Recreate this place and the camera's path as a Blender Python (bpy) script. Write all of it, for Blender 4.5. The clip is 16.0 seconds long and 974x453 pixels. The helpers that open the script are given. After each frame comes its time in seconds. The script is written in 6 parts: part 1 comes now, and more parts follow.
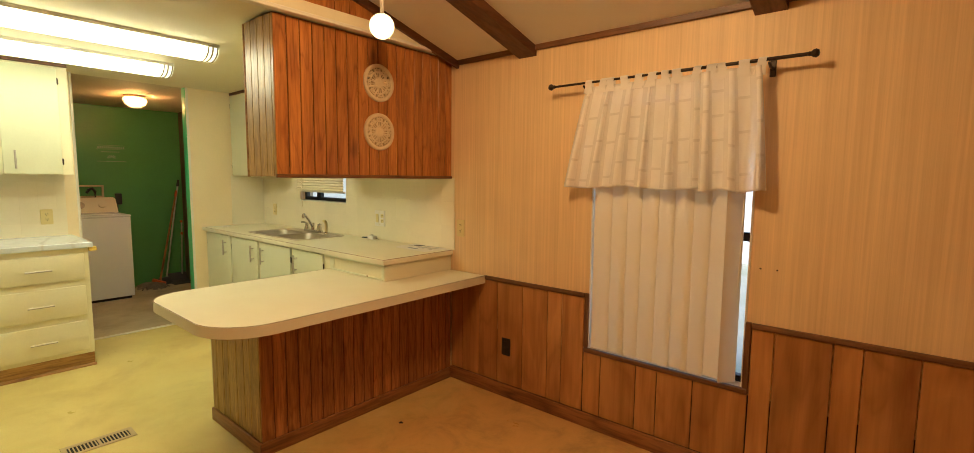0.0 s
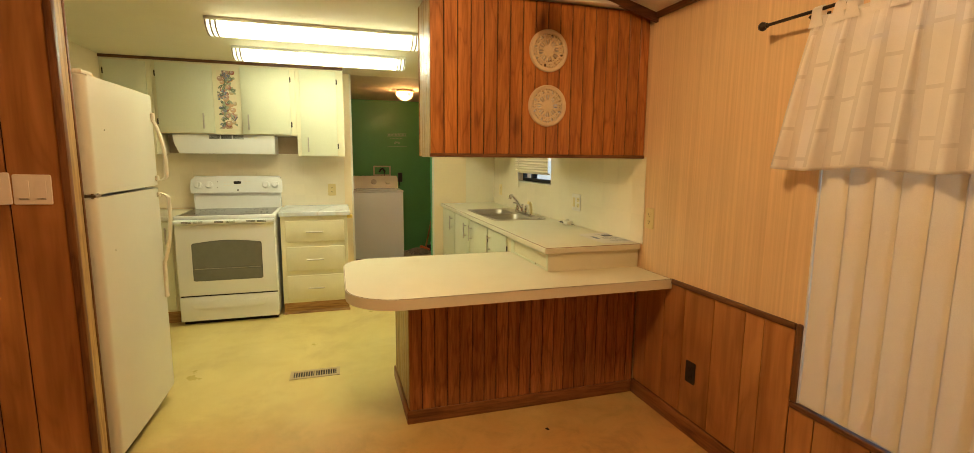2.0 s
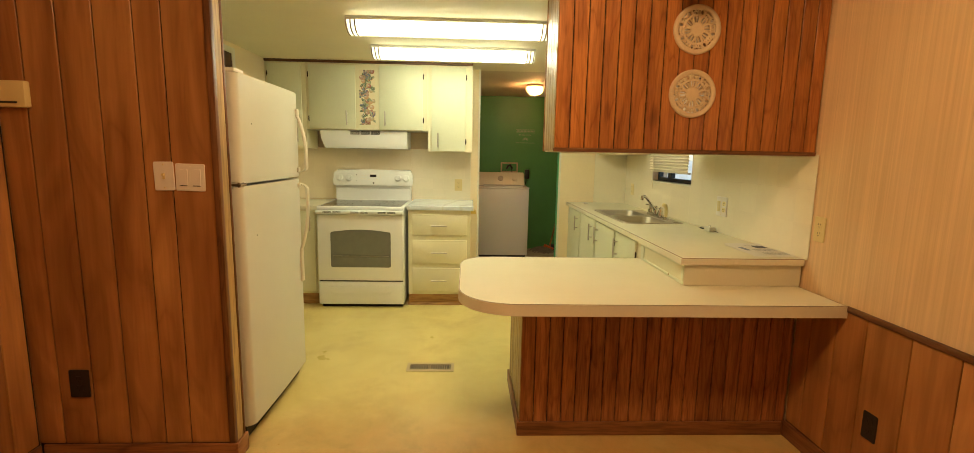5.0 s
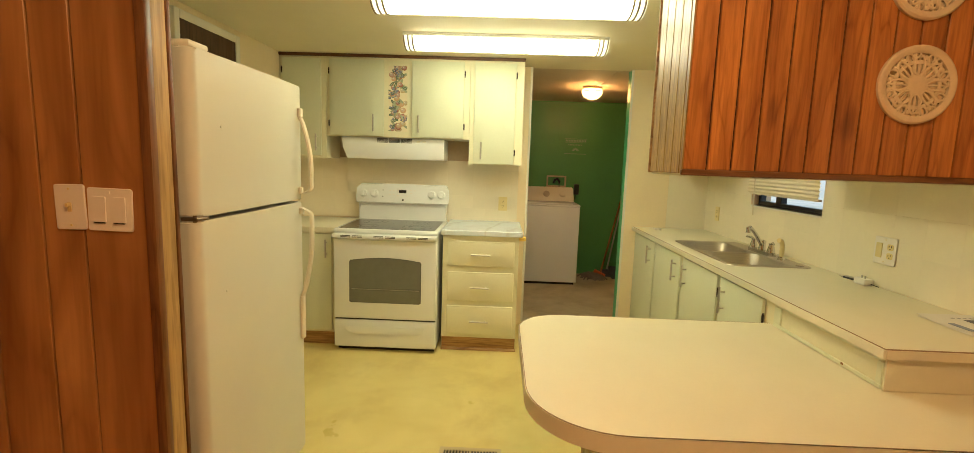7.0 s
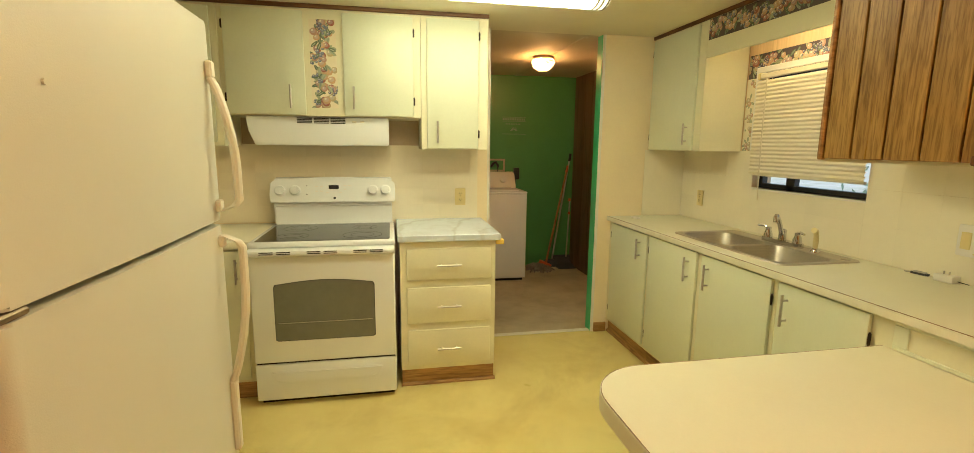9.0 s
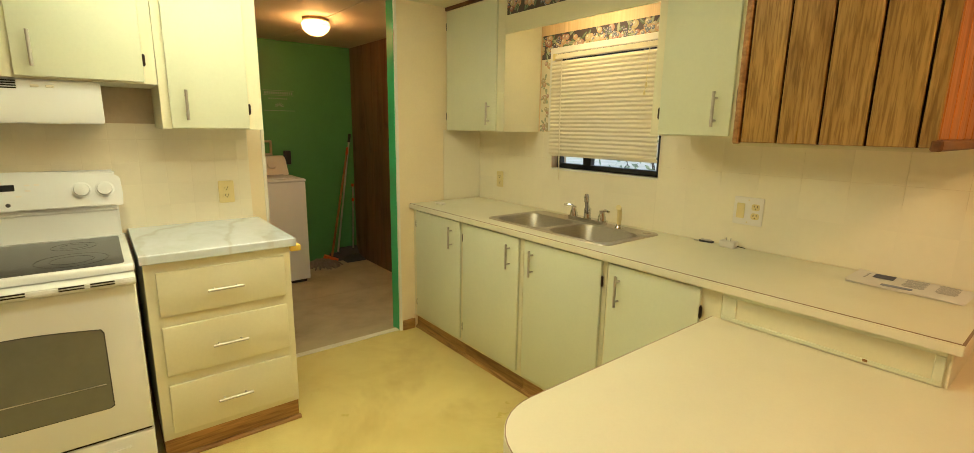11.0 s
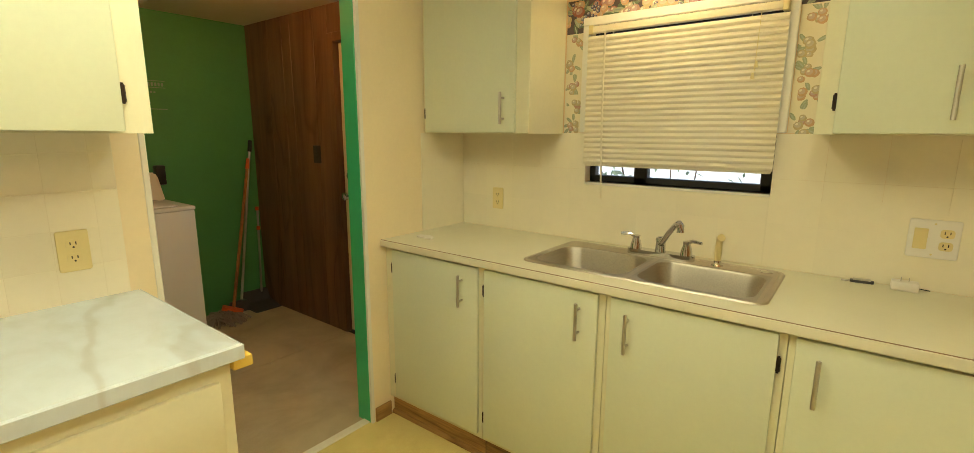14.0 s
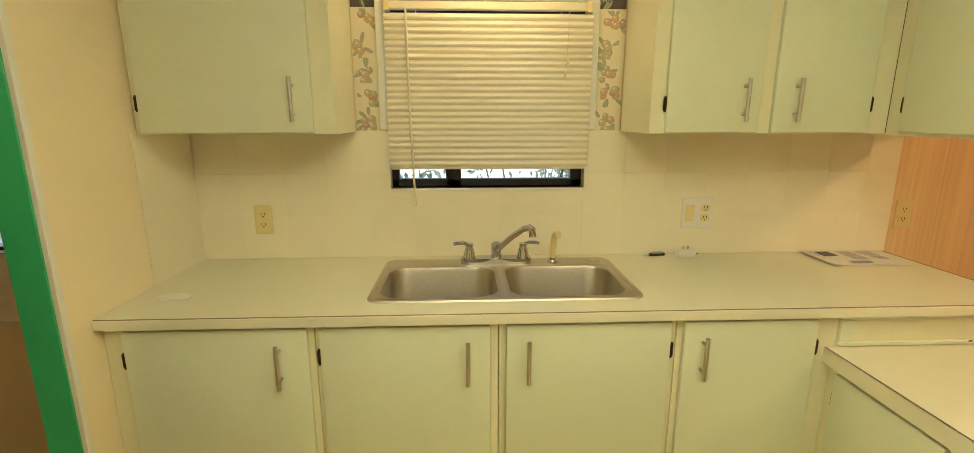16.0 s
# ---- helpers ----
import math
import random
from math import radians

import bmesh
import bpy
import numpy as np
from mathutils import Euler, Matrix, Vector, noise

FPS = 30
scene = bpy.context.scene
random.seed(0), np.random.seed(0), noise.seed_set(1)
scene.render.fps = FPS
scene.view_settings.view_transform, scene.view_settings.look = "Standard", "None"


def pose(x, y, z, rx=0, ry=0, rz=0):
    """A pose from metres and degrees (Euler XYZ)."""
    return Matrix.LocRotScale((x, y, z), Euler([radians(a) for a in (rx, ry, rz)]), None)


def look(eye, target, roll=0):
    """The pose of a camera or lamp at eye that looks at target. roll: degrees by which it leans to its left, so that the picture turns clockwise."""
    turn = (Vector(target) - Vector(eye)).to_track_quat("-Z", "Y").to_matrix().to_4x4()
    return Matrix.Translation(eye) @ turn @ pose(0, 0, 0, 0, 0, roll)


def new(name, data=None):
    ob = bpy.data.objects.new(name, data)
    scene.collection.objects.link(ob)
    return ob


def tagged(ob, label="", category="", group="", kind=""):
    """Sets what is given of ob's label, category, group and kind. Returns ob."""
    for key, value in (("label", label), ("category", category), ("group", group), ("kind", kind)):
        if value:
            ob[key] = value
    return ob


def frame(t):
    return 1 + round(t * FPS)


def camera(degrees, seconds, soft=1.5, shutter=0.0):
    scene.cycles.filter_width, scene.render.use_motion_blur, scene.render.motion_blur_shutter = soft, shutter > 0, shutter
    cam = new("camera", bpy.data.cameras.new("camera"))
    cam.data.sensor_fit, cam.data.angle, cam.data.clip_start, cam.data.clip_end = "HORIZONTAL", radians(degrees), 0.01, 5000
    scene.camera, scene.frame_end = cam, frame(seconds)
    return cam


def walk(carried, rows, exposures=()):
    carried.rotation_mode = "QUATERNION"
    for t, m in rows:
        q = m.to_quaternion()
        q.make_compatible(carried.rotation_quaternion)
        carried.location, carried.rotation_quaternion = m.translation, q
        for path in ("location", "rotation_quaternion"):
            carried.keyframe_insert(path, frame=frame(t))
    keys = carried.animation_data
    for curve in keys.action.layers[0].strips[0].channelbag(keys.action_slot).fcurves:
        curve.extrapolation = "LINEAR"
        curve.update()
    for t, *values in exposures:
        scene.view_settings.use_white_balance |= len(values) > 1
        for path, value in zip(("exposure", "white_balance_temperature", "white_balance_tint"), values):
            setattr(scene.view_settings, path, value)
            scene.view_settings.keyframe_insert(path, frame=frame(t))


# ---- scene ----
cam = camera(89.9, 16.0, 0.75)
PATH = [
    (0, (0.111, 0.051, 1.41), (-1.171, 1.573, 1.211), 0.6),
    (0.5, (0.168, 0.278, 1.413), (-1.357, 1.547, 1.163), 0.9),
    (1, (0.112, 0.455, 1.398), (-1.578, 1.489, 1.123), 1.2),
    (1.5, (0.089, 0.625, 1.4), (-1.721, 1.43, 1.122), 1.0),
    (2, (0.181, 0.777, 1.393), (-1.711, 1.365, 1.117), 0.5),
    (2.5, (0.241, 0.834, 1.387), (-1.697, 1.243, 1.111), 0.0),
    (3, (0.255, 0.849, 1.377), (-1.705, 1.14, 1.107), -0.1),
    (3.5, (0.249, 0.848, 1.378), (-1.718, 1.073, 1.093), 0.0),
    (4, (0.236, 0.842, 1.378), (-1.732, 1.031, 1.077), 0.2),
    (6.5, (-0.619, 0.851, 1.399), (-2.602, 0.799, 1.141), 2.1),
    (7, (-0.814, 0.71, 1.419), (-2.796, 0.664, 1.157), 1.9),
    (7.5, (-0.994, 0.618, 1.401), (-2.975, 0.578, 1.128), 1.8),
    (8, (-1.219, 0.549, 1.401), (-3.199, 0.565, 1.116), 1.8),
    (8.5, (-1.427, 0.412, 1.392), (-3.396, 0.6, 1.095), 1.4),
    (9, (-1.593, 0.272, 1.426), (-3.53, 0.651, 1.098), 0.6),
    (9.5, (-1.748, 0.218, 1.424), (-3.622, 0.814, 1.062), 0.3),
    (10, (-1.91, 0.17, 1.426), (-3.677, 1.022, 1.037), 0.4),
    (12.5, (-2.386, 0.307, 1.423), (-3.725, 1.743, 1.042), 1.0),
    (13, (-2.636, 0.33, 1.412), (-3.966, 1.771, 1.019), 0.8),
    (13.5, (-2.937, 0.409, 1.419), (-4.247, 1.869, 1.028), 0.6),
    (14, (-3.23, 0.39, 1.403), (-4.43, 1.946, 1.029), 0.3),
    (14.5, (-3.526, 0.382, 1.418), (-4.555, 2.056, 1.044), -0.2),
    (15, (-3.716, 0.472, 1.421), (-4.475, 2.281, 1.03), -0.5),
    (15.5, (-3.846, 0.531, 1.45), (-4.215, 2.449, 1.022), -0.3),
    (16, (-3.967, 0.562, 1.457), (-3.881, 2.512, 1.02), 0.0),
]
walk(cam, [(t, look(eye, target, roll)) for t, eye, target, roll in PATH], [(0.0, 1.6), (16.0, 1.6)])

# ---- world and large lights ----
world = bpy.data.worlds.new("world")
scene.world = world
world.use_nodes = True
wn = world.node_tree
sky = wn.nodes.new("ShaderNodeTexSky")
sky.sky_type = "NISHITA"
sky.sun_disc = False
sky.sun_elevation, sky.sun_rotation = radians(40), radians(170)
wn.links.new(sky.outputs["Color"], wn.nodes["Background"].inputs["Color"])
wn.nodes["Background"].inputs["Strength"].default_value = 0.12
sun = new("sun", bpy.data.lights.new("sun", "SUN"))
sun.data.energy, sun.data.angle, sun.data.color = 0.9, radians(12), (1.0, 0.96, 0.9)
sun.matrix_world = look((2, -4, 9), (0, 6, 0))

FLUOR = ((1.0, 0.97, 0.64), 4.6)      # wrap fixtures over the kitchen
BULB = ((1.0, 0.66, 0.32), 22.0)      # reflector bulb in the dining area
GLOBE = ((1.0, 0.77, 0.49), 180.0)    # bulb inside the laundry lamp
DGLOBE = ((1.0, 0.625, 0.29), 32.0)   # dining ceiling lamp above the walk
PUCK = ((1.0, 0.78, 0.47), 8.5)      # tube in the recess over the sink


# ---- materials ----
def nodes(name):
    m = bpy.data.materials.new(name)
    m.use_nodes = True
    nt = m.node_tree
    return m, nt, nt.nodes["Principled BSDF"]


def coords(nt, scale=(1, 1, 1), rand=True):
    """Object coordinates, shifted by a random amount for each object."""
    tc = nt.nodes.new("ShaderNodeTexCoord")
    mp = nt.nodes.new("ShaderNodeMapping")
    mp.inputs["Scale"].default_value = scale
    if rand:
        oi = nt.nodes.new("ShaderNodeObjectInfo")
        mul = nt.nodes.new("ShaderNodeMath")
        mul.operation = "MULTIPLY"
        mul.inputs[1].default_value = 37.0
        nt.links.new(oi.outputs["Random"], mul.inputs[0])
        add = nt.nodes.new("ShaderNodeVectorMath")
        nt.links.new(tc.outputs["Object"], add.inputs[0])
        nt.links.new(mul.outputs[0], add.inputs[1])
        nt.links.new(add.outputs[0], mp.inputs["Vector"])
    else:
        nt.links.new(tc.outputs["Object"], mp.inputs["Vector"])
    return mp.outputs["Vector"]


def noise_tex(nt, vec, scale, detail=4, rough=0.6, distort=0.0):
    n = nt.nodes.new("ShaderNodeTexNoise")
    n.inputs["Scale"].default_value, n.inputs["Detail"].default_value = scale, detail
    n.inputs["Roughness"].default_value, n.inputs["Distortion"].default_value = rough, distort
    nt.links.new(vec, n.inputs["Vector"])
    return n.outputs["Fac"]


def ramp(nt, fac, stops):
    r = nt.nodes.new("ShaderNodeValToRGB")
    while len(r.color_ramp.elements) < len(stops):
        r.color_ramp.elements.new(0.5)
    for e, (p, c) in zip(r.color_ramp.elements, stops):
        e.position, e.color = p, (*c, 1)
    nt.links.new(fac, r.inputs["Fac"])
    return r.outputs["Color"]


def mix(nt, kind, fac, a, b):
    m = nt.nodes.new("ShaderNodeMix")
    m.data_type, m.blend_type = "RGBA", kind
    if isinstance(fac, float):
        m.inputs["Factor"].default_value = fac
    else:
        nt.links.new(fac, m.inputs["Factor"])
    for sock, v in ((m.inputs["A"], a), (m.inputs["B"], b)):
        if isinstance(v, tuple):
            sock.default_value = (*v, 1)
        else:
            nt.links.new(v, sock)
    return m.outputs["Result"]


def bump(nt, bs, height, strength, dist=0.002):
    b = nt.nodes.new("ShaderNodeBump")
    b.inputs["Strength"].default_value, b.inputs["Distance"].default_value = strength, dist
    nt.links.new(height, b.inputs["Height"])
    nt.links.new(b.outputs["Normal"], bs.inputs["Normal"])


def tone(c, f):
    return tuple(min(1.0, v * f) for v in c)


def paint(name, col, rough=0.5, vary=0.08, grain=40, relief=0.15, stain=None, metal=0.0, spec=0.5):
    """Painted, plastic or metal surface with broad mottling, fine grain and a little relief."""
    m, nt, bs = nodes(name)
    v = coords(nt)
    big = ramp(nt, noise_tex(nt, v, 1.7, 5), [(0.3, tone(col, 1 - vary)), (0.7, tone(col, 1 + vary * 0.5))])
    fine = ramp(nt, noise_tex(nt, v, grain, 3), [(0.3, (1 - vary * 0.5,) * 3), (0.7, (1, 1, 1))])
    c = mix(nt, "MULTIPLY", 1.0, big, fine)
    if stain:
        f = ramp(nt, noise_tex(nt, v, 5.0, 6, 0.7, 0.6), [(0.6, (0, 0, 0)), (0.78, (0.6, 0.6, 0.6))])
        c = mix(nt, "MIX", f, c, stain)
    nt.links.new(c, bs.inputs["Base Color"])
    rr = ramp(nt, noise_tex(nt, v, 6, 4), [(0.3, (rough * 0.85,) * 3), (0.7, (min(1, rough * 1.2),) * 3)])
    nt.links.new(rr, bs.inputs["Roughness"])
    bs.inputs["Metallic"].default_value = metal
    bs.inputs["Specular IOR Level"].default_value = spec
    if relief:
        bump(nt, bs, noise_tex(nt, v, grain, 3), relief, 0.001)
    return m


def wood(name, dark, light, rough=0.42, axis="z", grain=1.0, knots=True, swirl=1.0, streak=0.5, figure=5.0, tall=0.16, warp=0.3, vein=((0.46, 0.37, 0.30), (0.86, 0.82, 0.78))):
    """Wood with streaks along one axis, broad cathedral figure and a few knots."""
    m, nt, bs = nodes(name)
    s = {"x": (1, 14, 14), "y": (14, 1, 14), "z": (14, 14, 1)}[axis]
    v = coords(nt, tuple(a * grain for a in s))
    vf = coords(nt, tuple(6 * a * grain for a in s))
    mid = tuple((a + b) / 2 for a, b in zip(dark, light))
    k = {"x": (tall, 1, 1), "y": (1, tall, 1), "z": (1, 1, tall)}[axis]
    slow = noise_tex(nt, coords(nt, k), figure, 2, 0.45, warp)
    times = nt.nodes.new("ShaderNodeMath")
    times.operation = "MULTIPLY"
    times.inputs[1].default_value = 9.0 * swirl
    fold = nt.nodes.new("ShaderNodeMath")
    fold.operation = "PINGPONG"
    fold.inputs[1].default_value = 1.0
    nt.links.new(slow, times.inputs[0])
    nt.links.new(times.outputs[0], fold.inputs[0])
    c1 = ramp(nt, noise_tex(nt, v, 1.6, 6, 0.62, 0.6), [(0.28, dark), (0.5, mid), (0.72, light)])
    c2 = ramp(nt, fold.outputs[0], [(0.0, vein[0]), (0.20, vein[1]), (1.0, (1.0, 1.0, 1.0))])
    c = mix(nt, "MULTIPLY", 0.75, c1, c2)
    c = mix(nt, "MULTIPLY", streak, c, ramp(nt, noise_tex(nt, vf, 1.2, 2), [(0.38, (0.42, 0.36, 0.30)), (0.55, (1, 1, 1))]))
    oi = nt.nodes.new("ShaderNodeObjectInfo")
    c = mix(nt, "MULTIPLY", 0.8, c, ramp(nt, oi.outputs["Random"], [(0.0, (0.72, 0.70, 0.68)), (1.0, (1.0, 1.0, 1.0))]))
    if knots:
        k = {"x": (0.35, 1, 1), "y": (1, 0.35, 1), "z": (1, 1, 0.35)}[axis]
        vo = nt.nodes.new("ShaderNodeTexVoronoi")
        vo.inputs["Scale"].default_value = 7.0
        nt.links.new(coords(nt, k), vo.inputs["Vector"])
        kn = ramp(nt, vo.outputs["Distance"], [(0.05, (0.26, 0.16, 0.11)), (0.19, (1, 1, 1))])
        c = mix(nt, "MULTIPLY", 0.85, c, kn)
    nt.links.new(c, bs.inputs["Base Color"])
    nt.links.new(ramp(nt, noise_tex(nt, v, 2.0, 3), [(0.3, (rough * 0.8,) * 3), (0.7, (rough * 1.25,) * 3)]), bs.inputs["Roughness"])
    bump(nt, bs, noise_tex(nt, vf, 1.2, 2), 0.25, 0.0008)
    return m


def wallpaper(name, base, streak):
    """Tan grasscloth-look panelling: fine vertical streaks in two widths."""
    m, nt, bs = nodes(name)
    fine = noise_tex(nt, coords(nt, (90, 90, 1.2), False), 1.0, 3, 0.7)
    wide = noise_tex(nt, coords(nt, (14, 14, 0.25), False), 1.0, 2, 0.5)
    c = ramp(nt, fine, [(0.32, streak), (0.5, base), (0.7, tone(base, 1.1))])
    c = mix(nt, "MULTIPLY", 0.26, c, ramp(nt, wide, [(0.35, (0.80, 0.77, 0.72)), (0.6, (1, 1, 1))]))
    c = mix(nt, "MULTIPLY", 0.5, c, ramp(nt, noise_tex(nt, coords(nt, (1, 1, 1), False), 1.3, 4), [(0.3, (0.85, 0.82, 0.8)), (0.7, (1, 1, 1))]))
    nt.links.new(c, bs.inputs["Base Color"])
    bs.inputs["Roughness"].default_value = 0.48
    bump(nt, bs, fine, 0.2, 0.0008)
    return m


def vinyl(name, base, blotch, dirt, scale=3.0, rough=0.32, worn=None):
    """Sheet floor: cloudy mottling, speckle and worn dirty patches."""
    m, nt, bs = nodes(name)
    v = coords(nt, (1, 1, 1), False)
    c = ramp(nt, noise_tex(nt, v, scale, 6, 0.6, 0.4), [(0.3, blotch), (0.6, base), (0.8, tone(base, 1.06))])
    c = mix(nt, "MULTIPLY", 0.6, c, ramp(nt, noise_tex(nt, v, 160, 2), [(0.3, (0.86, 0.84, 0.78)), (0.6, (1, 1, 1))]))
    d = ramp(nt, noise_tex(nt, v, 1.1, 7, 0.68, 0.5), [(0.5, (0, 0, 0)), (0.78, (0.75, 0.75, 0.75))])
    c = mix(nt, "MIX", d, c, dirt)
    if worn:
        # dining lamp's orange light painted as a tan stretch, mottled with dirt, ragged border
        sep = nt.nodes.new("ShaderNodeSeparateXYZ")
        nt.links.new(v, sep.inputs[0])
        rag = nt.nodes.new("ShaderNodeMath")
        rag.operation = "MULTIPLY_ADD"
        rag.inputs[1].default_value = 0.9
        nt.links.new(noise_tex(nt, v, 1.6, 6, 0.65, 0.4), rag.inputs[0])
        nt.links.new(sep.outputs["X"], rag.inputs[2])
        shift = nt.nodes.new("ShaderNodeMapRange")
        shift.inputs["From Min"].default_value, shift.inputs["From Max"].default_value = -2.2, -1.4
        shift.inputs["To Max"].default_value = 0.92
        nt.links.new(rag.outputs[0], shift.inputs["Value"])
        lamp_tan_grime = ramp(nt, noise_tex(nt, v, 4.5, 7, 0.7, 0.6), [(0.34, tone(worn, 0.72)), (0.52, worn), (0.7, tone(worn, 1.12))])
        c = mix(nt, "MIX", shift.outputs[0], c, lamp_tan_grime)
    nt.links.new(c, bs.inputs["Base Color"])
    nt.links.new(ramp(nt, noise_tex(nt, v, 2.5, 5), [(0.3, (rough * 0.8,) * 3), (0.75, (rough * 1.5,) * 3)]), bs.inputs["Roughness"])
    bump(nt, bs, noise_tex(nt, v, 60, 3), 0.12, 0.0008)
    return m


def marble(name):
    """White laminate with broad pale clouds and a few faint grey-tan veins."""
    m, nt, bs = nodes(name)
    v = coords(nt, (1, 1, 1), False)
    cloud = ramp(nt, noise_tex(nt, coords(nt, (1.0, 2.2, 1.0), False), 3.2, 5, 0.55, 0.8), [(0.3, (0.60, 0.66, 0.70)), (0.52, (0.66, 0.735, 0.81)), (0.75, (0.68, 0.76, 0.85))])
    w = nt.nodes.new("ShaderNodeTexWave")
    w.bands_direction = "DIAGONAL"
    w.inputs["Scale"].default_value, w.inputs["Distortion"].default_value = 0.9, 9.0
    w.inputs["Detail"].default_value, w.inputs["Detail Scale"].default_value = 4, 1.1
    nt.links.new(coords(nt, (1.0, 2.2, 1.0), False), w.inputs["Vector"])
    vein = ramp(nt, w.outputs["Fac"], [(0.0, (0.84, 0.79, 0.74)), (0.04, (0.96, 0.95, 0.94)), (0.12, (1, 1, 1))])
    c = mix(nt, "MULTIPLY", 0.75, cloud, vein)
    c = mix(nt, "MULTIPLY", 0.5, c, ramp(nt, noise_tex(nt, v, 22, 5), [(0.35, (0.93, 0.93, 0.92)), (0.6, (1, 1, 1))]))
    nt.links.new(c, bs.inputs["Base Color"])
    bs.inputs["Roughness"].default_value = 0.22
    return m


def brushed(name, col=(0.62, 0.60, 0.56), rough=0.3, axis=(1, 60, 60)):
    m, nt, bs = nodes(name)
    f = noise_tex(nt, coords(nt, axis), 3.0, 3)
    nt.links.new(ramp(nt, f, [(0.3, tone(col, 0.8)), (0.7, col)]), bs.inputs["Base Color"])
    nt.links.new(ramp(nt, f, [(0.3, (rough * 0.7,) * 3), (0.7, (rough * 1.3,) * 3)]), bs.inputs["Roughness"])
    bs.inputs["Metallic"].default_value = 1.0
    return m


def glow(name, col, power):
    m, nt, bs = nodes(name)
    bs.inputs["Base Color"].default_value = (0.85, 0.85, 0.8, 1)
    bs.inputs["Roughness"].default_value = 0.4
    bs.inputs["Emission Color"].default_value = (*col, 1)
    bs.inputs["Emission Strength"].default_value = power
    return m


def cloth(name, col, through_it, alpha):
    """Thin woven sheet that lets light and some sight through."""
    m, nt, bs = nodes(name)
    v = coords(nt, (1, 1, 1), False)
    nt.links.new(ramp(nt, noise_tex(nt, v, 300, 2), [(0.3, tone(col, 0.93)), (0.7, col)]), bs.inputs["Base Color"])
    bs.inputs["Roughness"].default_value = 0.8
    tr = nt.nodes.new("ShaderNodeBsdfTranslucent")
    tr.inputs["Color"].default_value = (*col, 1)
    a = nt.nodes.new("ShaderNodeMixShader")
    a.inputs[0].default_value = through_it
    clear = nt.nodes.new("ShaderNodeBsdfTransparent")
    b = nt.nodes.new("ShaderNodeMixShader")
    b.inputs[0].default_value = alpha
    nt.links.new(bs.outputs[0], a.inputs[1])
    nt.links.new(tr.outputs[0], a.inputs[2])
    nt.links.new(clear.outputs[0], b.inputs[1])
    nt.links.new(a.outputs[0], b.inputs[2])
    nt.links.new(b.outputs[0], nt.nodes["Material Output"].inputs["Surface"])
    return m


def opal(name, col, power, clear):
    """Lit frosted glass that glows a little and lets part of the bulb's light straight through."""
    m = glow(name, col, power)
    nt = m.node_tree
    see = nt.nodes.new("ShaderNodeBsdfTransparent")
    see.inputs["Color"].default_value = (*col, 1)
    b = nt.nodes.new("ShaderNodeMixShader")
    b.inputs[0].default_value = clear
    nt.links.new(nt.nodes["Principled BSDF"].outputs[0], b.inputs[1])
    nt.links.new(see.outputs[0], b.inputs[2])
    nt.links.new(b.outputs[0], nt.nodes["Material Output"].inputs["Surface"])
    return m


def clear_glass(name, tint=(1, 1, 1), rough=0.0):
    m, nt, bs = nodes(name)
    bs.inputs["Base Color"].default_value = (*tint, 1)
    bs.inputs["Roughness"].default_value = rough
    bs.inputs["Transmission Weight"].default_value = 1.0
    bs.inputs["IOR"].default_value = 1.1
    return m


M_CAB = paint("cream_cabinet_paint", (0.735, 0.760, 0.580), 0.42, 0.05, 70, 0.12)
M_CABIN = paint("cream_cabinet_frame", (0.80, 0.765, 0.55), 0.45, 0.06, 70, 0.12)
M_LAM = paint("cream_laminate", (0.76, 0.73, 0.565), 0.48, 0.04, 120, 0.08)
M_LAMEDGE = paint("laminate_edge", (0.80, 0.76, 0.60), 0.4, 0.05, 90, 0.1)
M_SEAM = paint("dark_seam", (0.30, 0.19, 0.11), 0.7, 0.1, 60, 0)
M_TILE = paint("white_tileboard", (0.91, 0.84, 0.66), 0.22, 0.04, 30, 0.05)
M_GROUT = paint("tile_joint", (0.87, 0.79, 0.60), 0.6, 0.08, 80, 0.1)
M_VENT = paint("tan_vent_enamel", (0.62, 0.50, 0.30), 0.5, 0.15, 80, 0.1)
M_PALEGROUT = paint("pale_tile_joint", (0.86, 0.79, 0.61), 0.5, 0.05, 80, 0.1)
M_PEACH = paint("peach_wall_paint", (0.89, 0.755, 0.515), 0.6, 0.05, 60, 0.2)
M_CEIL = paint("ceiling_paint", (0.84, 0.78, 0.58), 0.75, 0.04, 90, 0.3)
M_DCEIL = paint("dining_ceiling_panel", (0.84, 0.80, 0.73), 0.75, 0.04, 120, 0.4)
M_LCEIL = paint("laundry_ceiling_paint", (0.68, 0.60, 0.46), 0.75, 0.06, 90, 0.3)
M_GREEN = paint("green_wall_paint", (0.090, 0.325, 0.108), 0.38, 0.10, 50, 0.25)
M_GREENTRIM = paint("bright_green_trim_paint", (0.05, 0.48, 0.20), 0.35, 0.08, 40, 0.2)
M_WHITE = paint("white_trim_paint", (0.82, 0.79, 0.70), 0.45, 0.06, 60, 0.15)
M_APPL = paint("white_appliance_enamel", (0.85, 0.875, 0.87), 0.22, 0.02, 220, 0.12)
M_FRIDGE = paint("textured_fridge_enamel", (0.72, 0.725, 0.645), 0.38, 0.025, 420, 0.35)
M_HANDLE = paint("ivory_fridge_plastic", (0.83, 0.80, 0.68), 0.35, 0.03, 100, 0.05)
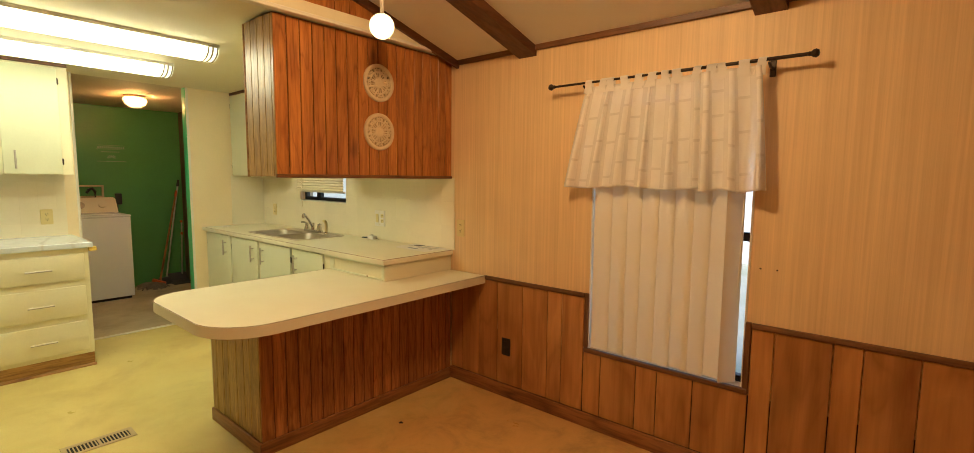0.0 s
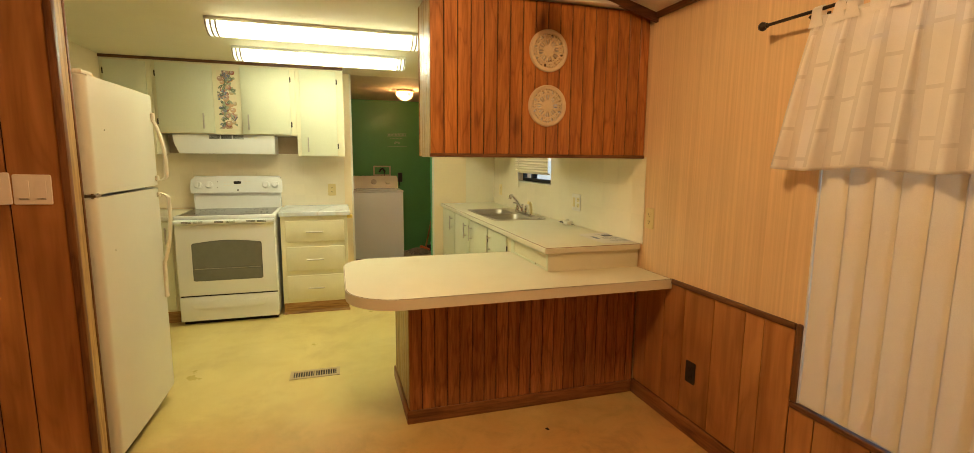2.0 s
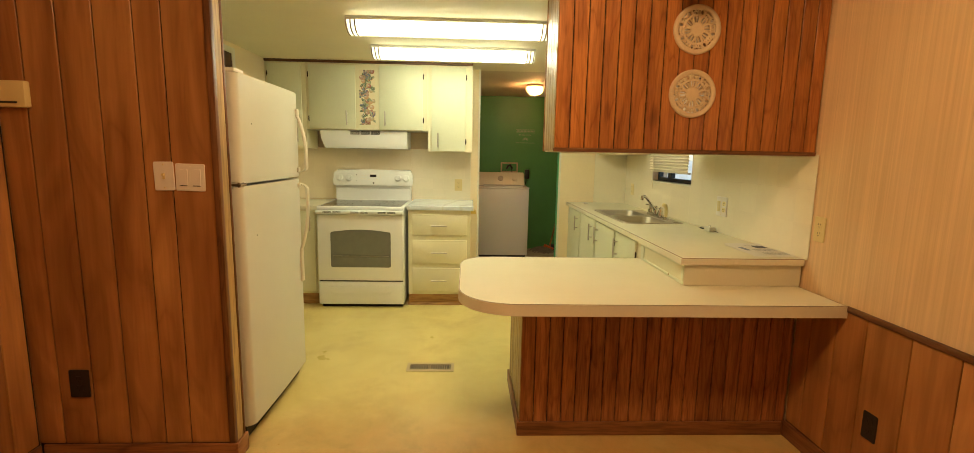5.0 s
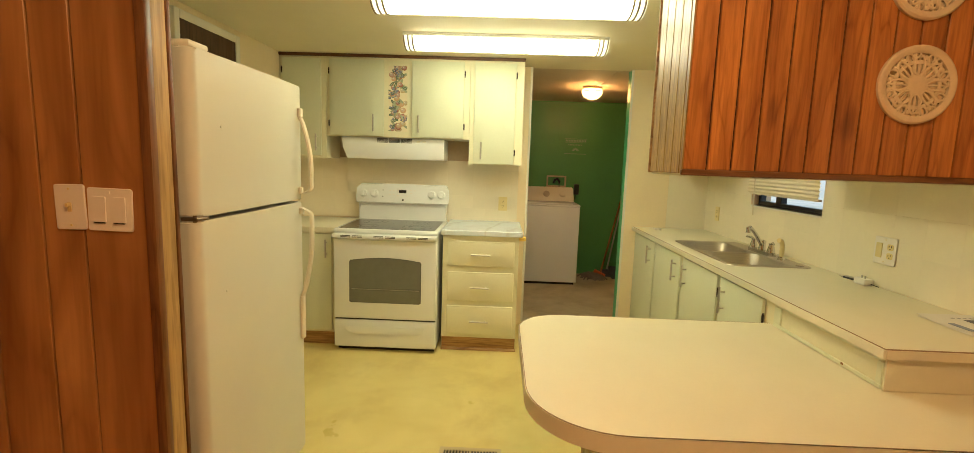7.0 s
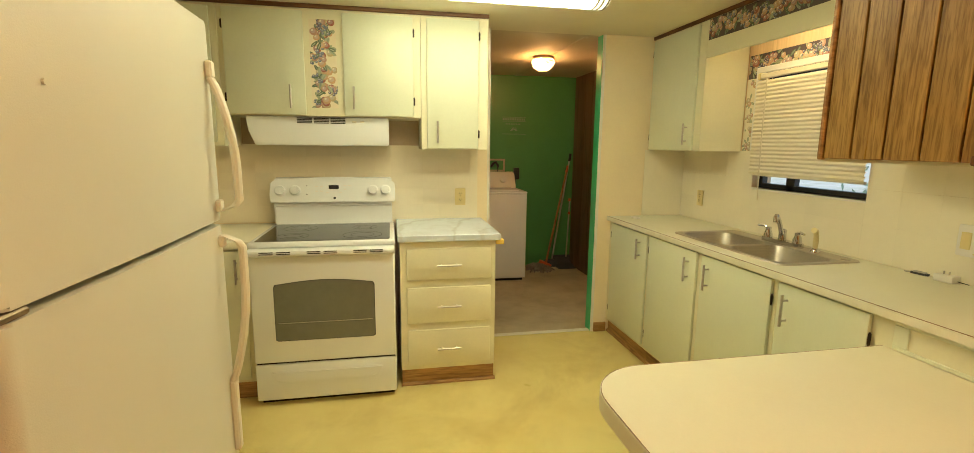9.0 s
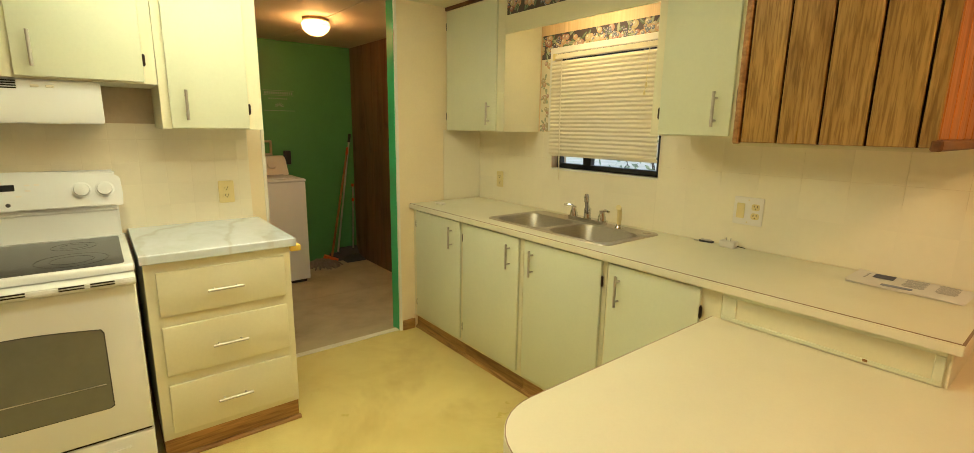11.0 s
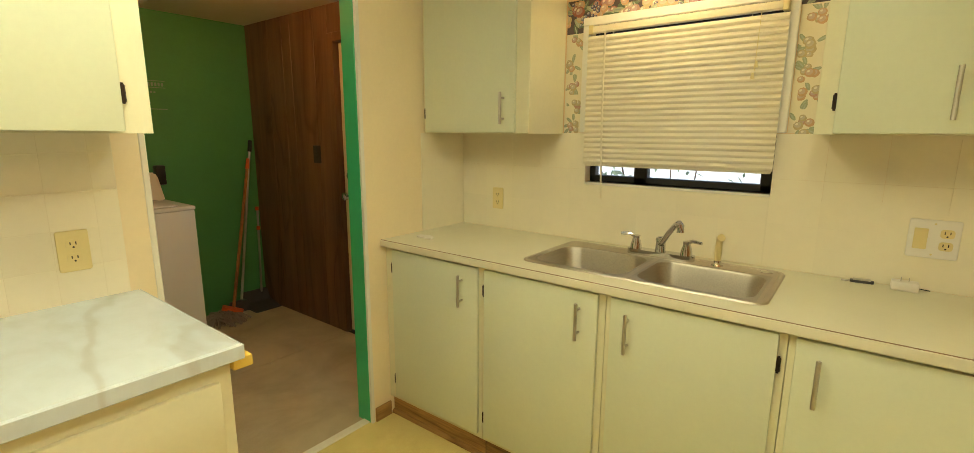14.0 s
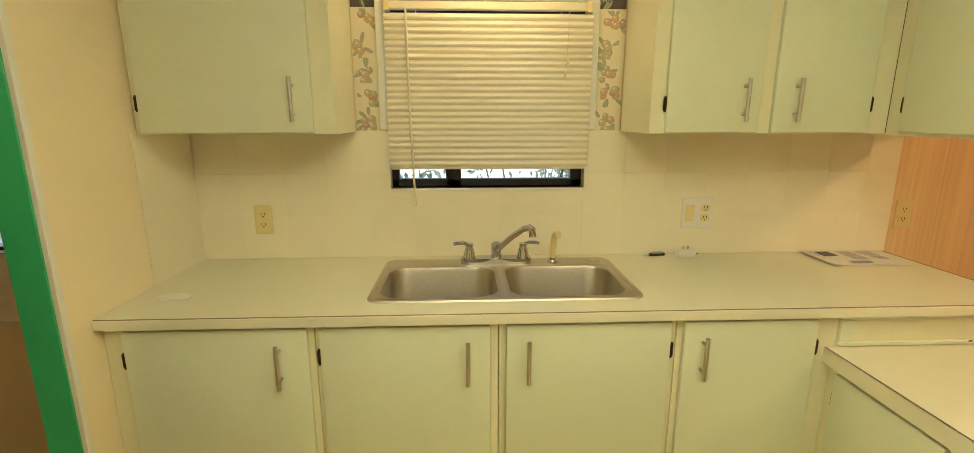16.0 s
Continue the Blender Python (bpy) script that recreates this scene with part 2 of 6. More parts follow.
M_BLACK = paint("black_plastic", (0.018, 0.017, 0.016), 0.4, 0.1, 80, 0.1)
M_BRONZE = paint("oil_rubbed_bronze", (0.045, 0.03, 0.022), 0.38, 0.2, 60, 0.1, metal=0.7)
M_IVORY = paint("ivory_plate", (0.80, 0.67, 0.33), 0.35, 0.04, 80, 0.05)
M_YELLOW = paint("yellow_plastic", (0.85, 0.62, 0.12), 0.45, 0.05, 60, 0.1)
M_PLATE = paint("white_plate", (0.84, 0.80, 0.74), 0.35, 0.03, 80, 0.05)
M_TOEKICK = wood("brown_toe_kick", (0.36, 0.19, 0.06), (0.68, 0.40, 0.15), 0.5, "y", 1.0, False)
M_TOEKICKX = wood("brown_toe_kick_long", (0.36, 0.19, 0.06), (0.68, 0.40, 0.15), 0.5, "x", 1.0, False)
M_WOODH = wood("amber_pine_boards", (0.36, 0.120, 0.029), (0.68, 0.275, 0.068), 0.36, "z", 1.0, True, 1.3, 0.36, 9.0, 0.16, 0.3, ((0.62, 0.50, 0.40), (0.90, 0.86, 0.82)))
M_WOODS = wood("golden_oak_boards", (0.34, 0.195, 0.050), (0.62, 0.405, 0.125), 0.34, "z", 2.4, False, 1.3, 0.62, 8.0, 0.12, 0.5, ((0.58, 0.49, 0.40), (0.88, 0.84, 0.80)))
M_WOODP = wood("brown_wainscot_panel", (0.37, 0.150, 0.047), (0.80, 0.42, 0.160), 0.36, "z", 0.26, False, 0.55, 0.26, 4.5, 0.30, 1.3, ((0.62, 0.54, 0.46), (0.76, 0.69, 0.62)))
M_WOODB = wood("red_brown_peninsula_boards", (0.33, 0.122, 0.042), (0.66, 0.290, 0.100), 0.38, "z", 1.0, True, 1.4, 0.50, 9.0, 0.16, 0.3, ((0.62, 0.50, 0.40), (0.90, 0.86, 0.82)))
M_WOODL = wood("dark_laundry_panel", (0.105, 0.052, 0.024), (0.25, 0.130, 0.060), 0.42, "z", 0.28, False, 0.6, 0.22, 5.0, 0.2, 0.6)
M_TRIMX = wood("brown_trim_x", (0.15, 0.06, 0.022), (0.25, 0.11, 0.04), 0.4, "x", 1.0, False)
M_TRIMY = wood("brown_trim_y", (0.15, 0.06, 0.022), (0.25, 0.11, 0.04), 0.4, "y", 1.0, False)
M_TRIMZ = wood("brown_trim_z", (0.15, 0.06, 0.022), (0.25, 0.11, 0.04), 0.4, "z", 1.0, False)
M_BASEX = wood("red_brown_base_x", (0.30, 0.12, 0.042), (0.48, 0.215, 0.08), 0.42, "x", 1.0, False)
M_BASEY = wood("red_brown_base_y", (0.30, 0.12, 0.042), (0.48, 0.215, 0.08), 0.42, "y", 1.0, False)
M_BEAM = wood("brown_beam", (0.13, 0.045, 0.016), (0.22, 0.085, 0.03), 0.45, "y", 0.9, False)
M_PALEWOOD = wood("pale_raw_edge", (0.42, 0.27, 0.10), (0.66, 0.46, 0.20), 0.5, "z", 0.8, False)
M_GROOVE = paint("dark_groove", (0.022, 0.010, 0.005), 0.8, 0.2, 60, 0.1)
M_WALLP = wallpaper("tan_grasscloth_panel", (0.85, 0.625, 0.365), (0.79, 0.57, 0.325))
# worn: tan that stands in for the dining lamplight, plus mottled dirt
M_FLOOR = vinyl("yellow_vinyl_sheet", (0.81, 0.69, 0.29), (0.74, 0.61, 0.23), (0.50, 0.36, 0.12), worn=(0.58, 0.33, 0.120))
M_LFLOOR = vinyl("grey_brown_laundry_floor", (0.60, 0.51, 0.35), (0.44, 0.365, 0.24), (0.27, 0.215, 0.13), 2.6, 0.5)
M_PATCH = paint("plain_tan", (0.56, 0.44, 0.30), 0.7, 0.15, 30, 0.3)
M_MARBLE = marble("white_marble_laminate")
M_STEEL = brushed("brushed_steel", (0.64, 0.57, 0.48), 0.45, (60, 2, 60))
# Darker copy of the sink steel: the bowls' shade is in its colour
M_BOWL = brushed("shaded_bowl_steel", (0.54, 0.49, 0.42), 0.42, (60, 2, 60))
M_NICKEL = brushed("brushed_nickel", (0.64, 0.60, 0.54), 0.42, (8, 8, 8))
M_HINGE = brushed("greasy_steel", (0.34, 0.26, 0.18), 0.45, (9, 9, 9))
M_CHROME = brushed("chrome", (0.72, 0.71, 0.69), 0.10, (4, 4, 4))
M_MIRROR = brushed("mirror", (0.85, 0.85, 0.85), 0.03, (1, 1, 1))
M_COOKTOP = paint("black_ceramic_glass", (0.012, 0.012, 0.012), 0.10, 0.1, 200, 0)
M_RINGS = paint("cooktop_ring_print", (0.035, 0.033, 0.031), 0.2, 0.1, 200, 0)
# Grey-green raised in the base colour to hold the glass's reflection
M_OVENGLASS = paint("oven_glass_with_reflection", (0.20, 0.205, 0.165), 0.08, 0.15, 20, 0)
M_SLOT = paint("black_slot", (0.01, 0.009, 0.008), 0.7, 0.1, 60, 0)
M_BLIND = cloth("cream_blind_slat", (0.86, 0.77, 0.57), 0.08, 1.0)
M_VANE = cloth("cream_vertical_vane", (0.98, 0.92, 0.78), 0.30, 1.0)
M_SHEER = cloth("sheer_white_voile", (1.0, 0.98, 0.95), 0.25, 0.66)
M_SHEERB = cloth("opaque_voile_block", (1.0, 0.985, 0.96), 0.25, 0.78)
M_PANE = clear_glass("window_glass")
M_WPBACK = paint("cream_wallpaper", (0.82, 0.74, 0.54), 0.6, 0.06, 90, 0.1)
M_WPDARK = paint("dark_border_paper", (0.10, 0.075, 0.075), 0.6, 0.2, 60, 0.1)
PRINT = (("plum", (0.10, 0.09, 0.16)), ("blue_grape", (0.16, 0.19, 0.27)), ("red_apple", (0.40, 0.14, 0.10)), ("peach", (0.66, 0.40, 0.21)),
         ("yellow_pear", (0.58, 0.46, 0.24)), ("leaf", (0.14, 0.19, 0.11)), ("pale_leaf", (0.42, 0.46, 0.29)), ("pink_berry", (0.56, 0.31, 0.22)))
M_FRUIT = [paint("print_" + n, c, 0.6, 0.3, 90, 0) for n, c in PRINT]
M_FRUIT += [paint("print_pale_" + n, tuple(0.68 * v + 0.20 for v in c), 0.6, 0.25, 120, 0) for n, c in PRINT]
M_FRUIT += [paint("print_cheek", (0.80, 0.72, 0.56), 0.6, 0.1, 90, 0)]
M_CARVED = paint("carved_cream_wood", (0.72, 0.58, 0.38), 0.6, 0.15, 60, 0.4)
M_FLUOR = glow("fluorescent_diffuser", *FLUOR)
M_FLUOREND = glow("fluorescent_diffuser_end", FLUOR[0], FLUOR[1] * 0.12)
M_BULB = glow("lit_bulb_glass", *BULB)
M_GLOBE = opal("lit_globe_glass", (1.0, 0.62, 0.30), 0.30, 0.45)
M_GLOBEBULB = glow("lit_globe_bulb", *GLOBE)
M_BULBRIM = glow("lit_reflector_rim", (1.0, 0.72, 0.34), 0.55)
M_PUCK = glow("lit_puck_lens", *PUCK)
M_BRASSTAN = paint("tan_lamp_canopy", (0.55, 0.36, 0.17), 0.5, 0.1, 60, 0.1)
M_SIGN = paint("faded_white_lettering", (0.34, 0.46, 0.32), 0.6, 0.3, 40, 0)
M_PAPER = paint("white_paper", (0.80, 0.78, 0.74), 0.7, 0.04, 60, 0.2)
M_INK = paint("grey_print", (0.10, 0.10, 0.13), 0.7, 0.2, 60, 0)
M_PRINTGREY = paint("pale_grey_print", (0.42, 0.42, 0.42), 0.7, 0.2, 60, 0)
M_BLUEINK = paint("blue_grey_print", (0.28, 0.32, 0.42), 0.7, 0.2, 60, 0)
M_ORANGE = paint("orange_plastic", (0.70, 0.12, 0.03), 0.45, 0.1, 60, 0.1)
M_BROOMWOOD = wood("orange_brown_handle", (0.42, 0.15, 0.045), (0.62, 0.25, 0.08), 0.45, "z", 1.5, False)
M_MOP = paint("dirty_grey_yarn", (0.33, 0.28, 0.23), 0.95, 0.4, 90, 0.8)
M_GREYP = paint("dark_grey_plastic", (0.05, 0.05, 0.055), 0.5, 0.15, 60, 0.2)
M_DOORW = paint("cream_exterior_door", (0.70, 0.58, 0.38), 0.5, 0.06, 40, 0.1)
M_DBROWN = wood("dark_brown_door", (0.07, 0.03, 0.014), (0.15, 0.07, 0.03), 0.4, "z", 0.7, False)
M_GROUND = vinyl("winter_lawn", (0.50, 0.50, 0.42), (0.36, 0.38, 0.26), (0.55, 0.53, 0.48), 0.8, 0.95)
M_LEAF = paint("shrub_leaf", (0.26, 0.34, 0.20), 0.6, 0.3, 30, 0.2)
M_BARK = paint("shrub_bark", (0.12, 0.09, 0.06), 0.9, 0.3, 30, 0.5)
M_SIDING = paint("pale_blue_siding", (0.74, 0.78, 0.82), 0.6, 0.06, 20, 0.1)
M_ROOF = paint("grey_shingle", (0.16, 0.16, 0.17), 0.9, 0.2, 20, 0.5)


# ---- mesh helpers ----
def box(bm, x0, x1, y0, y1, z0, z1, bev=0.0, seg=1):
    r = bmesh.ops.create_cube(bm, size=1.0)
    vs = r["verts"]
    for v in vs:
        v.co = Vector(((x0 + x1) / 2 + v.co.x * (x1 - x0), (y0 + y1) / 2 + v.co.y * (y1 - y0), (z0 + z1) / 2 + v.co.z * (z1 - z0)))
    if bev:
        es = {e for v in vs for e in v.link_edges}
        bmesh.ops.bevel(bm, geom=list(es), offset=bev, segments=seg, profile=0.5, affect="EDGES")
    return vs


def boxed(x0, x1, y0, y1, z0, z1, bev=0.0, seg=1):
    bm = bmesh.new()
    box(bm, x0, x1, y0, y1, z0, z1, bev, seg)
    return bm


def rod(bm, p, q, r0, r1=None, seg=12):
    """Capped cylinder or cone from p to q."""
    p, q = Vector(p), Vector(q)
    r1 = r0 if r1 is None else r1
    m = Matrix.Translation((p + q) / 2) @ (q - p).to_track_quat("Z", "Y").to_matrix().to_4x4()
    bmesh.ops.create_cone(bm, cap_ends=True, segments=seg, radius1=r0, radius2=r1, depth=(q - p).length, matrix=m)


def tube(bm, pts, r, seg=8):
    """Round tube along a line of points, closed at its ends."""
    pts = [Vector(p) for p in pts]
    rs = r if isinstance(r, (list, tuple)) else [r] * len(pts)
    rings = []
    up = None
    for i, p in enumerate(pts):
        d = (pts[min(i + 1, len(pts) - 1)] - pts[max(i - 1, 0)]).normalized()
        if up is None or abs(d.dot(up)) > 0.95:
            up = Vector((0, 0, 1)) if abs(d.z) < 0.9 else Vector((1, 0, 0))
        a = d.cross(up).normalized()
        b = a.cross(d).normalized()
        rings.append([bm.verts.new(p + rs[i] * (math.cos(k * math.tau / seg) * a + math.sin(k * math.tau / seg) * b)) for k in range(seg)])
    for u, w in zip(rings, rings[1:]):
        for k in range(seg):
            bm.faces.new((u[k], u[(k + 1) % seg], w[(k + 1) % seg], w[k]))
    bm.faces.new(rings[0])
    bm.faces.new(rings[-1])


def lathe(bm, profile, m, seg=24):
    """Turned shape: (radius, height) pairs spun round z, then moved by m."""
    rings = []
    for r, h in profile:
        if r < 1e-5:
            rings.append([bm.verts.new(m @ Vector((0, 0, h)))])
        else:
            rings.append([bm.verts.new(m @ Vector((r * math.cos(k * math.tau / seg), r * math.sin(k * math.tau / seg), h))) for k in range(seg)])
    for u, w in zip(rings, rings[1:]):
        for k in range(seg):
            a, b = u[k % len(u)], u[(k + 1) % len(u)]
            c, d = w[(k + 1) % len(w)], w[k % len(w)]
            f = [v for i, v in enumerate((a, b, c, d)) if v not in (a, b, c, d)[:i]]
            if len(f) > 2:
                bm.faces.new(f)


def prism(bm, outline, m, depth):
    """Flat outline (x, y) in the plane of m, pulled out along its z by depth."""
    a = [bm.verts.new(m @ Vector((x, y, 0))) for x, y in outline]
    b = [bm.verts.new(m @ Vector((x, y, depth))) for x, y in outline]
    n = len(a)
    bm.faces.new(a[::-1])
    bm.faces.new(b)
    for k in range(n):
        bm.faces.new((a[k], a[(k + 1) % n], b[(k + 1) % n], b[k]))


def rounded(w, h, r, seg=6):
    """Outline of a rectangle round the origin with corner radii r (one, or four from the upper right, anticlockwise)."""
    rr = r if isinstance(r, (list, tuple)) else [r] * 4
    out = []
    for k, (sx, sy) in enumerate(((1, 1), (-1, 1), (-1, -1), (1, -1))):
        cx, cy = sx * (w / 2 - rr[k]), sy * (h / 2 - rr[k])
        for i in range(seg + 1):
            a = math.pi / 2 * (k + i / seg)
            out.append((cx + rr[k] * math.cos(a), cy + rr[k] * math.sin(a)))
    return out


FACE_X = Matrix(((0, 0, 1, 0), (1, 0, 0, 0), (0, 1, 0, 0), (0, 0, 0, 1)))       # plane seen from +x: x -> y, y -> z
FACE_Y = Matrix(((1, 0, 0, 0), (0, 0, -1, 0), (0, 1, 0, 0), (0, 0, 0, 1)))      # plane seen from -y: x -> x, y -> z


def at(face, x, y, z):
    return Matrix.Translation((x, y, z)) @ face


def finish(bm, name, material, smooth=True):
    bmesh.ops.recalc_face_normals(bm, faces=bm.faces[:])
    me = bpy.data.meshes.new(name)
    bm.to_mesh(me)
    bm.free()
    for mm in (material if isinstance(material, list) else [material]):
        me.materials.append(mm)
    if smooth:
        me.shade_smooth()
        me.set_sharp_from_angle(angle=radians(35))
    return me


def thing(name, base, label, category, group=""):
    e = new(name)
    e.location = base
    e.empty_display_size = 0.05
    return tagged(e, label, category, group)


def part(name, bm, material, parent, label="", smooth=True):
    ob = new(name, finish(bm, name, material, smooth))
    ob.parent = parent
    if parent.parent is None:
        ob.matrix_parent_inverse = Matrix.Translation(-parent.location)
    return tagged(ob, label)


def single(name, bm, material, label, category, group="", kind=""):
    return tagged(new(name, finish(bm, name, material)), label, category, group, kind)


def setting(name, bm, material, label, category):
    return single(name, bm, material, label, category, "", "structure")


def boards(parent, face, edges, z0, z1, plane, material, depth=0.008, gap=0.004, name="board"):
    """Vertical boards with open grooves on a wall plane: face is '+x', '-x', '-y' or '+y'."""
    for a, b in zip(edges, edges[1:]):
        lo, hi = min(a, b) + gap / 2, max(a, b) - gap / 2
        if face[1] == "x":
            p, q = sorted((plane, plane + (depth if face[0] == "+" else -depth)))
            part(name, boxed(p, q, lo, hi, z0, z1, 0.0015), material, parent)
        else:
            p, q = sorted((plane, plane + (depth if face[0] == "+" else -depth)))
            part(name, boxed(lo, hi, p, q, z0, z1, 0.0015), material, parent)


def spaced(a, b, widths):
    """Edges from a to b in a repeating run of widths."""
    out, k, s = [a], 0, 1 if b > a else -1
    while abs(b - out[-1]) > widths[k % len(widths)] * 1.3:
        out.append(out[-1] + s * widths[k % len(widths)])
        k += 1
    return out + [b]


# ---- plan ----
NORTH, SOUTH, WEST, EAST = 2.47, -1.03, -5.00, 2.6     # kitchen and dining
LWEST, LNORTH = -7.15, 2.40                             # laundry
KCEIL, EAVE, SLOPE, RIDGE = 2.21, 2.175, 0.27, 0.72
PART_X = -2.05                                          # face of the partition beside the fridge


def vault(y):
    return EAVE + SLOPE * ((NORTH - y) if y > RIDGE else (y - SOUTH) * (NORTH - RIDGE) / (RIDGE - SOUTH))


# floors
setting("floor", boxed(WEST - 0.03, EAST, SOUTH, NORTH, -0.1, 0.0), M_FLOOR, "yellow cream sheet vinyl floor with worn, dirty patches, lamplight painted tan at its dining end", "floor")
lf = setting("floor_laundry", boxed(LWEST, WEST - 0.03, SOUTH, NORTH, -0.1, -0.004), M_GROOVE, "dark joint bed of the laundry floor", "floor")
y = SOUTH
while y < LNORTH - 0.01:
    x = LWEST
    while x < WEST - 0.05:
        part("floor_sheet", boxed(x + 0.0015, min(x + 1.1335, WEST - 0.03), y + 0.0006, min(y + 3.6, LNORTH), -0.006, 0.0, 0.001), M_LFLOOR, lf)
        x += 1.135
    y += 3.6
setting("threshold", boxed(WEST - 0.06, WEST - 0.015, 0.95, 1.770, 0.0, 0.008, 0.003), M_WHITE, "scuffed white metal threshold strip in the doorway", "threshold")

# north wall with its two windows
DW = (-1.17, -0.38, 0.46, 1.83)
KW = (-4.258, -3.50, 1.186, 1.868)
wall = bmesh.new()
T = 0.13
for x0, x1, z0, z1 in ((WEST - 0.1, KW[0], 0, 2.5), (KW[0], KW[1], 0, KW[2]), (KW[0], KW[1], KW[3], 2.5), (KW[1], DW[0], 0, 2.5),
                       (DW[0], DW[1], 0, DW[2]), (DW[0], DW[1], DW[3], 2.5), (DW[1], EAST + 0.1, 0, 2.5)):
    box(wall, x0, x1, NORTH, NORTH + T, z0, z1)
setting("wall_north", wall, M_WALLP, "tan grasscloth-look wall panelling with fine vertical streaks", "wall")
# south and east walls, laundry walls
setting("wall_south", boxed(LWEST - 0.1, EAST + 0.1, SOUTH - T, SOUTH, 0, 2.5), M_PEACH, "plain cream painted wall", "wall")
we = setting("wall_east", boxed(EAST, EAST + T, SOUTH, NORTH, 0, 2.75), M_WALLP, "plain tan panelled wall", "wall")
ww = bmesh.new()
box(ww, WEST - 0.1, WEST, SOUTH, 0.95, 0, KCEIL)
setting("wall_west", ww, M_PEACH, "peach painted kitchen wall behind the stove", "wall")
setting("wall_stub", boxed(WEST - 0.095, WEST, 1.784, NORTH, 0, KCEIL), M_PEACH, "peach painted wall stub at the end of the counter", "wall")
setting("trim_doorway", boxed(WEST - 0.10, WEST - 0.012, 1.767, 1.784, 0, KCEIL, 0.002), M_GREENTRIM, "bright green painted doorway edge", "trim")
setting("trim_doorway_edge", boxed(WEST - 0.012, WEST + 0.004, 1.769, 1.788, 0, KCEIL, 0.002), M_WHITE, "chipped white paint line along the doorway", "trim")
setting("trim_doorway_west", boxed(WEST - 0.1, WEST + 0.004, 0.936, 0.954, 0, KCEIL, 0.002), M_WHITE, "white painted wall end with green paint at its edge", "trim")
setting("wall_laundry_west", boxed(LWEST - 0.1, LWEST, SOUTH, LNORTH + 0.2, 0, KCEIL + 0.02), M_GREEN, "glossy deep green painted wall", "wall")
ED = (-6.04, -5.22, 1.985)
lw = bmesh.new()
box(lw, LWEST, ED[0], LNORTH, LNORTH + 0.1, 0, KCEIL + 0.02)
box(lw, ED[0], ED[1], LNORTH, LNORTH + 0.1, ED[2], KCEIL + 0.02)
box(lw, ED[1], WEST - 0.095, LNORTH, LNORTH + 0.1, 0, KCEIL + 0.02)
lwall = setting("wall_laundry_north", lw, M_GROOVE, "dark brown wood-panelled wall", "wall")
boards(lwall, "-y", spaced(LWEST + 0.001, ED[0] - 0.05, (0.31, 0.20, 0.11, 0.28, 0.14)), 0.0, KCEIL, LNORTH, M_WOODL, 0.008, 0.003)
boards(lwall, "-y", (ED[0] - 0.05, ED[1] + 0.05), ED[2] + 0.05, KCEIL, LNORTH, M_WOODL, 0.008, 0.003)

# ceilings
setting("ceiling", boxed(WEST - 0.05, -2.20, SOUTH, NORTH, KCEIL, KCEIL + 0.06), M_CEIL, "flat cream painted kitchen ceiling", "ceiling")
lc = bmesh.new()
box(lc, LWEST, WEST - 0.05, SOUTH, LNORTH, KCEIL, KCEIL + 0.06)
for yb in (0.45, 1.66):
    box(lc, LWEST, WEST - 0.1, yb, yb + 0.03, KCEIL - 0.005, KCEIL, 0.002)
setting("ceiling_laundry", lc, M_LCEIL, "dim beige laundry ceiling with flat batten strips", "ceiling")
dc = bmesh.new()
prism(dc, [(SOUTH, vault(SOUTH)), (RIDGE, vault(RIDGE)), (NORTH, vault(NORTH)), (NORTH, 2.85), (SOUTH, 2.85)], at(FACE_X, -2.20, 0, 0), EAST + 2.20)
setting("ceiling_dining", dc, M_DCEIL, "white sloped ceiling panels over the dining area", "ceiling")
gb = bmesh.new()
prism(gb, [(SOUTH, KCEIL), (NORTH, KCEIL), (RIDGE, vault(RIDGE) + 0.1)], at(FACE_X, -2.26, 0, 0), 0.05)
gable = setting("wall_gable", gb, M_GROOVE, "brown wood-panelled gable above the kitchen opening", "wall")
e = spaced(NORTH, SOUTH, (0.11, 0.16, 0.09, 0.2))
for a, b in zip(e, e[1:]):
    p = bmesh.new()
    prism(p, [(b + 0.002, KCEIL), (a - 0.002, KCEIL), (a - 0.002, max(KCEIL, vault(a)) + 0.004), (b + 0.002, max(KCEIL, vault(b)) + 0.004)], at(FACE_X, -2.212, 0, 0), 0.008)
    part("board", p, M_WOODH, gable)
setting("trim_gable_ledge", boxed(-2.235, -2.188, SOUTH, NORTH, KCEIL - 0.016, KCEIL + 0.004, 0.003), M_WHITE, "pale painted ledge strip under the gable", "trim")


def slope_strip(y0, y1, x0, x1, d0, d1):
    """Strip that follows the sloped ceiling, from d0 to d1 below it."""
    bm = bmesh.new()
    prism(bm, [(y0, vault(y0) - d1), (y1, vault(y1) - d1), (y1, vault(y1) - d0), (y0, vault(y0) - d0)], at(FACE_X, x0, 0, 0), x1 - x0)
    return bm


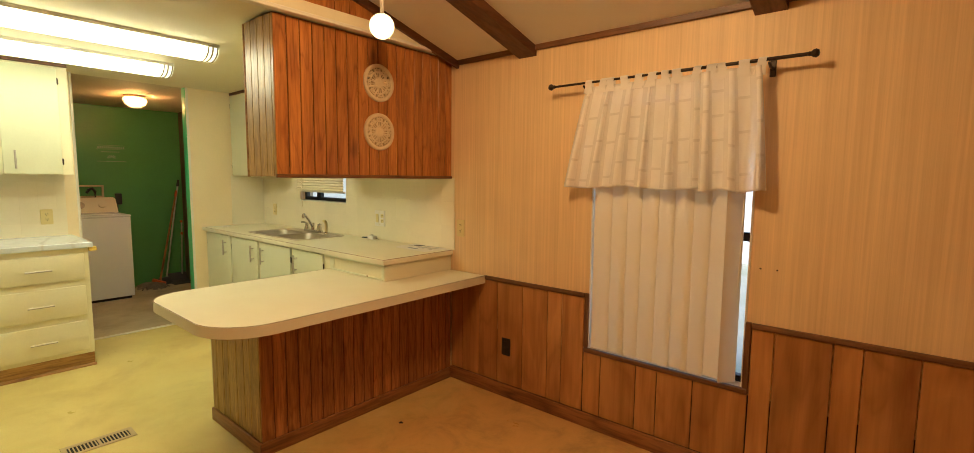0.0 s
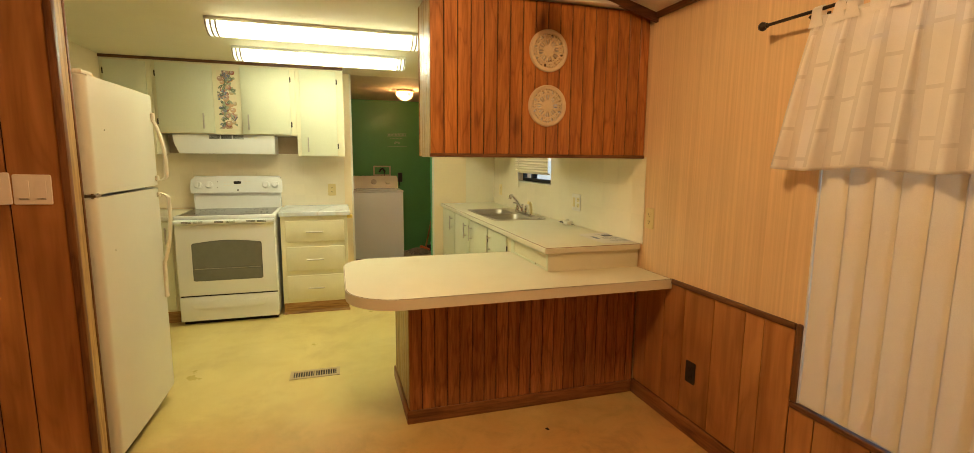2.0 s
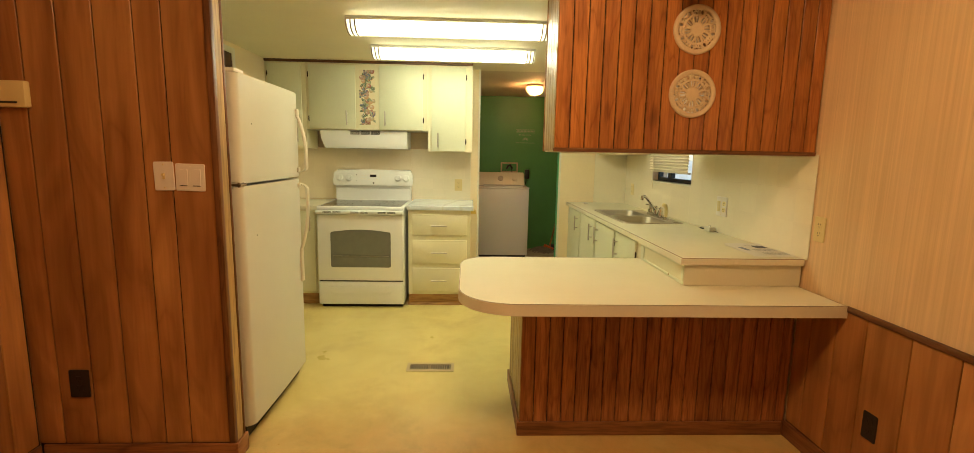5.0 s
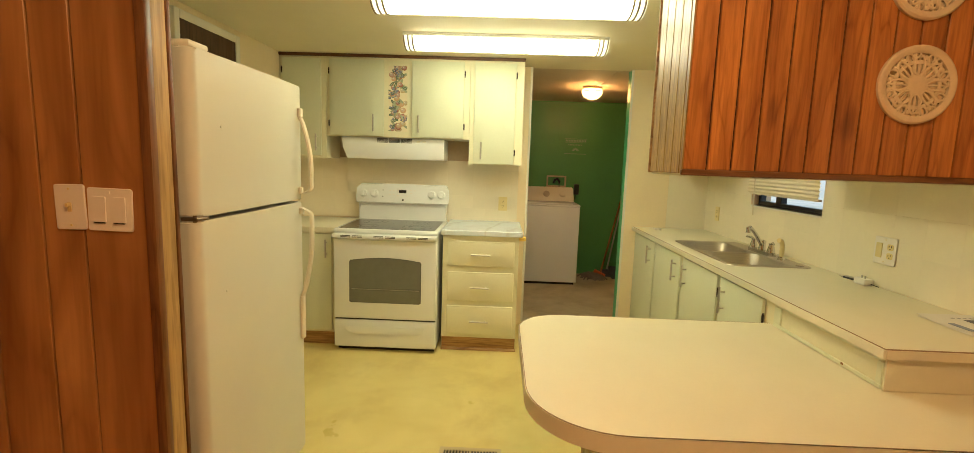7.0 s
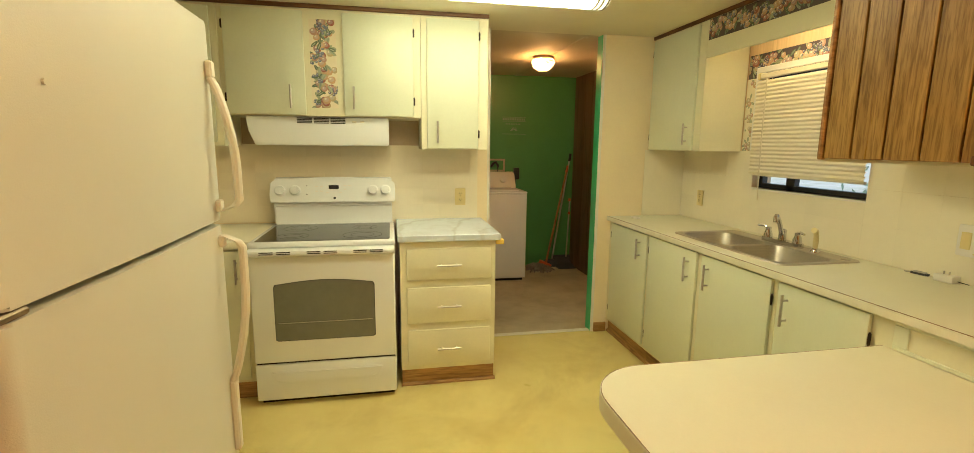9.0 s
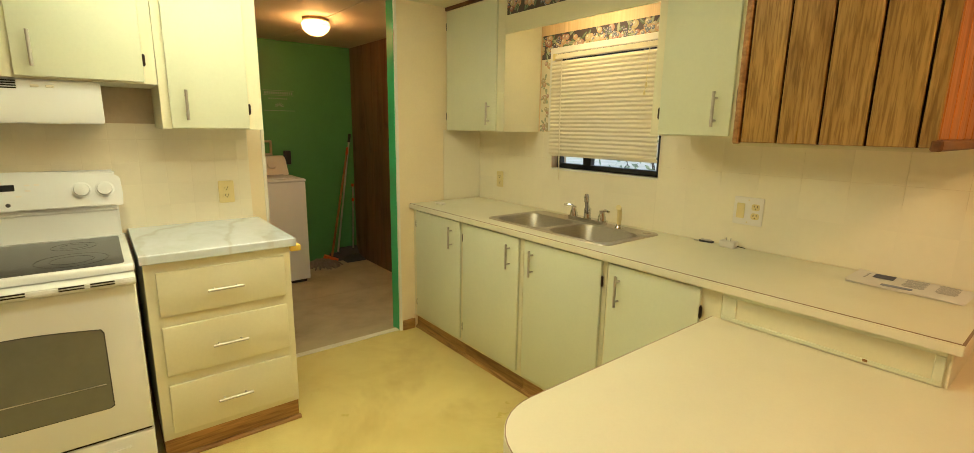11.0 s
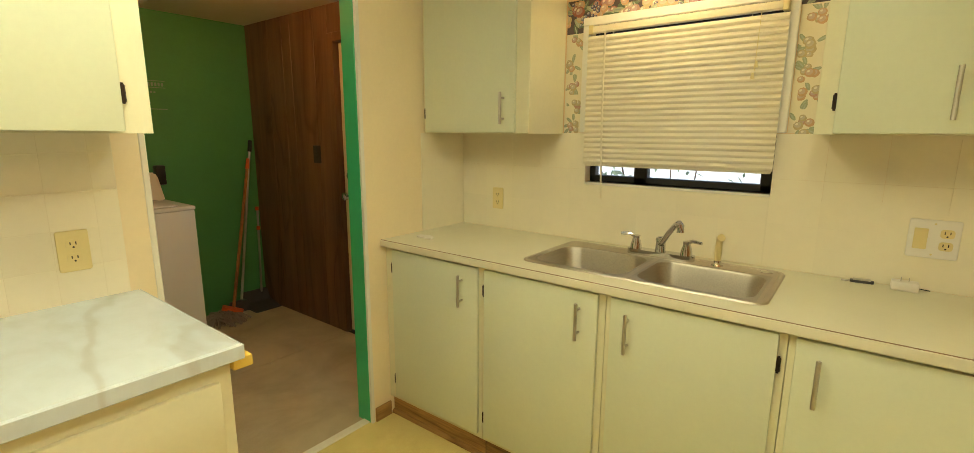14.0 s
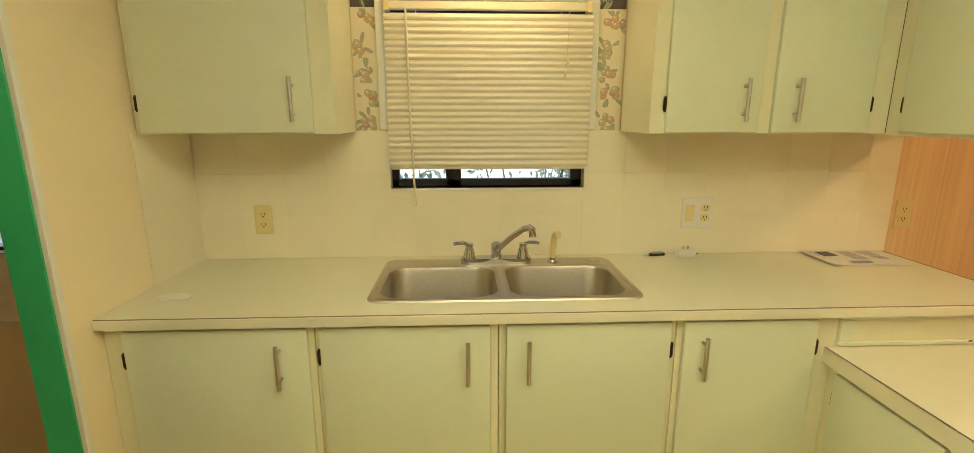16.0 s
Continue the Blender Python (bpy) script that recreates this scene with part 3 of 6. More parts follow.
setting("trim_gable", slope_strip(RIDGE, NORTH, -2.204, -2.182, 0.0, 0.045), M_BEAM, "brown sloping trim along the gable", "trim")
for bx in (-1.625, -0.36, 0.9, 2.1):
    for ya, yb in ((RIDGE, NORTH), (SOUTH, RIDGE)):
        setting("ceiling_beam", slope_strip(ya, yb, bx - 0.062, bx + 0.062, -0.01, 0.055), M_BEAM, "dark brown wooden beam on the sloped ceiling", "beam")
cx = [-2.182, -1.687, -1.563, -0.422, -0.298, 0.838, 0.962, 2.038]
for a, b in zip(cx[::2], cx[1::2]):
    setting("trim_cornice", boxed(a, b, NORTH - 0.018, NORTH, EAVE - 0.026, EAVE + 0.012, 0.004), M_TRIMX, "brown trim between wall and sloped ceiling", "trim")

# partition beside the fridge
pw = setting("wall_partition", boxed(PART_X - 0.082, PART_X - 0.009, SOUTH, -0.192, 0, 2.6), M_GROOVE, "brown wood-panelled partition with uneven grooves", "wall")
boards(pw, "+x", [-0.196, -0.372, -0.482, -0.633, -0.775, -0.916, SOUTH], 0.085, 2.45, PART_X - 0.009, M_WOODP, 0.009, 0.006)
setting("trim_partition_end", boxed(PART_X - 0.079, PART_X - 0.018, -0.196, -0.180, 0, KCEIL, 0.004), M_PALEWOOD, "pale raw wood end of the partition", "trim")
setting("trim_partition_corner", boxed(PART_X - 0.02, PART_X + 0.008, -0.205, -0.176, 0.085, 2.45, 0.006, 2), M_TRIMZ, "brown rounded corner moulding", "trim")
setting("trim_partition_back", boxed(PART_X - 0.094, PART_X - 0.079, -0.21, -0.177, 0, KCEIL, 0.005, 2), M_TRIMZ, "brown edge moulding beside the fridge", "trim")
sw = setting("wall_south_panel", boxed(PART_X + 0.001, EAST, SOUTH, SOUTH + 0.004, 0, 2.5), M_GROOVE, "brown wood-panelled wall of the dining area", "wall")
boards(sw, "+y", spaced(PART_X + 0.012, EAST, (0.11, 0.2, 0.3, 0.15, 0.1)), 0.085, 2.45, SOUTH + 0.004, M_WOODP, 0.008, 0.004)


def baseboard(name, x0, x1, y0, y1, m):
    setting(name, boxed(x0, x1, y0, y1, 0, 0.085, 0.005, 2), m, "brown wooden baseboard, scuffed along its top", "baseboard")


baseboard("baseboard_partition", PART_X, PART_X + 0.014, SOUTH + 0.028, -0.17, M_BASEY)
baseboard("baseboard_partition_end", PART_X - 0.094, PART_X + 0.014, -0.178, -0.164, M_BASEX)
baseboard("baseboard_south", PART_X + 0.015, EAST, SOUTH + 0.012, SOUTH + 0.026, M_BASEX)
baseboard("baseboard_north", -2.236, EAST, NORTH - 0.024, NORTH - 0.010, M_BASEX)
setting("baseboard_stub", boxed(WEST + 0.001, WEST + 0.013, 1.790, 1.89, 0, 0.075, 0.004), M_TOEKICK, "chipped brown base strip at the wall stub", "baseboard")

# wainscot under the chair rail
ws = setting("wainscot", boxed(-2.24, EAST, NORTH - 0.003, NORTH - 0.0005, 0.01, DW[2] - 0.03), M_GROOVE, "brown wood-panelled wainscot with uneven dark grooves", "wainscot")
e1 = [-2.236, -2.13, -1.98, -1.823, -1.623, -1.44, -1.341, DW[0] - 0.028]
boards(ws, "-y", e1, 0.085, 0.745, NORTH - 0.003, M_WOODP, 0.007, 0.004)
boards(ws, "-y", [DW[0] - 0.026, -1.088, -0.885, -0.773, -0.596, DW[1] + 0.026], 0.085, DW[2] - 0.026, NORTH - 0.003, M_WOODP, 0.007, 0.004)
boards(ws, "-y", [DW[1] + 0.028, -0.262, -0.05, 0.05, 0.224, 0.42] + spaced(0.52, EAST, (0.20, 0.11, 0.17, 0.10, 0.19)), 0.085, 0.745, NORTH - 0.003, M_WOODP, 0.007, 0.004)
for a, b in ((-1.94, DW[0] - 0.0265), (DW[1] + 0.0265, EAST)):
    setting("trim_chair_rail", boxed(a, b, NORTH - 0.018, NORTH, 0.746, 0.772, 0.005, 2), M_TRIMX, "brown chair rail on top of the wainscot", "trim")

# dining window
w1 = setting("window_1", boxed(DW[0] - 0.025, DW[1] + 0.025, NORTH - 0.016, NORTH + 0.006, DW[2] - 0.026, DW[2], 0.004), M_TRIMX, "dining window with brown lower trim and dark metal frame", "window")
part("window_trim", boxed(DW[0] - 0.026, DW[0], NORTH - 0.014, NORTH + 0.006, DW[2], 0.772, 0.004), M_TRIMZ, w1)
part("window_trim", boxed(DW[1], DW[1] + 0.026, NORTH - 0.014, NORTH + 0.006, DW[2], 0.772, 0.004), M_TRIMZ, w1)
fr = bmesh.new()
for a in ((DW[0], DW[0] + 0.03, DW[2], DW[3]), (DW[1] - 0.014, DW[1], DW[2], DW[3]), (DW[0], DW[1], DW[2], DW[2] + 0.03), (DW[0], DW[1], DW[3] - 0.012, DW[3]), (DW[0], DW[1], 1.13, 1.17)):
    box(fr, a[0], a[1], NORTH + 0.06, NORTH + 0.10, a[2], a[3], 0.003)
part("window_frame", fr, M_BRONZE, w1)
g = part("pane", boxed(DW[0] + 0.02, DW[1] - 0.02, NORTH + 0.078, NORTH + 0.082, DW[2] + 0.02, DW[3] - 0.02), M_PANE, w1)
g.visible_shadow = False
rv = bmesh.new()
for a in ((DW[0] - 0.004, DW[0] + 0.006, DW[2], DW[3]), (DW[1] - 0.006, DW[1] + 0.004, DW[2], DW[3]), (DW[0], DW[1], DW[3] - 0.006, DW[3] + 0.004)):
    box(rv, a[0], a[1], NORTH - 0.004, NORTH + 0.06, a[2], a[3], 0.002)
part("reveal", rv, M_WHITE, w1)

# kitchen window over the sink
w2 = setting("window_2", boxed(KW[0] - 0.03, KW[1] + 0.03, NORTH - 0.020, NORTH - 0.002, KW[3], KW[3] + 0.035, 0.003), M_WHITE, "kitchen window with cream trim and black metal frame", "window")
for a in ((KW[0] - 0.03, KW[0]), (KW[1], KW[1] + 0.03)):
    part("window_trim", boxed(a[0], a[1], NORTH - 0.020, NORTH - 0.002, 1.41, KW[3], 0.003), M_WHITE, w2)
part("window_sill", boxed(KW[0], KW[1], NORTH - 0.006, NORTH + 0.07, KW[2] - 0.012, KW[2], 0.002), M_WHITE, w2)
fr = bmesh.new()
for a in ((KW[0], KW[0] + 0.028, KW[2], KW[3]), (KW[1] - 0.045, KW[1], KW[2], KW[3]), (KW[0], KW[1], KW[2], KW[2] + 0.03), (KW[0], KW[1], KW[3] - 0.03, KW[3]), (-4.045, -3.985, KW[2], KW[3])):
    box(fr, a[0], a[1], NORTH + 0.045, NORTH + 0.085, a[2], a[3], 0.003)
part("window_frame", fr, M_BLACK, w2)
g = part("pane", boxed(KW[0] + 0.02, KW[1] - 0.02, NORTH + 0.062, NORTH + 0.066, KW[2] + 0.02, KW[3] - 0.02), M_PANE, w2)
g.visible_shadow = False

# tileboard behind counter and stove
ts = setting("backsplash_sink", boxed(WEST, -2.215, NORTH - 0.0055, NORTH - 0.001, 0.91, KW[2] - 0.012), M_PALEGROUT, "white square-tiled backsplash panel behind the sink", "backsplash")
TS = 0.166
cols = sorted(set([round(WEST + 0.001 + k * TS, 4) for k in range(17)] + [KW[0], KW[1], -2.217]))
z = 0.912
while z < 1.40:
    for a, b in zip(cols, cols[1:]):
        z1 = min(z + TS, 1.408)
        if KW[0] - 0.001 < a < KW[1] - 0.001:
            z1 = min(z1, KW[2] - 0.013)
        if b - a > 0.006 and z1 - z > 0.006:
            part("tile", boxed(a + 0.0002, b - 0.0002, NORTH - 0.0057, NORTH - 0.0035, z + 0.0002, z1 - 0.0002, 0.0001), M_TILE, ts)
    z += TS
te = setting("backsplash_end", boxed(WEST + 0.001, WEST + 0.004, 2.14, NORTH - 0.007, 0.91, 1.405), M_TILE, "white tiled return beside the sink counter", "backsplash")
tw = setting("backsplash_stove", boxed(WEST, WEST + 0.0051, SOUTH, 0.865, 0.91, 1.60), M_GROUT, "cream square-tiled backsplash panel behind the stove", "backsplash")
z = 0.912
while z < 1.6:
    y = SOUTH
    while y < 0.86:
        part("tile", boxed(WEST + 0.0025, WEST + 0.0055, y + 0.0005, min(y + 0.108, 0.865) - 0.0005, z + 0.0005, min(z + 0.108, 1.6) - 0.0005, 0.0004), M_TILE, tw)
        y += 0.108
    z += 0.108


# ---- kitchen cabinets ----
def pull(parent, a, b, out, r=0.006):
    """Bar pull between a and b, standing off along the vector out."""
    a, b, out = Vector(a), Vector(b), Vector(out)
    bm = bmesh.new()
    d = (b - a) * 0.18
    rod(bm, a + out, b + out, r, seg=12)
    for p in (a + d, b - d):
        rod(bm, p, p + out, r * 0.75, seg=8)
    return part("handle", bm, M_NICKEL, parent, "brushed nickel bar pull")


def hinge(parent, x, y, z, axis):
    bm = bmesh.new()
    s = (0.006, 0.004) if axis == "y" else (0.004, 0.006)
    box(bm, x - s[0], x + s[0], y - s[1], y + s[1], z - 0.022, z + 0.022, 0.003)
    rod(bm, (x, y, z - 0.025), (x, y, z + 0.025), 0.0035, seg=8)
    part("hinge", bm, M_BRONZE, parent, "dark bronze hinge")


def door_y(cab, x0, x1, z0, z1, y, grip, hx=None, low=True):
    """Slab door facing -y on a cabinet; grip: x of the pull."""
    d = part("door", boxed(x0, x1, y - 0.018, y - 0.001, z0, z1, 0.004, 2), M_CAB, cab)
    za, zb = ((z1 - 0.175, z1 - 0.04) if low else (z0 + 0.035, z0 + 0.17))
    pull(d, (grip, y - 0.018, za), (grip, y - 0.018, zb), (0, -0.028, 0))
    if hx is not None:
        for hz in (z0 + 0.09, z1 - 0.09):
            hinge(d, hx, y - 0.012, hz, "y")
    return d


def door_x(cab, y0, y1, z0, z1, x, grip, hy=None, low=False):
    """Slab door facing +x on a cabinet; grip: y of the pull."""
    d = part("door", boxed(x + 0.001, x + 0.018, y0, y1, z0, z1, 0.004, 2), M_CAB, cab)
    za, zb = ((z1 - 0.175, z1 - 0.04) if low else (z0 + 0.035, z0 + 0.165))
    pull(d, (x + 0.018, grip, za), (x + 0.018, grip, zb), (0.028, 0, 0))
    if hy is not None:
        for hz in (z0 + 0.09, z1 - 0.09):
            hinge(d, x + 0.012, hy, hz, "x")
    return d


# sink base: four doors between the wall stub and the peninsula
CY = 1.892
base = [(-4.998, -4.408), (-4.406, -3.875), (-3.873, -3.342), (-3.340, -2.842)]
doors = [(-4.939, -4.425, -4.505, -4.943), (-4.391, -3.898, -3.965, -4.395), (-3.852, -3.362, -3.788, -3.358), (-3.322, -2.915, -3.266, -2.911)]
for (a, b), (d0, d1, gx, hx) in zip(base, doors):
    c = thing("base_cabinet", ((a + b) / 2, 2.18, 0), "cream painted base cabinet with a slab door under the sink counter", "cabinet", "sink base cabinets")
    bd = bmesh.new()
    box(bd, a, b, CY, CY + 0.018, 0.10, 0.8785, 0.001)
    box(bd, a, b, CY + 0.018, NORTH - 0.002, 0.10, 0.66)
    part("body", bd, M_CABIN, c)
    part("toe_kick", boxed(a, b, CY + 0.022, CY + 0.04, 0.0, 0.10), M_TOEKICKX, c, "scuffed brown toe kick")
    q = bmesh.new()
    rod(q, (a, CY + 0.02, 0.004), (b, CY + 0.02, 0.004), 0.014, seg=10)
    part("quarter_round", q, M_TOEKICKX, c, "brown quarter round strip")
    door_y(c, d0, d1, 0.125, 0.868, CY, gx, hx)
c = thing("corner_cabinet", (-2.56, 2.18, 0), "cream painted cabinet front with a shallow framed panel above the bar", "cabinet")
part("body", boxed(-2.840, -2.246, CY, NORTH - 0.012, 0.774, 0.8785, 0.001), M_CABIN, c)
fp = bmesh.new()
for z0, z1 in ((0.860, 0.876), (0.774, 0.788)):
    box(fp, -2.838, -2.252, CY - 0.007, CY, z0, z1, 0.002)
for x0, x1 in ((-2.838, -2.79), (-2.275, -2.252)):
    box(fp, x0, x1, CY - 0.007, CY, 0.788, 0.860, 0.002)
part("panel_frame", fp, M_CAB, c)
part("chip", boxed(-2.424, -2.412, CY - 0.0085, CY - 0.0065, 0.781, 0.789, 0.0008), M_TOEKICKX, c, "small bare wood chip in the paint")
part("end_panel", boxed(-2.246, -2.240, CY - 0.005, NORTH - 0.012, 0.773, 0.8785, 0.001), M_LAM, c, "peach-cream laminate end panel")

# counter with the sink cut-out
SX0, SX1, SY0, SY1 = -4.275, -3.41, 1.955, 2.405
ct = thing("sink_counter", (-3.6, 2.16, 0.865), "cream laminate counter with a thin brown seam along its front edge", "counter")
tp = bmesh.new()
ix0, ix1, iy0, iy1 = SX0 + 0.02, SX1 - 0.02, SY0 + 0.02, SY1 - 0.02
oc_ = [(WEST + 0.002, 1.867), (-2.228, 1.867), (-2.228, NORTH - 0.0075), (WEST + 0.002, NORTH - 0.0075)]
ic_ = [(ix0, iy0), (ix1, iy0), (ix1, iy1), (ix0, iy1)]
lay = [[tp.verts.new((x, y, z)) for x, y in ring] for ring, z in ((oc_, 0.8795), (oc_, 0.910), (ic_, 0.910), (ic_, 0.8795))]
for u, q in zip(lay, lay[1:] + lay[:1]):
    for k in range(4):
        tp.faces.new((u[k], u[(k + 1) % 4], q[(k + 1) % 4], q[k]))
part("top", tp, M_LAM, ct)
part("front_edge", boxed(WEST + 0.002, -2.222, 1.858, 1.866, 0.8795, 0.9085, 0.0015), M_LAMEDGE, ct)
part("end_edge", boxed(-2.2275, -2.2205, 1.8665, NORTH - 0.012, 0.8795, 0.9085, 0.0015), M_LAMEDGE, ct)
sm = bmesh.new()
box(sm, WEST + 0.002, -2.222, 1.8635, 1.867, 0.9085, 0.9104)
box(sm, -2.2285, -2.222, 1.867, NORTH - 0.012, 0.9085, 0.9105)
part("seam", sm, M_SEAM, ct, "thin brown laminate seam")

# double-bowl sink
sk = thing("kitchen_sink", (-3.85, 2.18, 0.91), "double-bowl brushed stainless steel sink set into the counter", "sink")


def bowl_ring(w, h, r, x, y, z):
    return [(x + px, y + py, z) for px, py in rounded(w, h, r, 5)]


def skin(bm, rings, close_last=True):
    vs = [[bm.verts.new(p) for p in ring] for ring in rings]
    for u, w in zip(vs, vs[1:]):
        n = len(u)
        for k in range(n):
            bm.faces.new((u[k], u[(k + 1) % n], w[(k + 1) % n], w[k]))
    if close_last:
        bm.faces.new(vs[-1])
    return vs


BW, BH = 0.385, 0.32
bowls = [(-4.055, 2.145), (-3.640, 2.145)]
rim = bmesh.new()
rw, rh, rx, ry = SX1 - SX0, SY1 - SY0, (SX0 + SX1) / 2, (SY0 + SY1) / 2
skin(rim, [bowl_ring(rw, rh, 0.045, rx, ry, 0.9105), bowl_ring(rw - 0.008, rh - 0.008, 0.042, rx, ry, 0.916), bowl_ring(rw - 0.03, rh - 0.03, 0.035, rx, ry, 0.916), bowl_ring(rw - 0.036, rh - 0.036, 0.033, rx, ry, 0.9135)], False)
deck = bmesh.new()
x_l, x_r, y_f, y_b = SX0 + 0.016, SX1 - 0.016, SY0 + 0.016, SY1 - 0.016
b0, b1 = bowls
cells = [(x_l, x_r, y_f, b0[1] - BH / 2 + 0.004), (x_l, x_r, b0[1] + BH / 2 - 0.004, y_b), (x_l, b0[0] - BW / 2 + 0.004, b0[1] - BH / 2, b0[1] + BH / 2),
         (b0[0] + BW / 2 - 0.004, b1[0] - BW / 2 + 0.004, b0[1] - BH / 2, b0[1] + BH / 2), (b1[0] + BW / 2 - 0.004, x_r, b0[1] - BH / 2, b0[1] + BH / 2)]
for a in cells:
    box(deck, a[0], a[1], a[2], a[3], 0.9115, 0.9135)
part("rim", rim, M_STEEL, sk)
part("deck", deck, M_STEEL, sk)
for bx, by in bowls:
    bm = bmesh.new()
    skin(bm, [bowl_ring(BW + 0.012, BH + 0.012, 0.006, bx, by, 0.9142), bowl_ring(BW - 0.006, BH - 0.006, 0.07, bx, by, 0.9135), bowl_ring(BW - 0.016, BH - 0.016, 0.07, bx, by, 0.905), bowl_ring(BW - 0.03, BH - 0.03, 0.07, bx, by, 0.745), bowl_ring(BW - 0.06, BH - 0.06, 0.06, bx, by, 0.715), bowl_ring(0.09, 0.09, 0.044, bx, by, 0.706)])
    bo = part("bowl", bm, M_BOWL, sk)
    dr = bmesh.new()
    lathe(dr, [(0.043, 0.0), (0.043, 0.004), (0.032, 0.005), (0.024, 0.001), (0.0, 0.001)], Matrix.Translation((bx, by, 0.7065)))
    part("drain", dr, M_CHROME, bo, "chrome drain basket")
hc = bmesh.new()
lathe(hc, [(0.020, 0.0), (0.020, 0.003), (0.014, 0.005), (0.0, 0.005)], Matrix.Translation((-3.47, 2.36, 0.9135)))
part("hole_cover", hc, M_CHROME, sk)

# faucet and sprayer
fa = thing("faucet", (-3.853, 2.355, 0.9135), "chrome two-handle kitchen faucet with an angled spout", "faucet")
bm = bmesh.new()
prism(bm, rounded(0.27, 0.052, 0.025), Matrix.Translation((-3.853, 2.355, 0.9135)), 0.022)
part("base_plate", bm, M_CHROME, fa)
bm = bmesh.new()
lathe(bm, [(0.022, 0.0), (0.020, 0.012), (0.019, 0.045), (0.021, 0.048), (0.020, 0.058), (0.012, 0.064), (0.0, 0.066)], Matrix.Translation((-3.853, 2.355, 0.932)), 20)
tube(bm, [(-3.853, 2.352, 0.962), (-3.836, 2.330, 0.985), (-3.800, 2.283, 1.033), (-3.764, 2.236, 1.072), (-3.746, 2.212, 1.082), (-3.738, 2.202, 1.078), (-3.736, 2.199, 1.052)], [0.013, 0.012, 0.0115, 0.011, 0.0125, 0.0135, 0.0135], 14)
part("spout", bm, M_CHROME, fa)
for s in (-1, 1):
    bm = bmesh.new()
    x = -3.853 + s * 0.102
    lathe(bm, [(0.024, 0.0), (0.022, 0.02), (0.014, 0.045), (0.016, 0.058), (0.0, 0.062)], Matrix.Translation((x, 2.355, 0.932)), 16)
    tube(bm, [(x, 2.355, 0.985), (x + s * 0.025, 2.347, 0.995), (x + s * 0.06, 2.335, 0.993)], [0.007, 0.008, 0.006], 8)
    part("handle", bm, M_CHROME, fa)
sp = thing("sink_sprayer", (-3.635, 2.352, 0.9135), "yellowed ivory pull-out sprayer in a chrome collar", "sprayer")
bm = bmesh.new()
lathe(bm, [(0.022, 0.0), (0.021, 0.006), (0.014, 0.012), (0.013, 0.02), (0.0, 0.02)], Matrix.Translation((-3.635, 2.352, 0.9135)), 16)
part("collar", bm, M_CHROME, sp)
bm = bmesh.new()
tube(bm, [(-3.635, 2.352, 0.93), (-3.635, 2.352, 0.965), (-3.634, 2.350, 1.0), (-3.630, 2.340, 1.022), (-3.622, 2.322, 1.028)], [0.011, 0.013, 0.012, 0.013, 0.014], 12)
part("spray_head", bm, M_IVORY, sp)

# upper cabinets over the sink, soffit and recess
UY, UZ = 2.165, 1.404
uc = thing("upper_cabinet", (-4.715, 2.31, UZ), "cream painted wall cabinet with one slab door beside the window", "cabinet", "wall cabinets over the sink")
part("body", boxed(WEST + 0.005, -4.379, UY, NORTH - 0.009, UZ, 2.185, 0.001), M_CABIN, uc)
door_y(uc, -4.972, -4.443, UZ + 0.004, 2.172, UY, -4.498, -4.976, False)
uc = thing("upper_cabinet", (-2.965, 2.31, UZ), "cream painted wall cabinet with a pair of slab doors", "cabinet", "wall cabinets over the sink")
part("body", boxed(-3.366, -2.562, UY, NORTH - 0.009, UZ, 2.185, 0.001), M_CABIN, uc)
door_y(uc, -3.319, -3.010, UZ + 0.004, 2.172, UY, -3.069, -3.323, False)
door_y(uc, -2.966, -2.640, UZ + 0.004, 2.172, UY, -2.898, -2.636, False)
so = thing("soffit_valance", (-3.9, 2.31, 1.965), "cream painted soffit board bridging the cabinets over the sink window", "soffit")
part("front_board", boxed(-4.378, -3.367, UY, UY + 0.018, 1.965, 2.185, 0.001), M_CABIN, so)
part("recess_top", boxed(-4.378, -3.367, UY + 0.019, NORTH - 0.002, 2.062, 2.076), M_CABIN, so)
setting("trim_sink_cabinets", boxed(WEST + 0.002, -2.562, UY - 0.012, UY + 0.004, 2.186, KCEIL - 0.001, 0.003), M_TRIMX, "thin brown trim between cabinets and ceiling", "trim")
pk = thing("recess_lamp", (-3.87, 2.202, 2.062), "slim warm tube lamp tucked behind the soffit board", "lamp")
part("base", boxed(-4.10, -3.64, 2.188, 2.216, 2.040, 2.0615, 0.003), M_WHITE, pk)
bm = bmesh.new()
rod(bm, (-4.09, 2.202, 2.024), (-3.65, 2.202, 2.024), 0.012, seg=16)
part("tube", bm, M_PUCK, pk, "glowing tube")


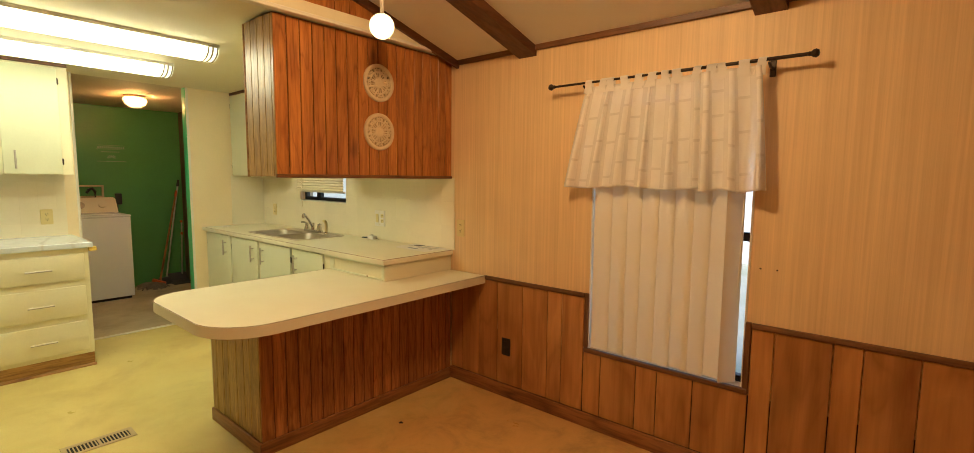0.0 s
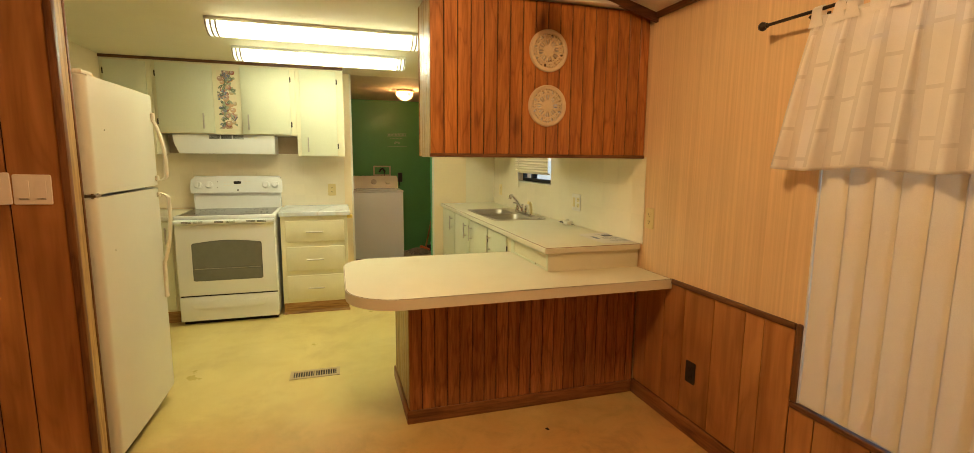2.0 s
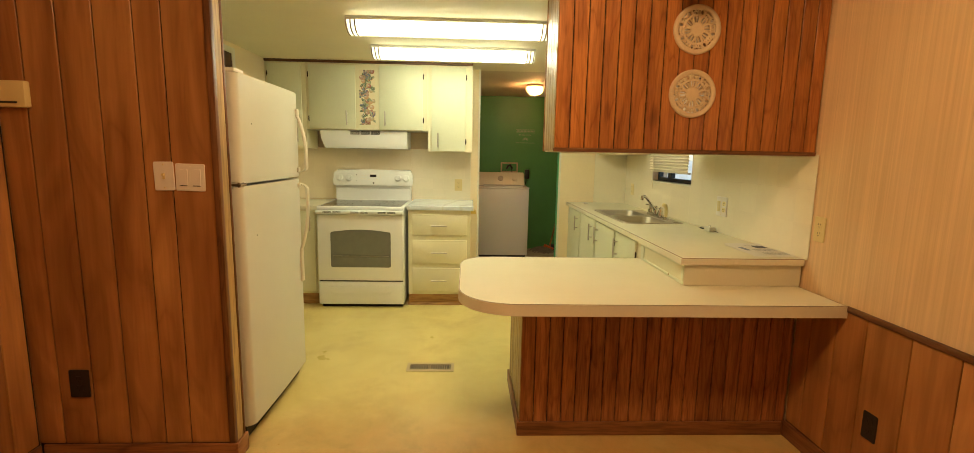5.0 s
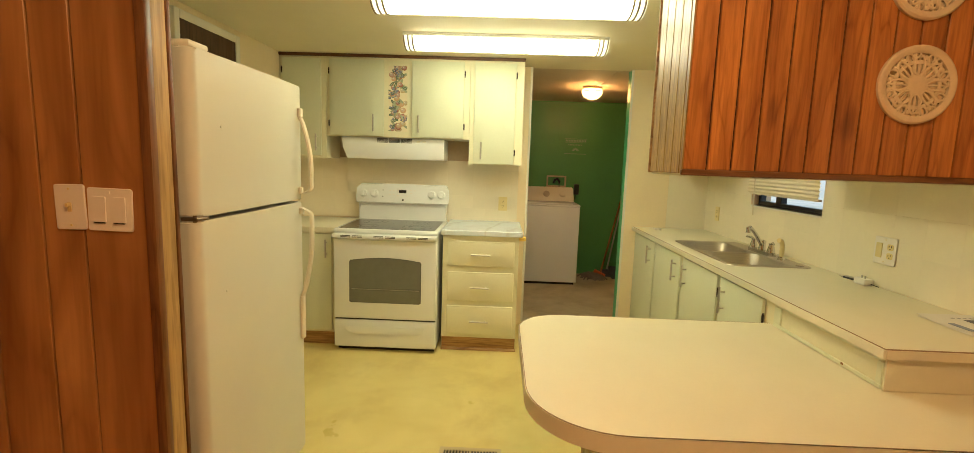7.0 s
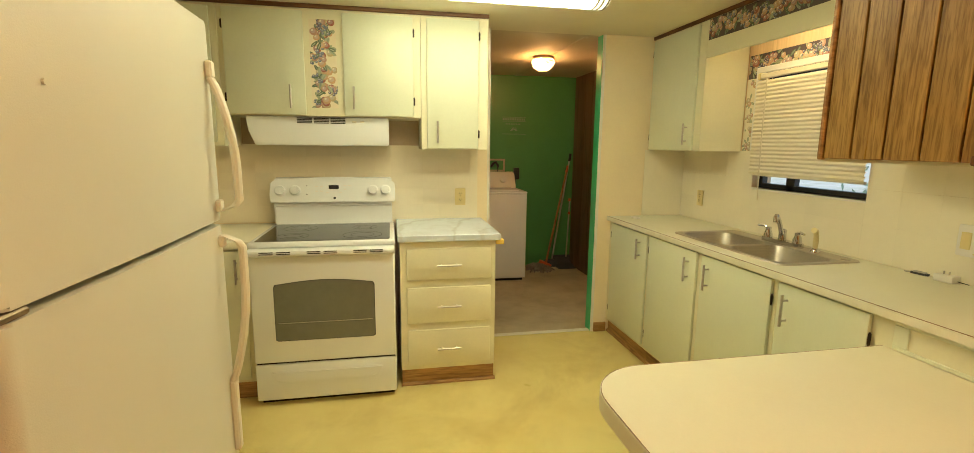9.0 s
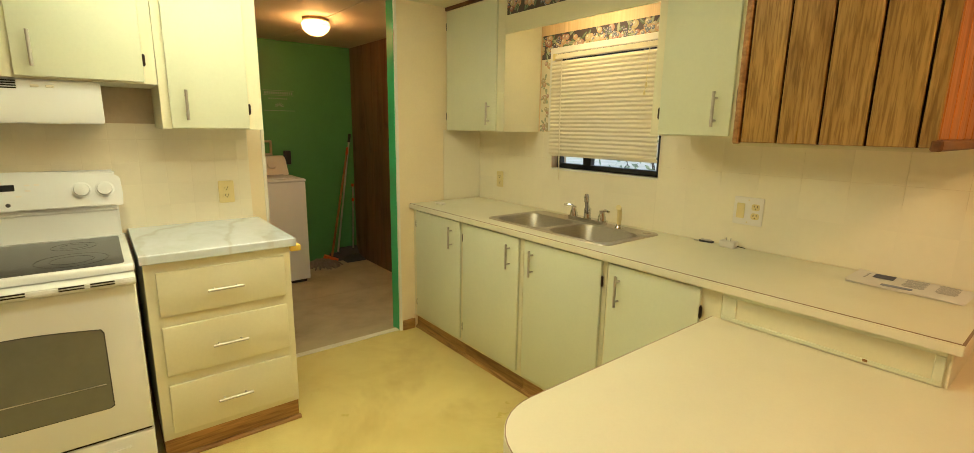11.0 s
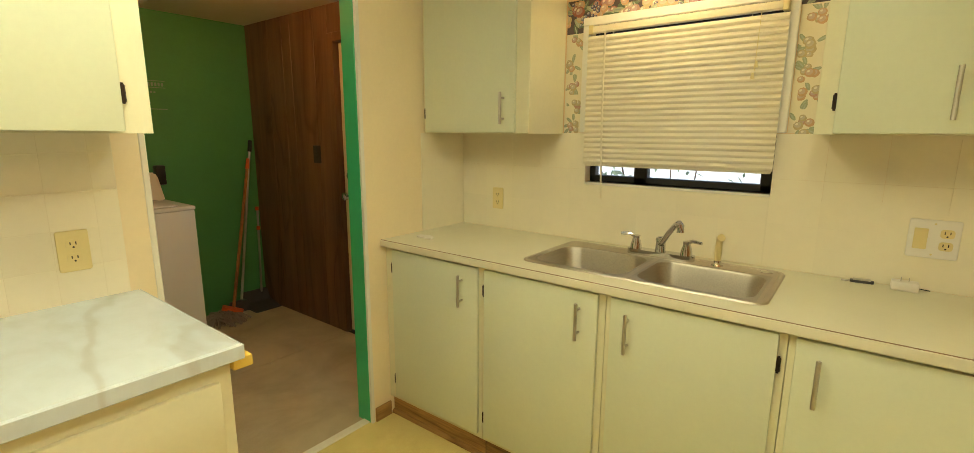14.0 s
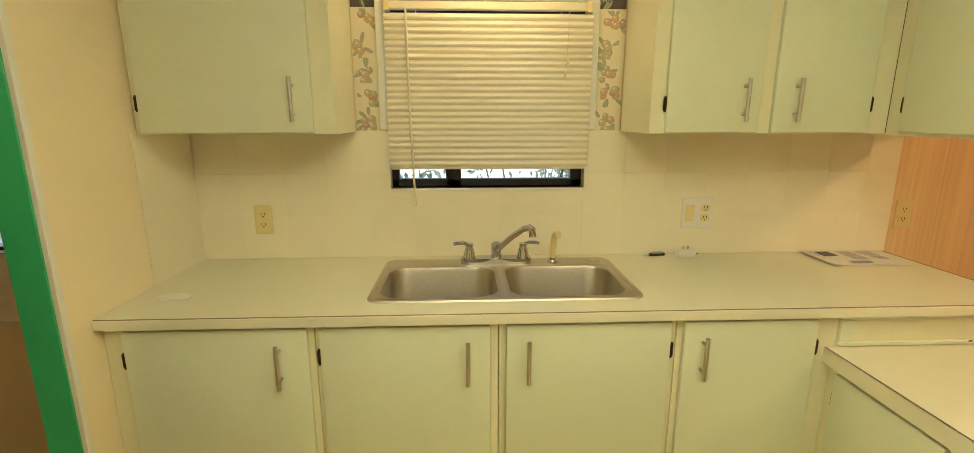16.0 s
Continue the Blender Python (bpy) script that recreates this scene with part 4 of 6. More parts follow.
# ---- fruit-print papers ----
def fruit_bits(bm, m, u0, u1, v0, v1, count, size, picks, seed):
    """Printed bunches on a plane: leaves behind, then fruits with a paler cheek, and grapes in tight clusters."""
    rng = random.Random(seed)
    done = [0]

    def blot(u, v, rx, ry, a, kind):
        done[0] += 1
        lift = 0.0003 + 0.0000012 * done[0]
        pts = []
        for i in range(9):
            t = i * math.tau / 9
            x, y = math.cos(t) * rx * rng.uniform(0.92, 1.06), math.sin(t) * ry * rng.uniform(0.92, 1.06)
            pu, pv = u + x * math.cos(a) - y * math.sin(a), v + x * math.sin(a) + y * math.cos(a)
            pts.append(bm.verts.new(m @ Vector((min(u1, max(u0, pu)), min(v1, max(v0, pv)), lift))))
        bm.faces.new(pts).material_index = kind

    def round_fruit(u, v, r, kind):
        blot(u, v, r, r * 0.95, 0.0, kind)
        blot(u - r * 0.12, v + r * 0.16, r * 0.70, r * 0.62, 0.4, kind + 8)
        blot(u - r * 0.30, v + r * 0.34, r * 0.30, r * 0.22, 0.6, 16)

    leaves = [k for k in picks if k in (5, 6)] or [5]
    fruits = [k for k in picks if k not in (0, 1, 5, 6)] or [3]
    grapes = [k for k in picks if k in (0, 1)]
    bunches = max(1, round(count / 26))
    for b in range(bunches):
        wide = (u1 - u0) > (v1 - v0)
        f = (b + rng.uniform(0.3, 0.7)) / bunches
        cu = u0 + (u1 - u0) * (f if wide else rng.uniform(0.35, 0.65))
        cv = v0 + (v1 - v0) * (rng.uniform(0.35, 0.65) if wide else f)
        for k in range(5):
            a, d = rng.uniform(0, math.tau), size * rng.uniform(0.8, 1.6)
            blot(cu + math.cos(a) * d, cv + math.sin(a) * d, size * 0.62, size * 0.24, a, rng.choice(leaves))
            blot(cu + math.cos(a) * d * 1.05, cv + math.sin(a) * d * 1.05, size * 0.42, size * 0.07, a, rng.choice(leaves) + 8)
        for k in range(5):
            a, d = rng.uniform(0, math.tau), size * rng.uniform(0.2, 1.1)
            round_fruit(cu + math.cos(a) * d, cv + math.sin(a) * d, size * rng.uniform(0.40, 0.60), rng.choice(fruits))
        if grapes and rng.random() < 0.75:
            a, d = rng.uniform(0, math.tau), size * rng.uniform(0.5, 1.0)
            gu, gv, kind = cu + math.cos(a) * d, cv + math.sin(a) * d, rng.choice(grapes)
            for k in range(10):
                round_fruit(gu + rng.gauss(0, size * 0.42), gv + rng.gauss(0, size * 0.42), size * rng.uniform(0.18, 0.25), kind)


def border(name, m, u0, u1, v0, v1, label, seed, back, count, size, picks):
    t = thing(name, m.translation, label, "wallpaper border")
    bm = bmesh.new()
    prism(bm, [(u0, v0), (u1, v0), (u1, v1), (u0, v1)], m @ Matrix.Translation((0, 0, -0.0009)), 0.0009)
    part("paper", bm, back, t)
    bm = bmesh.new()
    fruit_bits(bm, m, u0, u1, v0, v1, count, size, picks, seed)
    tagged(part("fruit_print", bm, M_FRUIT, t), "printed grapes, apples, pears and leaves", kind="stuff")
    return t


MANY = [0, 1, 1, 2, 3, 3, 4, 5, 5, 6, 7]
border("border_soffit", at(FACE_Y, 0, UY - 0.0012, 0), -4.366, -3.43, 2.064, 2.184, "dark fruit-print wallpaper border along the soffit", 3, M_WPDARK, 520, 0.036, MANY)
border("border_window", at(FACE_Y, 0, NORTH - 0.0012, 0), -4.377, -3.368, 1.845, 1.985, "dark fruit-print wallpaper border above the window", 5, M_WPDARK, 560, 0.042, [2, 3, 3, 4, 4, 5, 6, 7, 1, 0])
for k, (x0, x1) in enumerate(((-4.377, -4.290), (-3.468, -3.368))):
    t = thing("wallpaper_panel", ((x0 + x1) / 2, NORTH, 1.41), "cream wallpaper strip with fruit clusters beside the window", "wallpaper", "window side strips")
    part("paper", boxed(x0, x1, NORTH - 0.0022, NORTH - 0.0005, 1.41, 1.845), M_WPBACK, t)
    bm = bmesh.new()
    zc = 1.45
    while zc < 1.84:
        xc = x0 + (x1 - x0) * (0.35 if round(zc * 100) % 2 else 0.62)
        fruit_bits(bm, at(FACE_Y, 0, NORTH - 0.0022, 0), max(x0, xc - 0.045), min(x1, xc + 0.045), zc - 0.045, min(1.84, zc + 0.045), 28, 0.030, [3, 3, 4, 4, 7, 6, 6, 6], 11 + k * 50 + int(zc * 100))
        zc += 0.088
    tagged(part("fruit_print", bm, M_FRUIT, t), "printed fruit clusters", kind="stuff")

# ---- stove wall: upper cabinets and hood ----
UX = -4.675
uc = thing("corner_upper_cabinet", (-4.83, -0.84, 1.416), "cream painted wall cabinet in the corner over the fridge", "cabinet")
part("body", boxed(WEST + 0.006, UX, SOUTH + 0.002, -0.665, 1.408, 2.185, 0.001), M_CABIN, uc)
door_x(uc, -1.0, -0.70, 1.43, 2.168, UX, -0.735, -1.004)
uc = thing("hood_upper_cabinet", (-4.83, -0.1, 1.585), "cream painted double wall cabinet with a fruit-print strip between its doors", "cabinet")
part("body", boxed(WEST + 0.006, UX, -0.663, 0.456, 1.585, 2.185, 0.001), M_CABIN, uc)
door_x(uc, -0.634, -0.209, 1.592, 2.168, UX, -0.287, -0.638)
door_x(uc, 0.008, 0.411, 1.592, 2.168, UX, 0.064, 0.415)
border("border_cabinet", at(FACE_X, UX + 0.0012, 0, 0), -0.177, -0.029, 1.633, 2.129, "fruit-print paper strip on the cabinet front", 9, M_WPBACK, 300, 0.040, [0, 0, 1, 1, 1, 3, 4, 5, 6, 7, 2])
uc = thing("tall_upper_cabinet", (-4.83, 0.665, 1.416), "cream painted tall wall cabinet with one slab door", "cabinet")
part("body", boxed(WEST + 0.006, UX, 0.458, 0.872, 1.399, 2.185, 0.001), M_CABIN, uc)
door_x(uc, 0.492, 0.809, 1.404, 2.168, UX, 0.553, 0.813)
setting("trim_stove_cabinets", boxed(UX - 0.004, UX + 0.012, SOUTH, 0.874, 2.186, KCEIL - 0.001, 0.003), M_TRIMY, "thin brown trim between cabinets and ceiling", "trim")
# Thin tan sheet over the tiles, from the corner cabinet to the tall one
setting("wall_patch", boxed(WEST + 0.006, WEST + 0.012, -0.66, 0.456, 1.42, 1.584), M_PATCH, "grey-tan sheet over the wall behind the hood", "wall")

hd = thing("range_hood", (-4.86, -0.15, 1.41), "white enamelled range hood with slotted vents", "range hood")
bm = bmesh.new()
prism(bm, [(-4.994, 1.584), (-4.700, 1.584), (-4.690, 1.50), (-4.715, 1.415), (-4.994, 1.415)], Matrix(((1, 0, 0, 0), (0, 0, 1, -0.555), (0, 1, 0, 0), (0, 0, 0, 1))), 0.815)
for q in bm.verts:
    if q.co.y < -0.5:
        q.co.y += 0.042 * max(0.0, 1.53 - q.co.z) / 0.115
bmesh.ops.bevel(bm, geom=bm.edges[:], offset=0.005, segments=2, affect="EDGES")
part("body", bm, M_APPL, hd)
for k in range(3):
    bm = bmesh.new()
    for j in range(4):
        box(bm, -4.7005, -4.6935, -0.27 + k * 0.095, -0.185 + k * 0.095, 1.545 + j * 0.009, 1.550 + j * 0.009)
    part("vent", bm, M_SLOT, hd, "dark slotted vent")
for yk in (0.045, 0.09):
    part("switch", boxed(-4.698, -4.690, yk, yk + 0.025, 1.553, 1.563, 0.002), M_HANDLE, hd)

# ---- stove ----
st = thing("stove", (-4.6, -0.097, 0), "white electric range with a black ceramic cooktop and windowed oven door", "stove")
Y0, Y1 = -0.476, 0.282
part("body", boxed(-4.93, -4.285, Y0 + 0.004, Y1 - 0.004, 0.03, 0.885, 0.004), M_APPL, st)
part("base", boxed(-4.90, -4.30, Y0 + 0.02, Y1 - 0.02, 0.0, 0.03), M_SLOT, st, "dark recessed base")
part("top_frame", boxed(-4.93, -4.262, Y0, Y1, 0.882, 0.912, 0.010, 3), M_APPL, st)
bm = bmesh.new()
prism(bm, rounded(0.555, 0.70, 0.02), Matrix.Translation((-4.567, -0.097, 0.911)), 0.003)
ck = part("cooktop", bm, M_COOKTOP, st, "glossy black ceramic glass cooktop")
for cx_, cy_, cr in ((-4.44, -0.28, 0.085), (-4.44, 0.10, 0.11), (-4.70, -0.28, 0.10), (-4.70, 0.10, 0.075)):
    bm = bmesh.new()
    for r in (cr, cr * 0.6):
        lathe(bm, [(r - 0.003, 0.0), (r + 0.001, 0.0)], Matrix.Translation((cx_, cy_, 0.9145)), 40)
    part("burner_ring", bm, M_RINGS, ck)
bg = bmesh.new()
prism(bg, [(-4.965, 0.905), (-4.875, 0.905), (-4.875, 1.035), (-4.862, 1.05), (-4.895, 1.20), (-4.925, 1.212), (-4.965, 1.205)], Matrix(((1, 0, 0, 0), (0, 0, 1, Y0 + 0.012), (0, 1, 0, 0), (0, 0, 0, 1))), Y1 - Y0 - 0.024)
bmesh.ops.bevel(bg, geom=bg.edges[:], offset=0.008, segments=2, affect="EDGES")
part("backguard", bg, M_APPL, st)
PAN = Matrix.Translation((-4.8785, -0.097, 1.122)) @ pose(0, 0, 0, 0, -12.4, 0) @ FACE_X
cp = bmesh.new()
arch = [(-0.385, -0.072), (0.385, -0.072), (0.389, -0.02), (0.385, 0.055), (0.36, 0.073)] + [(0.36 - 0.72 * i / 14, 0.073 + 0.018 * math.sin(math.pi * i / 14)) for i in range(1, 14)] + [(-0.36, 0.073), (-0.385, 0.055), (-0.389, -0.02)]
prism(cp, arch, PAN @ Matrix.Translation((0, 0, 0.0)), 0.016)
bmesh.ops.bevel(cp, geom=cp.edges[:], offset=0.004, segments=2, affect="EDGES")
pn = part("control_panel", cp, M_APPL, st)
for ky in (-0.325, -0.235, 0.245, 0.325):
    bm = bmesh.new()
    lathe(bm, [(0.036, 0.0), (0.036, 0.004), (0.028, 0.007), (0.026, 0.026), (0.0, 0.028)], PAN @ Matrix.Translation((ky, 0.004, 0.016)), 24)
    kn = PAN @ Matrix.Translation((ky, 0.004, 0.044))
    prism(bm, rounded(0.009, 0.044, 0.003, 3), kn @ Matrix.Translation((0, 0, -0.002)), 0.008)
    part("knob", bm, M_APPL, pn)
bm = bmesh.new()
prism(bm, rounded(0.062, 0.026, 0.003, 3), PAN @ Matrix.Translation((0.0, 0.026, 0.016)), 0.0015)
part("clock_display", bm, M_SLOT, pn, "dark clock display")
for u, v in ((-0.105, 0.03), (-0.075, 0.03), (-0.105, 0.0), (-0.075, 0.0), (0.07, 0.035), (0.10, 0.035), (0.07, 0.012), (0.04, -0.01), (-0.04, -0.01)):
    bm = bmesh.new()
    prism(bm, rounded(0.018, 0.007, 0.002, 2), PAN @ Matrix.Translation((u, v, 0.016)), 0.0012)
    part("touch_key", bm, M_PLATE, pn)
for v in (0.035, -0.02):
    bm = bmesh.new()
    prism(bm, rounded(0.007, 0.007, 0.003, 3), PAN @ Matrix.Translation((-0.165, v, 0.016)), 0.0012)
    part("indicator_light", bm, M_SLOT, pn)
bm = bmesh.new()
lathe(bm, [(0.008, 0.0), (0.008, 0.0015), (0.0, 0.0015)], PAN @ Matrix.Translation((0.005, -0.045, 0.016)), 16)
part("badge", bm, M_GREYP, pn)
dr = part("oven_door", boxed(-4.284, -4.245, Y0 + 0.006, Y1 - 0.006, 0.252, 0.842, 0.008, 3), M_APPL, st)
oc = (-0.352 + 0.163) / 2
win = [(-0.2575, -0.16), (-0.245, -0.168), (0.245, -0.168), (0.2575, -0.16), (0.2575, 0.125), (0.25, 0.14)] + [(0.25 - 0.5 * i / 12, 0.14 + 0.022 * math.sin(math.pi * i / 12)) for i in range(1, 12)] + [(-0.25, 0.14), (-0.2575, 0.125)]
bm = bmesh.new()
prism(bm, [(x * 1.014, yy * 1.02) for x, yy in win], at(FACE_X, -4.2455, oc, 0.545), 0.0012)
part("window_gasket", bm, M_GREYP, dr)
bm = bmesh.new()
prism(bm, win, at(FACE_X, -4.2445, oc, 0.545), 0.0018)
og = part("oven_window", bm, M_OVENGLASS, dr, "tinted oven window, paled by a painted reflection")
bm = bmesh.new()
rod(bm, (-4.2418, oc - 0.245, 0.475), (-4.2418, oc + 0.245, 0.475), 0.002, seg=6)
part("rack_line", bm, M_NICKEL, og)
hl = bmesh.new()
prism(hl, [(-4.284, 0.846), (-4.215, 0.846), (-4.207, 0.855), (-4.209, 0.872), (-4.222, 0.880), (-4.284, 0.880)], Matrix(((1, 0, 0, 0), (0, 0, 1, Y0 + 0.004), (0, 1, 0, 0), (0, 0, 0, 1))), Y1 - Y0 - 0.008)
bmesh.ops.bevel(hl, geom=hl.edges[:], offset=0.003, segments=2, affect="EDGES")
hb = part("handle", hl, M_APPL, st, "wide white handle lip with vent slots")
for k in range(3):
    bm = bmesh.new()
    for j in range(2):
        for s in (-1, 1):
            c0 = -0.33 + k * 0.235 + s * 0.042
            box(bm, -4.2245, -4.2058, c0 - 0.034, c0 + 0.034, 0.8585 + j * 0.009, 0.8625 + j * 0.009)
    part("vent_slot", bm, M_SLOT, hb)
dw = part("storage_drawer", boxed(-4.284, -4.247, Y0 + 0.006, Y1 - 0.006, 0.035, 0.240, 0.008, 3), M_APPL, st)
bm = bmesh.new()
prism(bm, [(-0.30, 0.028), (-0.27, -0.022), (-0.22, -0.03), (0.22, -0.03), (0.27, -0.022), (0.30, 0.028), (0.285, 0.033), (-0.285, 0.033)], at(FACE_X, -4.2475, -0.097, 0.17), 0.010)
bmesh.ops.bevel(bm, geom=bm.edges[:], offset=0.006, segments=2, affect="EDGES")
part("drawer_grip", bm, M_APPL, dw)
part("door_gap", boxed(-4.286, -4.262, Y0 + 0.012, Y1 - 0.012, 0.240, 0.252), M_SLOT, st)

# ---- drawer base with marble-look top, and the base beside the fridge ----
db = thing("drawer_cabinet", (-4.68, 0.59, 0), "cream painted three-drawer base cabinet beside the stove", "cabinet")
part("body", boxed(WEST + 0.006, -4.362, 0.307, 0.867, 0.10, 0.8795, 0.001), M_CABIN, db)
part("toe_kick", boxed(WEST + 0.006, -4.375, 0.309, 0.865, 0.0, 0.10), M_TOEKICK, db, "brown toe kick board")
bm = bmesh.new()
rod(bm, (-4.368, 0.305, 0.004), (-4.368, 0.872, 0.004), 0.014, seg=10)
part("quarter_round", bm, M_TOEKICK, db)
for z0, z1 in ((0.652, 0.838), (0.391, 0.606), (0.131, 0.348)):
    d = part("drawer", boxed(-4.361, -4.344, 0.345, 0.837, z0, z1, 0.005, 2), M_CABIN, db)
    zc = z0 + (z1 - z0) * 0.475
    pull(d, (-4.344, 0.518, zc), (-4.344, 0.657, zc), (0.026, 0, 0))
mc = thing("marble_counter", (-4.67, 0.594, 0.880), "white marble-look laminate counter with worn grey edges", "counter")
part("top", boxed(WEST + 0.006, -4.341, 0.296, 0.886, 0.881, 0.917, 0.002), M_MARBLE, mc)
part("front_edge", boxed(-4.3405, -4.334, 0.296, 0.892, 0.880, 0.916, 0.002), M_MARBLE, mc, "veined marble-look edge strip")
part("end_edge", boxed(WEST + 0.006, -4.341, 0.8865, 0.892, 0.880, 0.916, 0.002), M_MARBLE, mc)
yb = thing("yellow_block", (-4.37, 0.875, 0.84), "small yellow plastic corner block under the counter edge", "block")
part("block", boxed(-4.40, -4.345, 0.868, 0.915, 0.852, 0.8798, 0.004, 2), M_YELLOW, yb)
lb = thing("corner_base_cabinet", (-4.68, -0.76, 0), "cream painted base cabinet between fridge and stove", "cabinet")
part("body", boxed(WEST + 0.006, -4.362, SOUTH + 0.002, -0.482, 0.10, 0.864, 0.001), M_CABIN, lb)
part("toe_kick", boxed(WEST + 0.006, -4.375, SOUTH + 0.002, -0.484, 0.0, 0.10), M_TOEKICK, lb, "brown toe kick board")
door_x(lb, -0.93, -0.52, 0.12, 0.855, -4.362, -0.555, -0.934, True)
lc_ = thing("corner_counter", (-4.67, -0.755, 0.865), "cream laminate counter between fridge and stove", "counter")
part("top", boxed(WEST + 0.006, -4.335, SOUTH + 0.002, -0.480, 0.866, 0.905, 0.003, 2), M_LAM, lc_)

# ---- fridge ----
FX0, FX1, FY = -2.965, -2.195, -0.158
fg = thing("fridge", (-2.58, -0.52, 0), "white textured two-door fridge with long curved ivory handles", "fridge")
part("body", boxed(FX0 + 0.006, FX1 - 0.004, -0.89, FY - 0.068, 0.02, 1.70, 0.008, 2), M_FRIDGE, fg)
part("base_grille", boxed(FX0 + 0.02, FX1 - 0.02, -0.86, FY - 0.05, 0.0, 0.07), M_SLOT, fg, "dark base grille")


def fridge_door(z0, z1):
    bm = bmesh.new()
    w = FX1 - FX0
    out = [(-w / 2, 0.0), (w / 2, 0.0), (w / 2, 0.030)]
    out += [(w / 2 - 0.03 + 0.03 * math.cos(t), 0.032 + 0.030 * math.sin(t)) for t in (0.2, 0.6, 1.0, 1.35)]
    n = 10
    out += [(w / 2 - 0.03 - (w - 0.06) * i / n, 0.062 + 0.006 * math.sin(math.pi * i / n)) for i in range(n + 1)]
    out += [(-w / 2 + 0.03 - 0.03 * math.cos(t), 0.032 + 0.030 * math.sin(t)) for t in (1.35, 1.0, 0.6, 0.2)]
    out += [(-w / 2, 0.030)]
    prism(bm, out, Matrix.Translation(((FX0 + FX1) / 2, FY - 0.066, z0)), z1 - z0)
    bmesh.ops.bevel(bm, geom=[e for e in bm.edges if abs(e.verts[0].co.z - e.verts[1].co.z) < 1e-6], offset=0.005, segments=2, affect="EDGES")
    return bm


dt = part("freezer_door", fridge_door(1.232, 1.712), M_FRIDGE, fg)
dbm = part("fridge_door", fridge_door(0.075, 1.218), M_FRIDGE, fg)


def fridge_handle(par, z0, z1, z2):
    """Long bowed handle: foot at z0, free span to z1, and a slim trim strip on to z2."""
    bm = bmesh.new()
    x = FX0 + 0.045
    n = 24
    rings = []
    for i in range(n + 1):
        t = i / n
        z = z0 + (z1 - z0) * t
        yy = FY + 0.004 + 0.045 * min(1.0, t / 0.07) ** 0.5 * math.cos(math.pi / 2 * max(0.0, (t - 0.30) / 0.70)) ** 0.8
        hw, hd = 0.013, 0.010
        rings.append([(x + hw * math.cos(a), yy + hd * math.sin(a), z) for a in [k * math.tau / 10 for k in range(10)]])
    vs = skin(bm, rings)
    bm.faces.new(vs[0])
    box(bm, x - 0.014, x + 0.014, FY - 0.004, FY + 0.012, min(z1, z2), max(z1, z2), 0.004)
    box(bm, x - 0.014, x + 0.014, FY - 0.004, FY + 0.010, min(z0, z0 + 0.03 * (1 if z1 > z0 else -1)), max(z0, z0 + 0.03 * (1 if z1 > z0 else -1)), 0.004)
    part("handle", bm, M_HANDLE, par, "long ivory bowed handle")


fridge_handle(dt, 1.255, 1.58, 1.62)
fridge_handle(dbm, 1.195, 0.80, 0.60)
bm = bmesh.new()
box(bm, FX1 - 0.060, FX1 + 0.001, FY - 0.055, FY - 0.003, 1.2195, 1.2300, 0.003)
rod(bm, (FX1 - 0.014, FY - 0.020, 1.214), (FX1 - 0.014, FY - 0.020, 1.236), 0.006, seg=10)
part("hinge", bm, M_HINGE, fg, "greasy middle hinge")
part("hinge_cover", boxed(FX1 - 0.10, FX1 - 0.005, FY - 0.11, FY - 0.01, 1.713, 1.732, 0.006, 2), M_HANDLE, fg)
for z0 in (1.50, 0.98):
    bm = bmesh.new()
    rod(bm, (FX1 - 0.13, FY, z0), (FX1 - 0.13, FY + 0.0035, z0), 0.004, seg=8)
    part("bumper", bm, M_FRIDGE, fg)

# dark door with white casing in the south wall above and behind the fridge
d1 = setting("door_1", boxed(-4.005, -3.45, SOUTH + 0.002, SOUTH + 0.022, 0.0, 2.12), M_DBROWN, "dark brown wooden door behind the fridge", "door")
cs = bmesh.new()
for a in ((-4.05, -4.005, 0, 2.165), (-3.45, -3.405, 0, 2.165), (-4.005, -3.45, 2.12, 2.165)):
    box(cs, a[0], a[1], SOUTH + 0.002, SOUTH + 0.03, a[2], a[3], 0.003)
part("casing", cs, M_WHITE, d1, "white door casing")

# ---- peninsula and bar top ----
PX, PY = -2.243, 1.112
pe = thing("peninsula", (-2.56, 1.79, 0), "breakfast bar base clad in red-brown tongue-and-groove boards", "peninsula")
part("core", boxed(-2.838, PX - 0.009, PY + 0.009, NORTH - 0.012, 0.0, 0.722), M_GROOVE, pe)
ED1 = spaced(PY, NORTH - 0.012, (0.0682,))
boards(pe, "+x", ED1, 0.07, 0.725, PX - 0.009, M_WOODB, 0.009, 0.004)
boards(pe, "-y", spaced(PX - 0.010, -2.838, (0.10, 0.07, 0.09)), 0.07, 0.725, PY + 0.009, M_WOODS, 0.009, 0.004)
part("base_trim", boxed(PX, PX + 0.013, PY - 0.013, NORTH - 0.025, 0.0, 0.072, 0.004, 2), M_BASEY, pe)
part("base_trim", boxed(-2.84, PX - 0.001, PY - 0.013, PY, 0.0, 0.072, 0.004, 2), M_BASEX, pe)
part("kitchen_side", boxed(-2.852, -2.839, PY + 0.002, 1.8915, 0.10, 0.725, 0.002), M_CABIN, pe, "cream painted kitchen side")
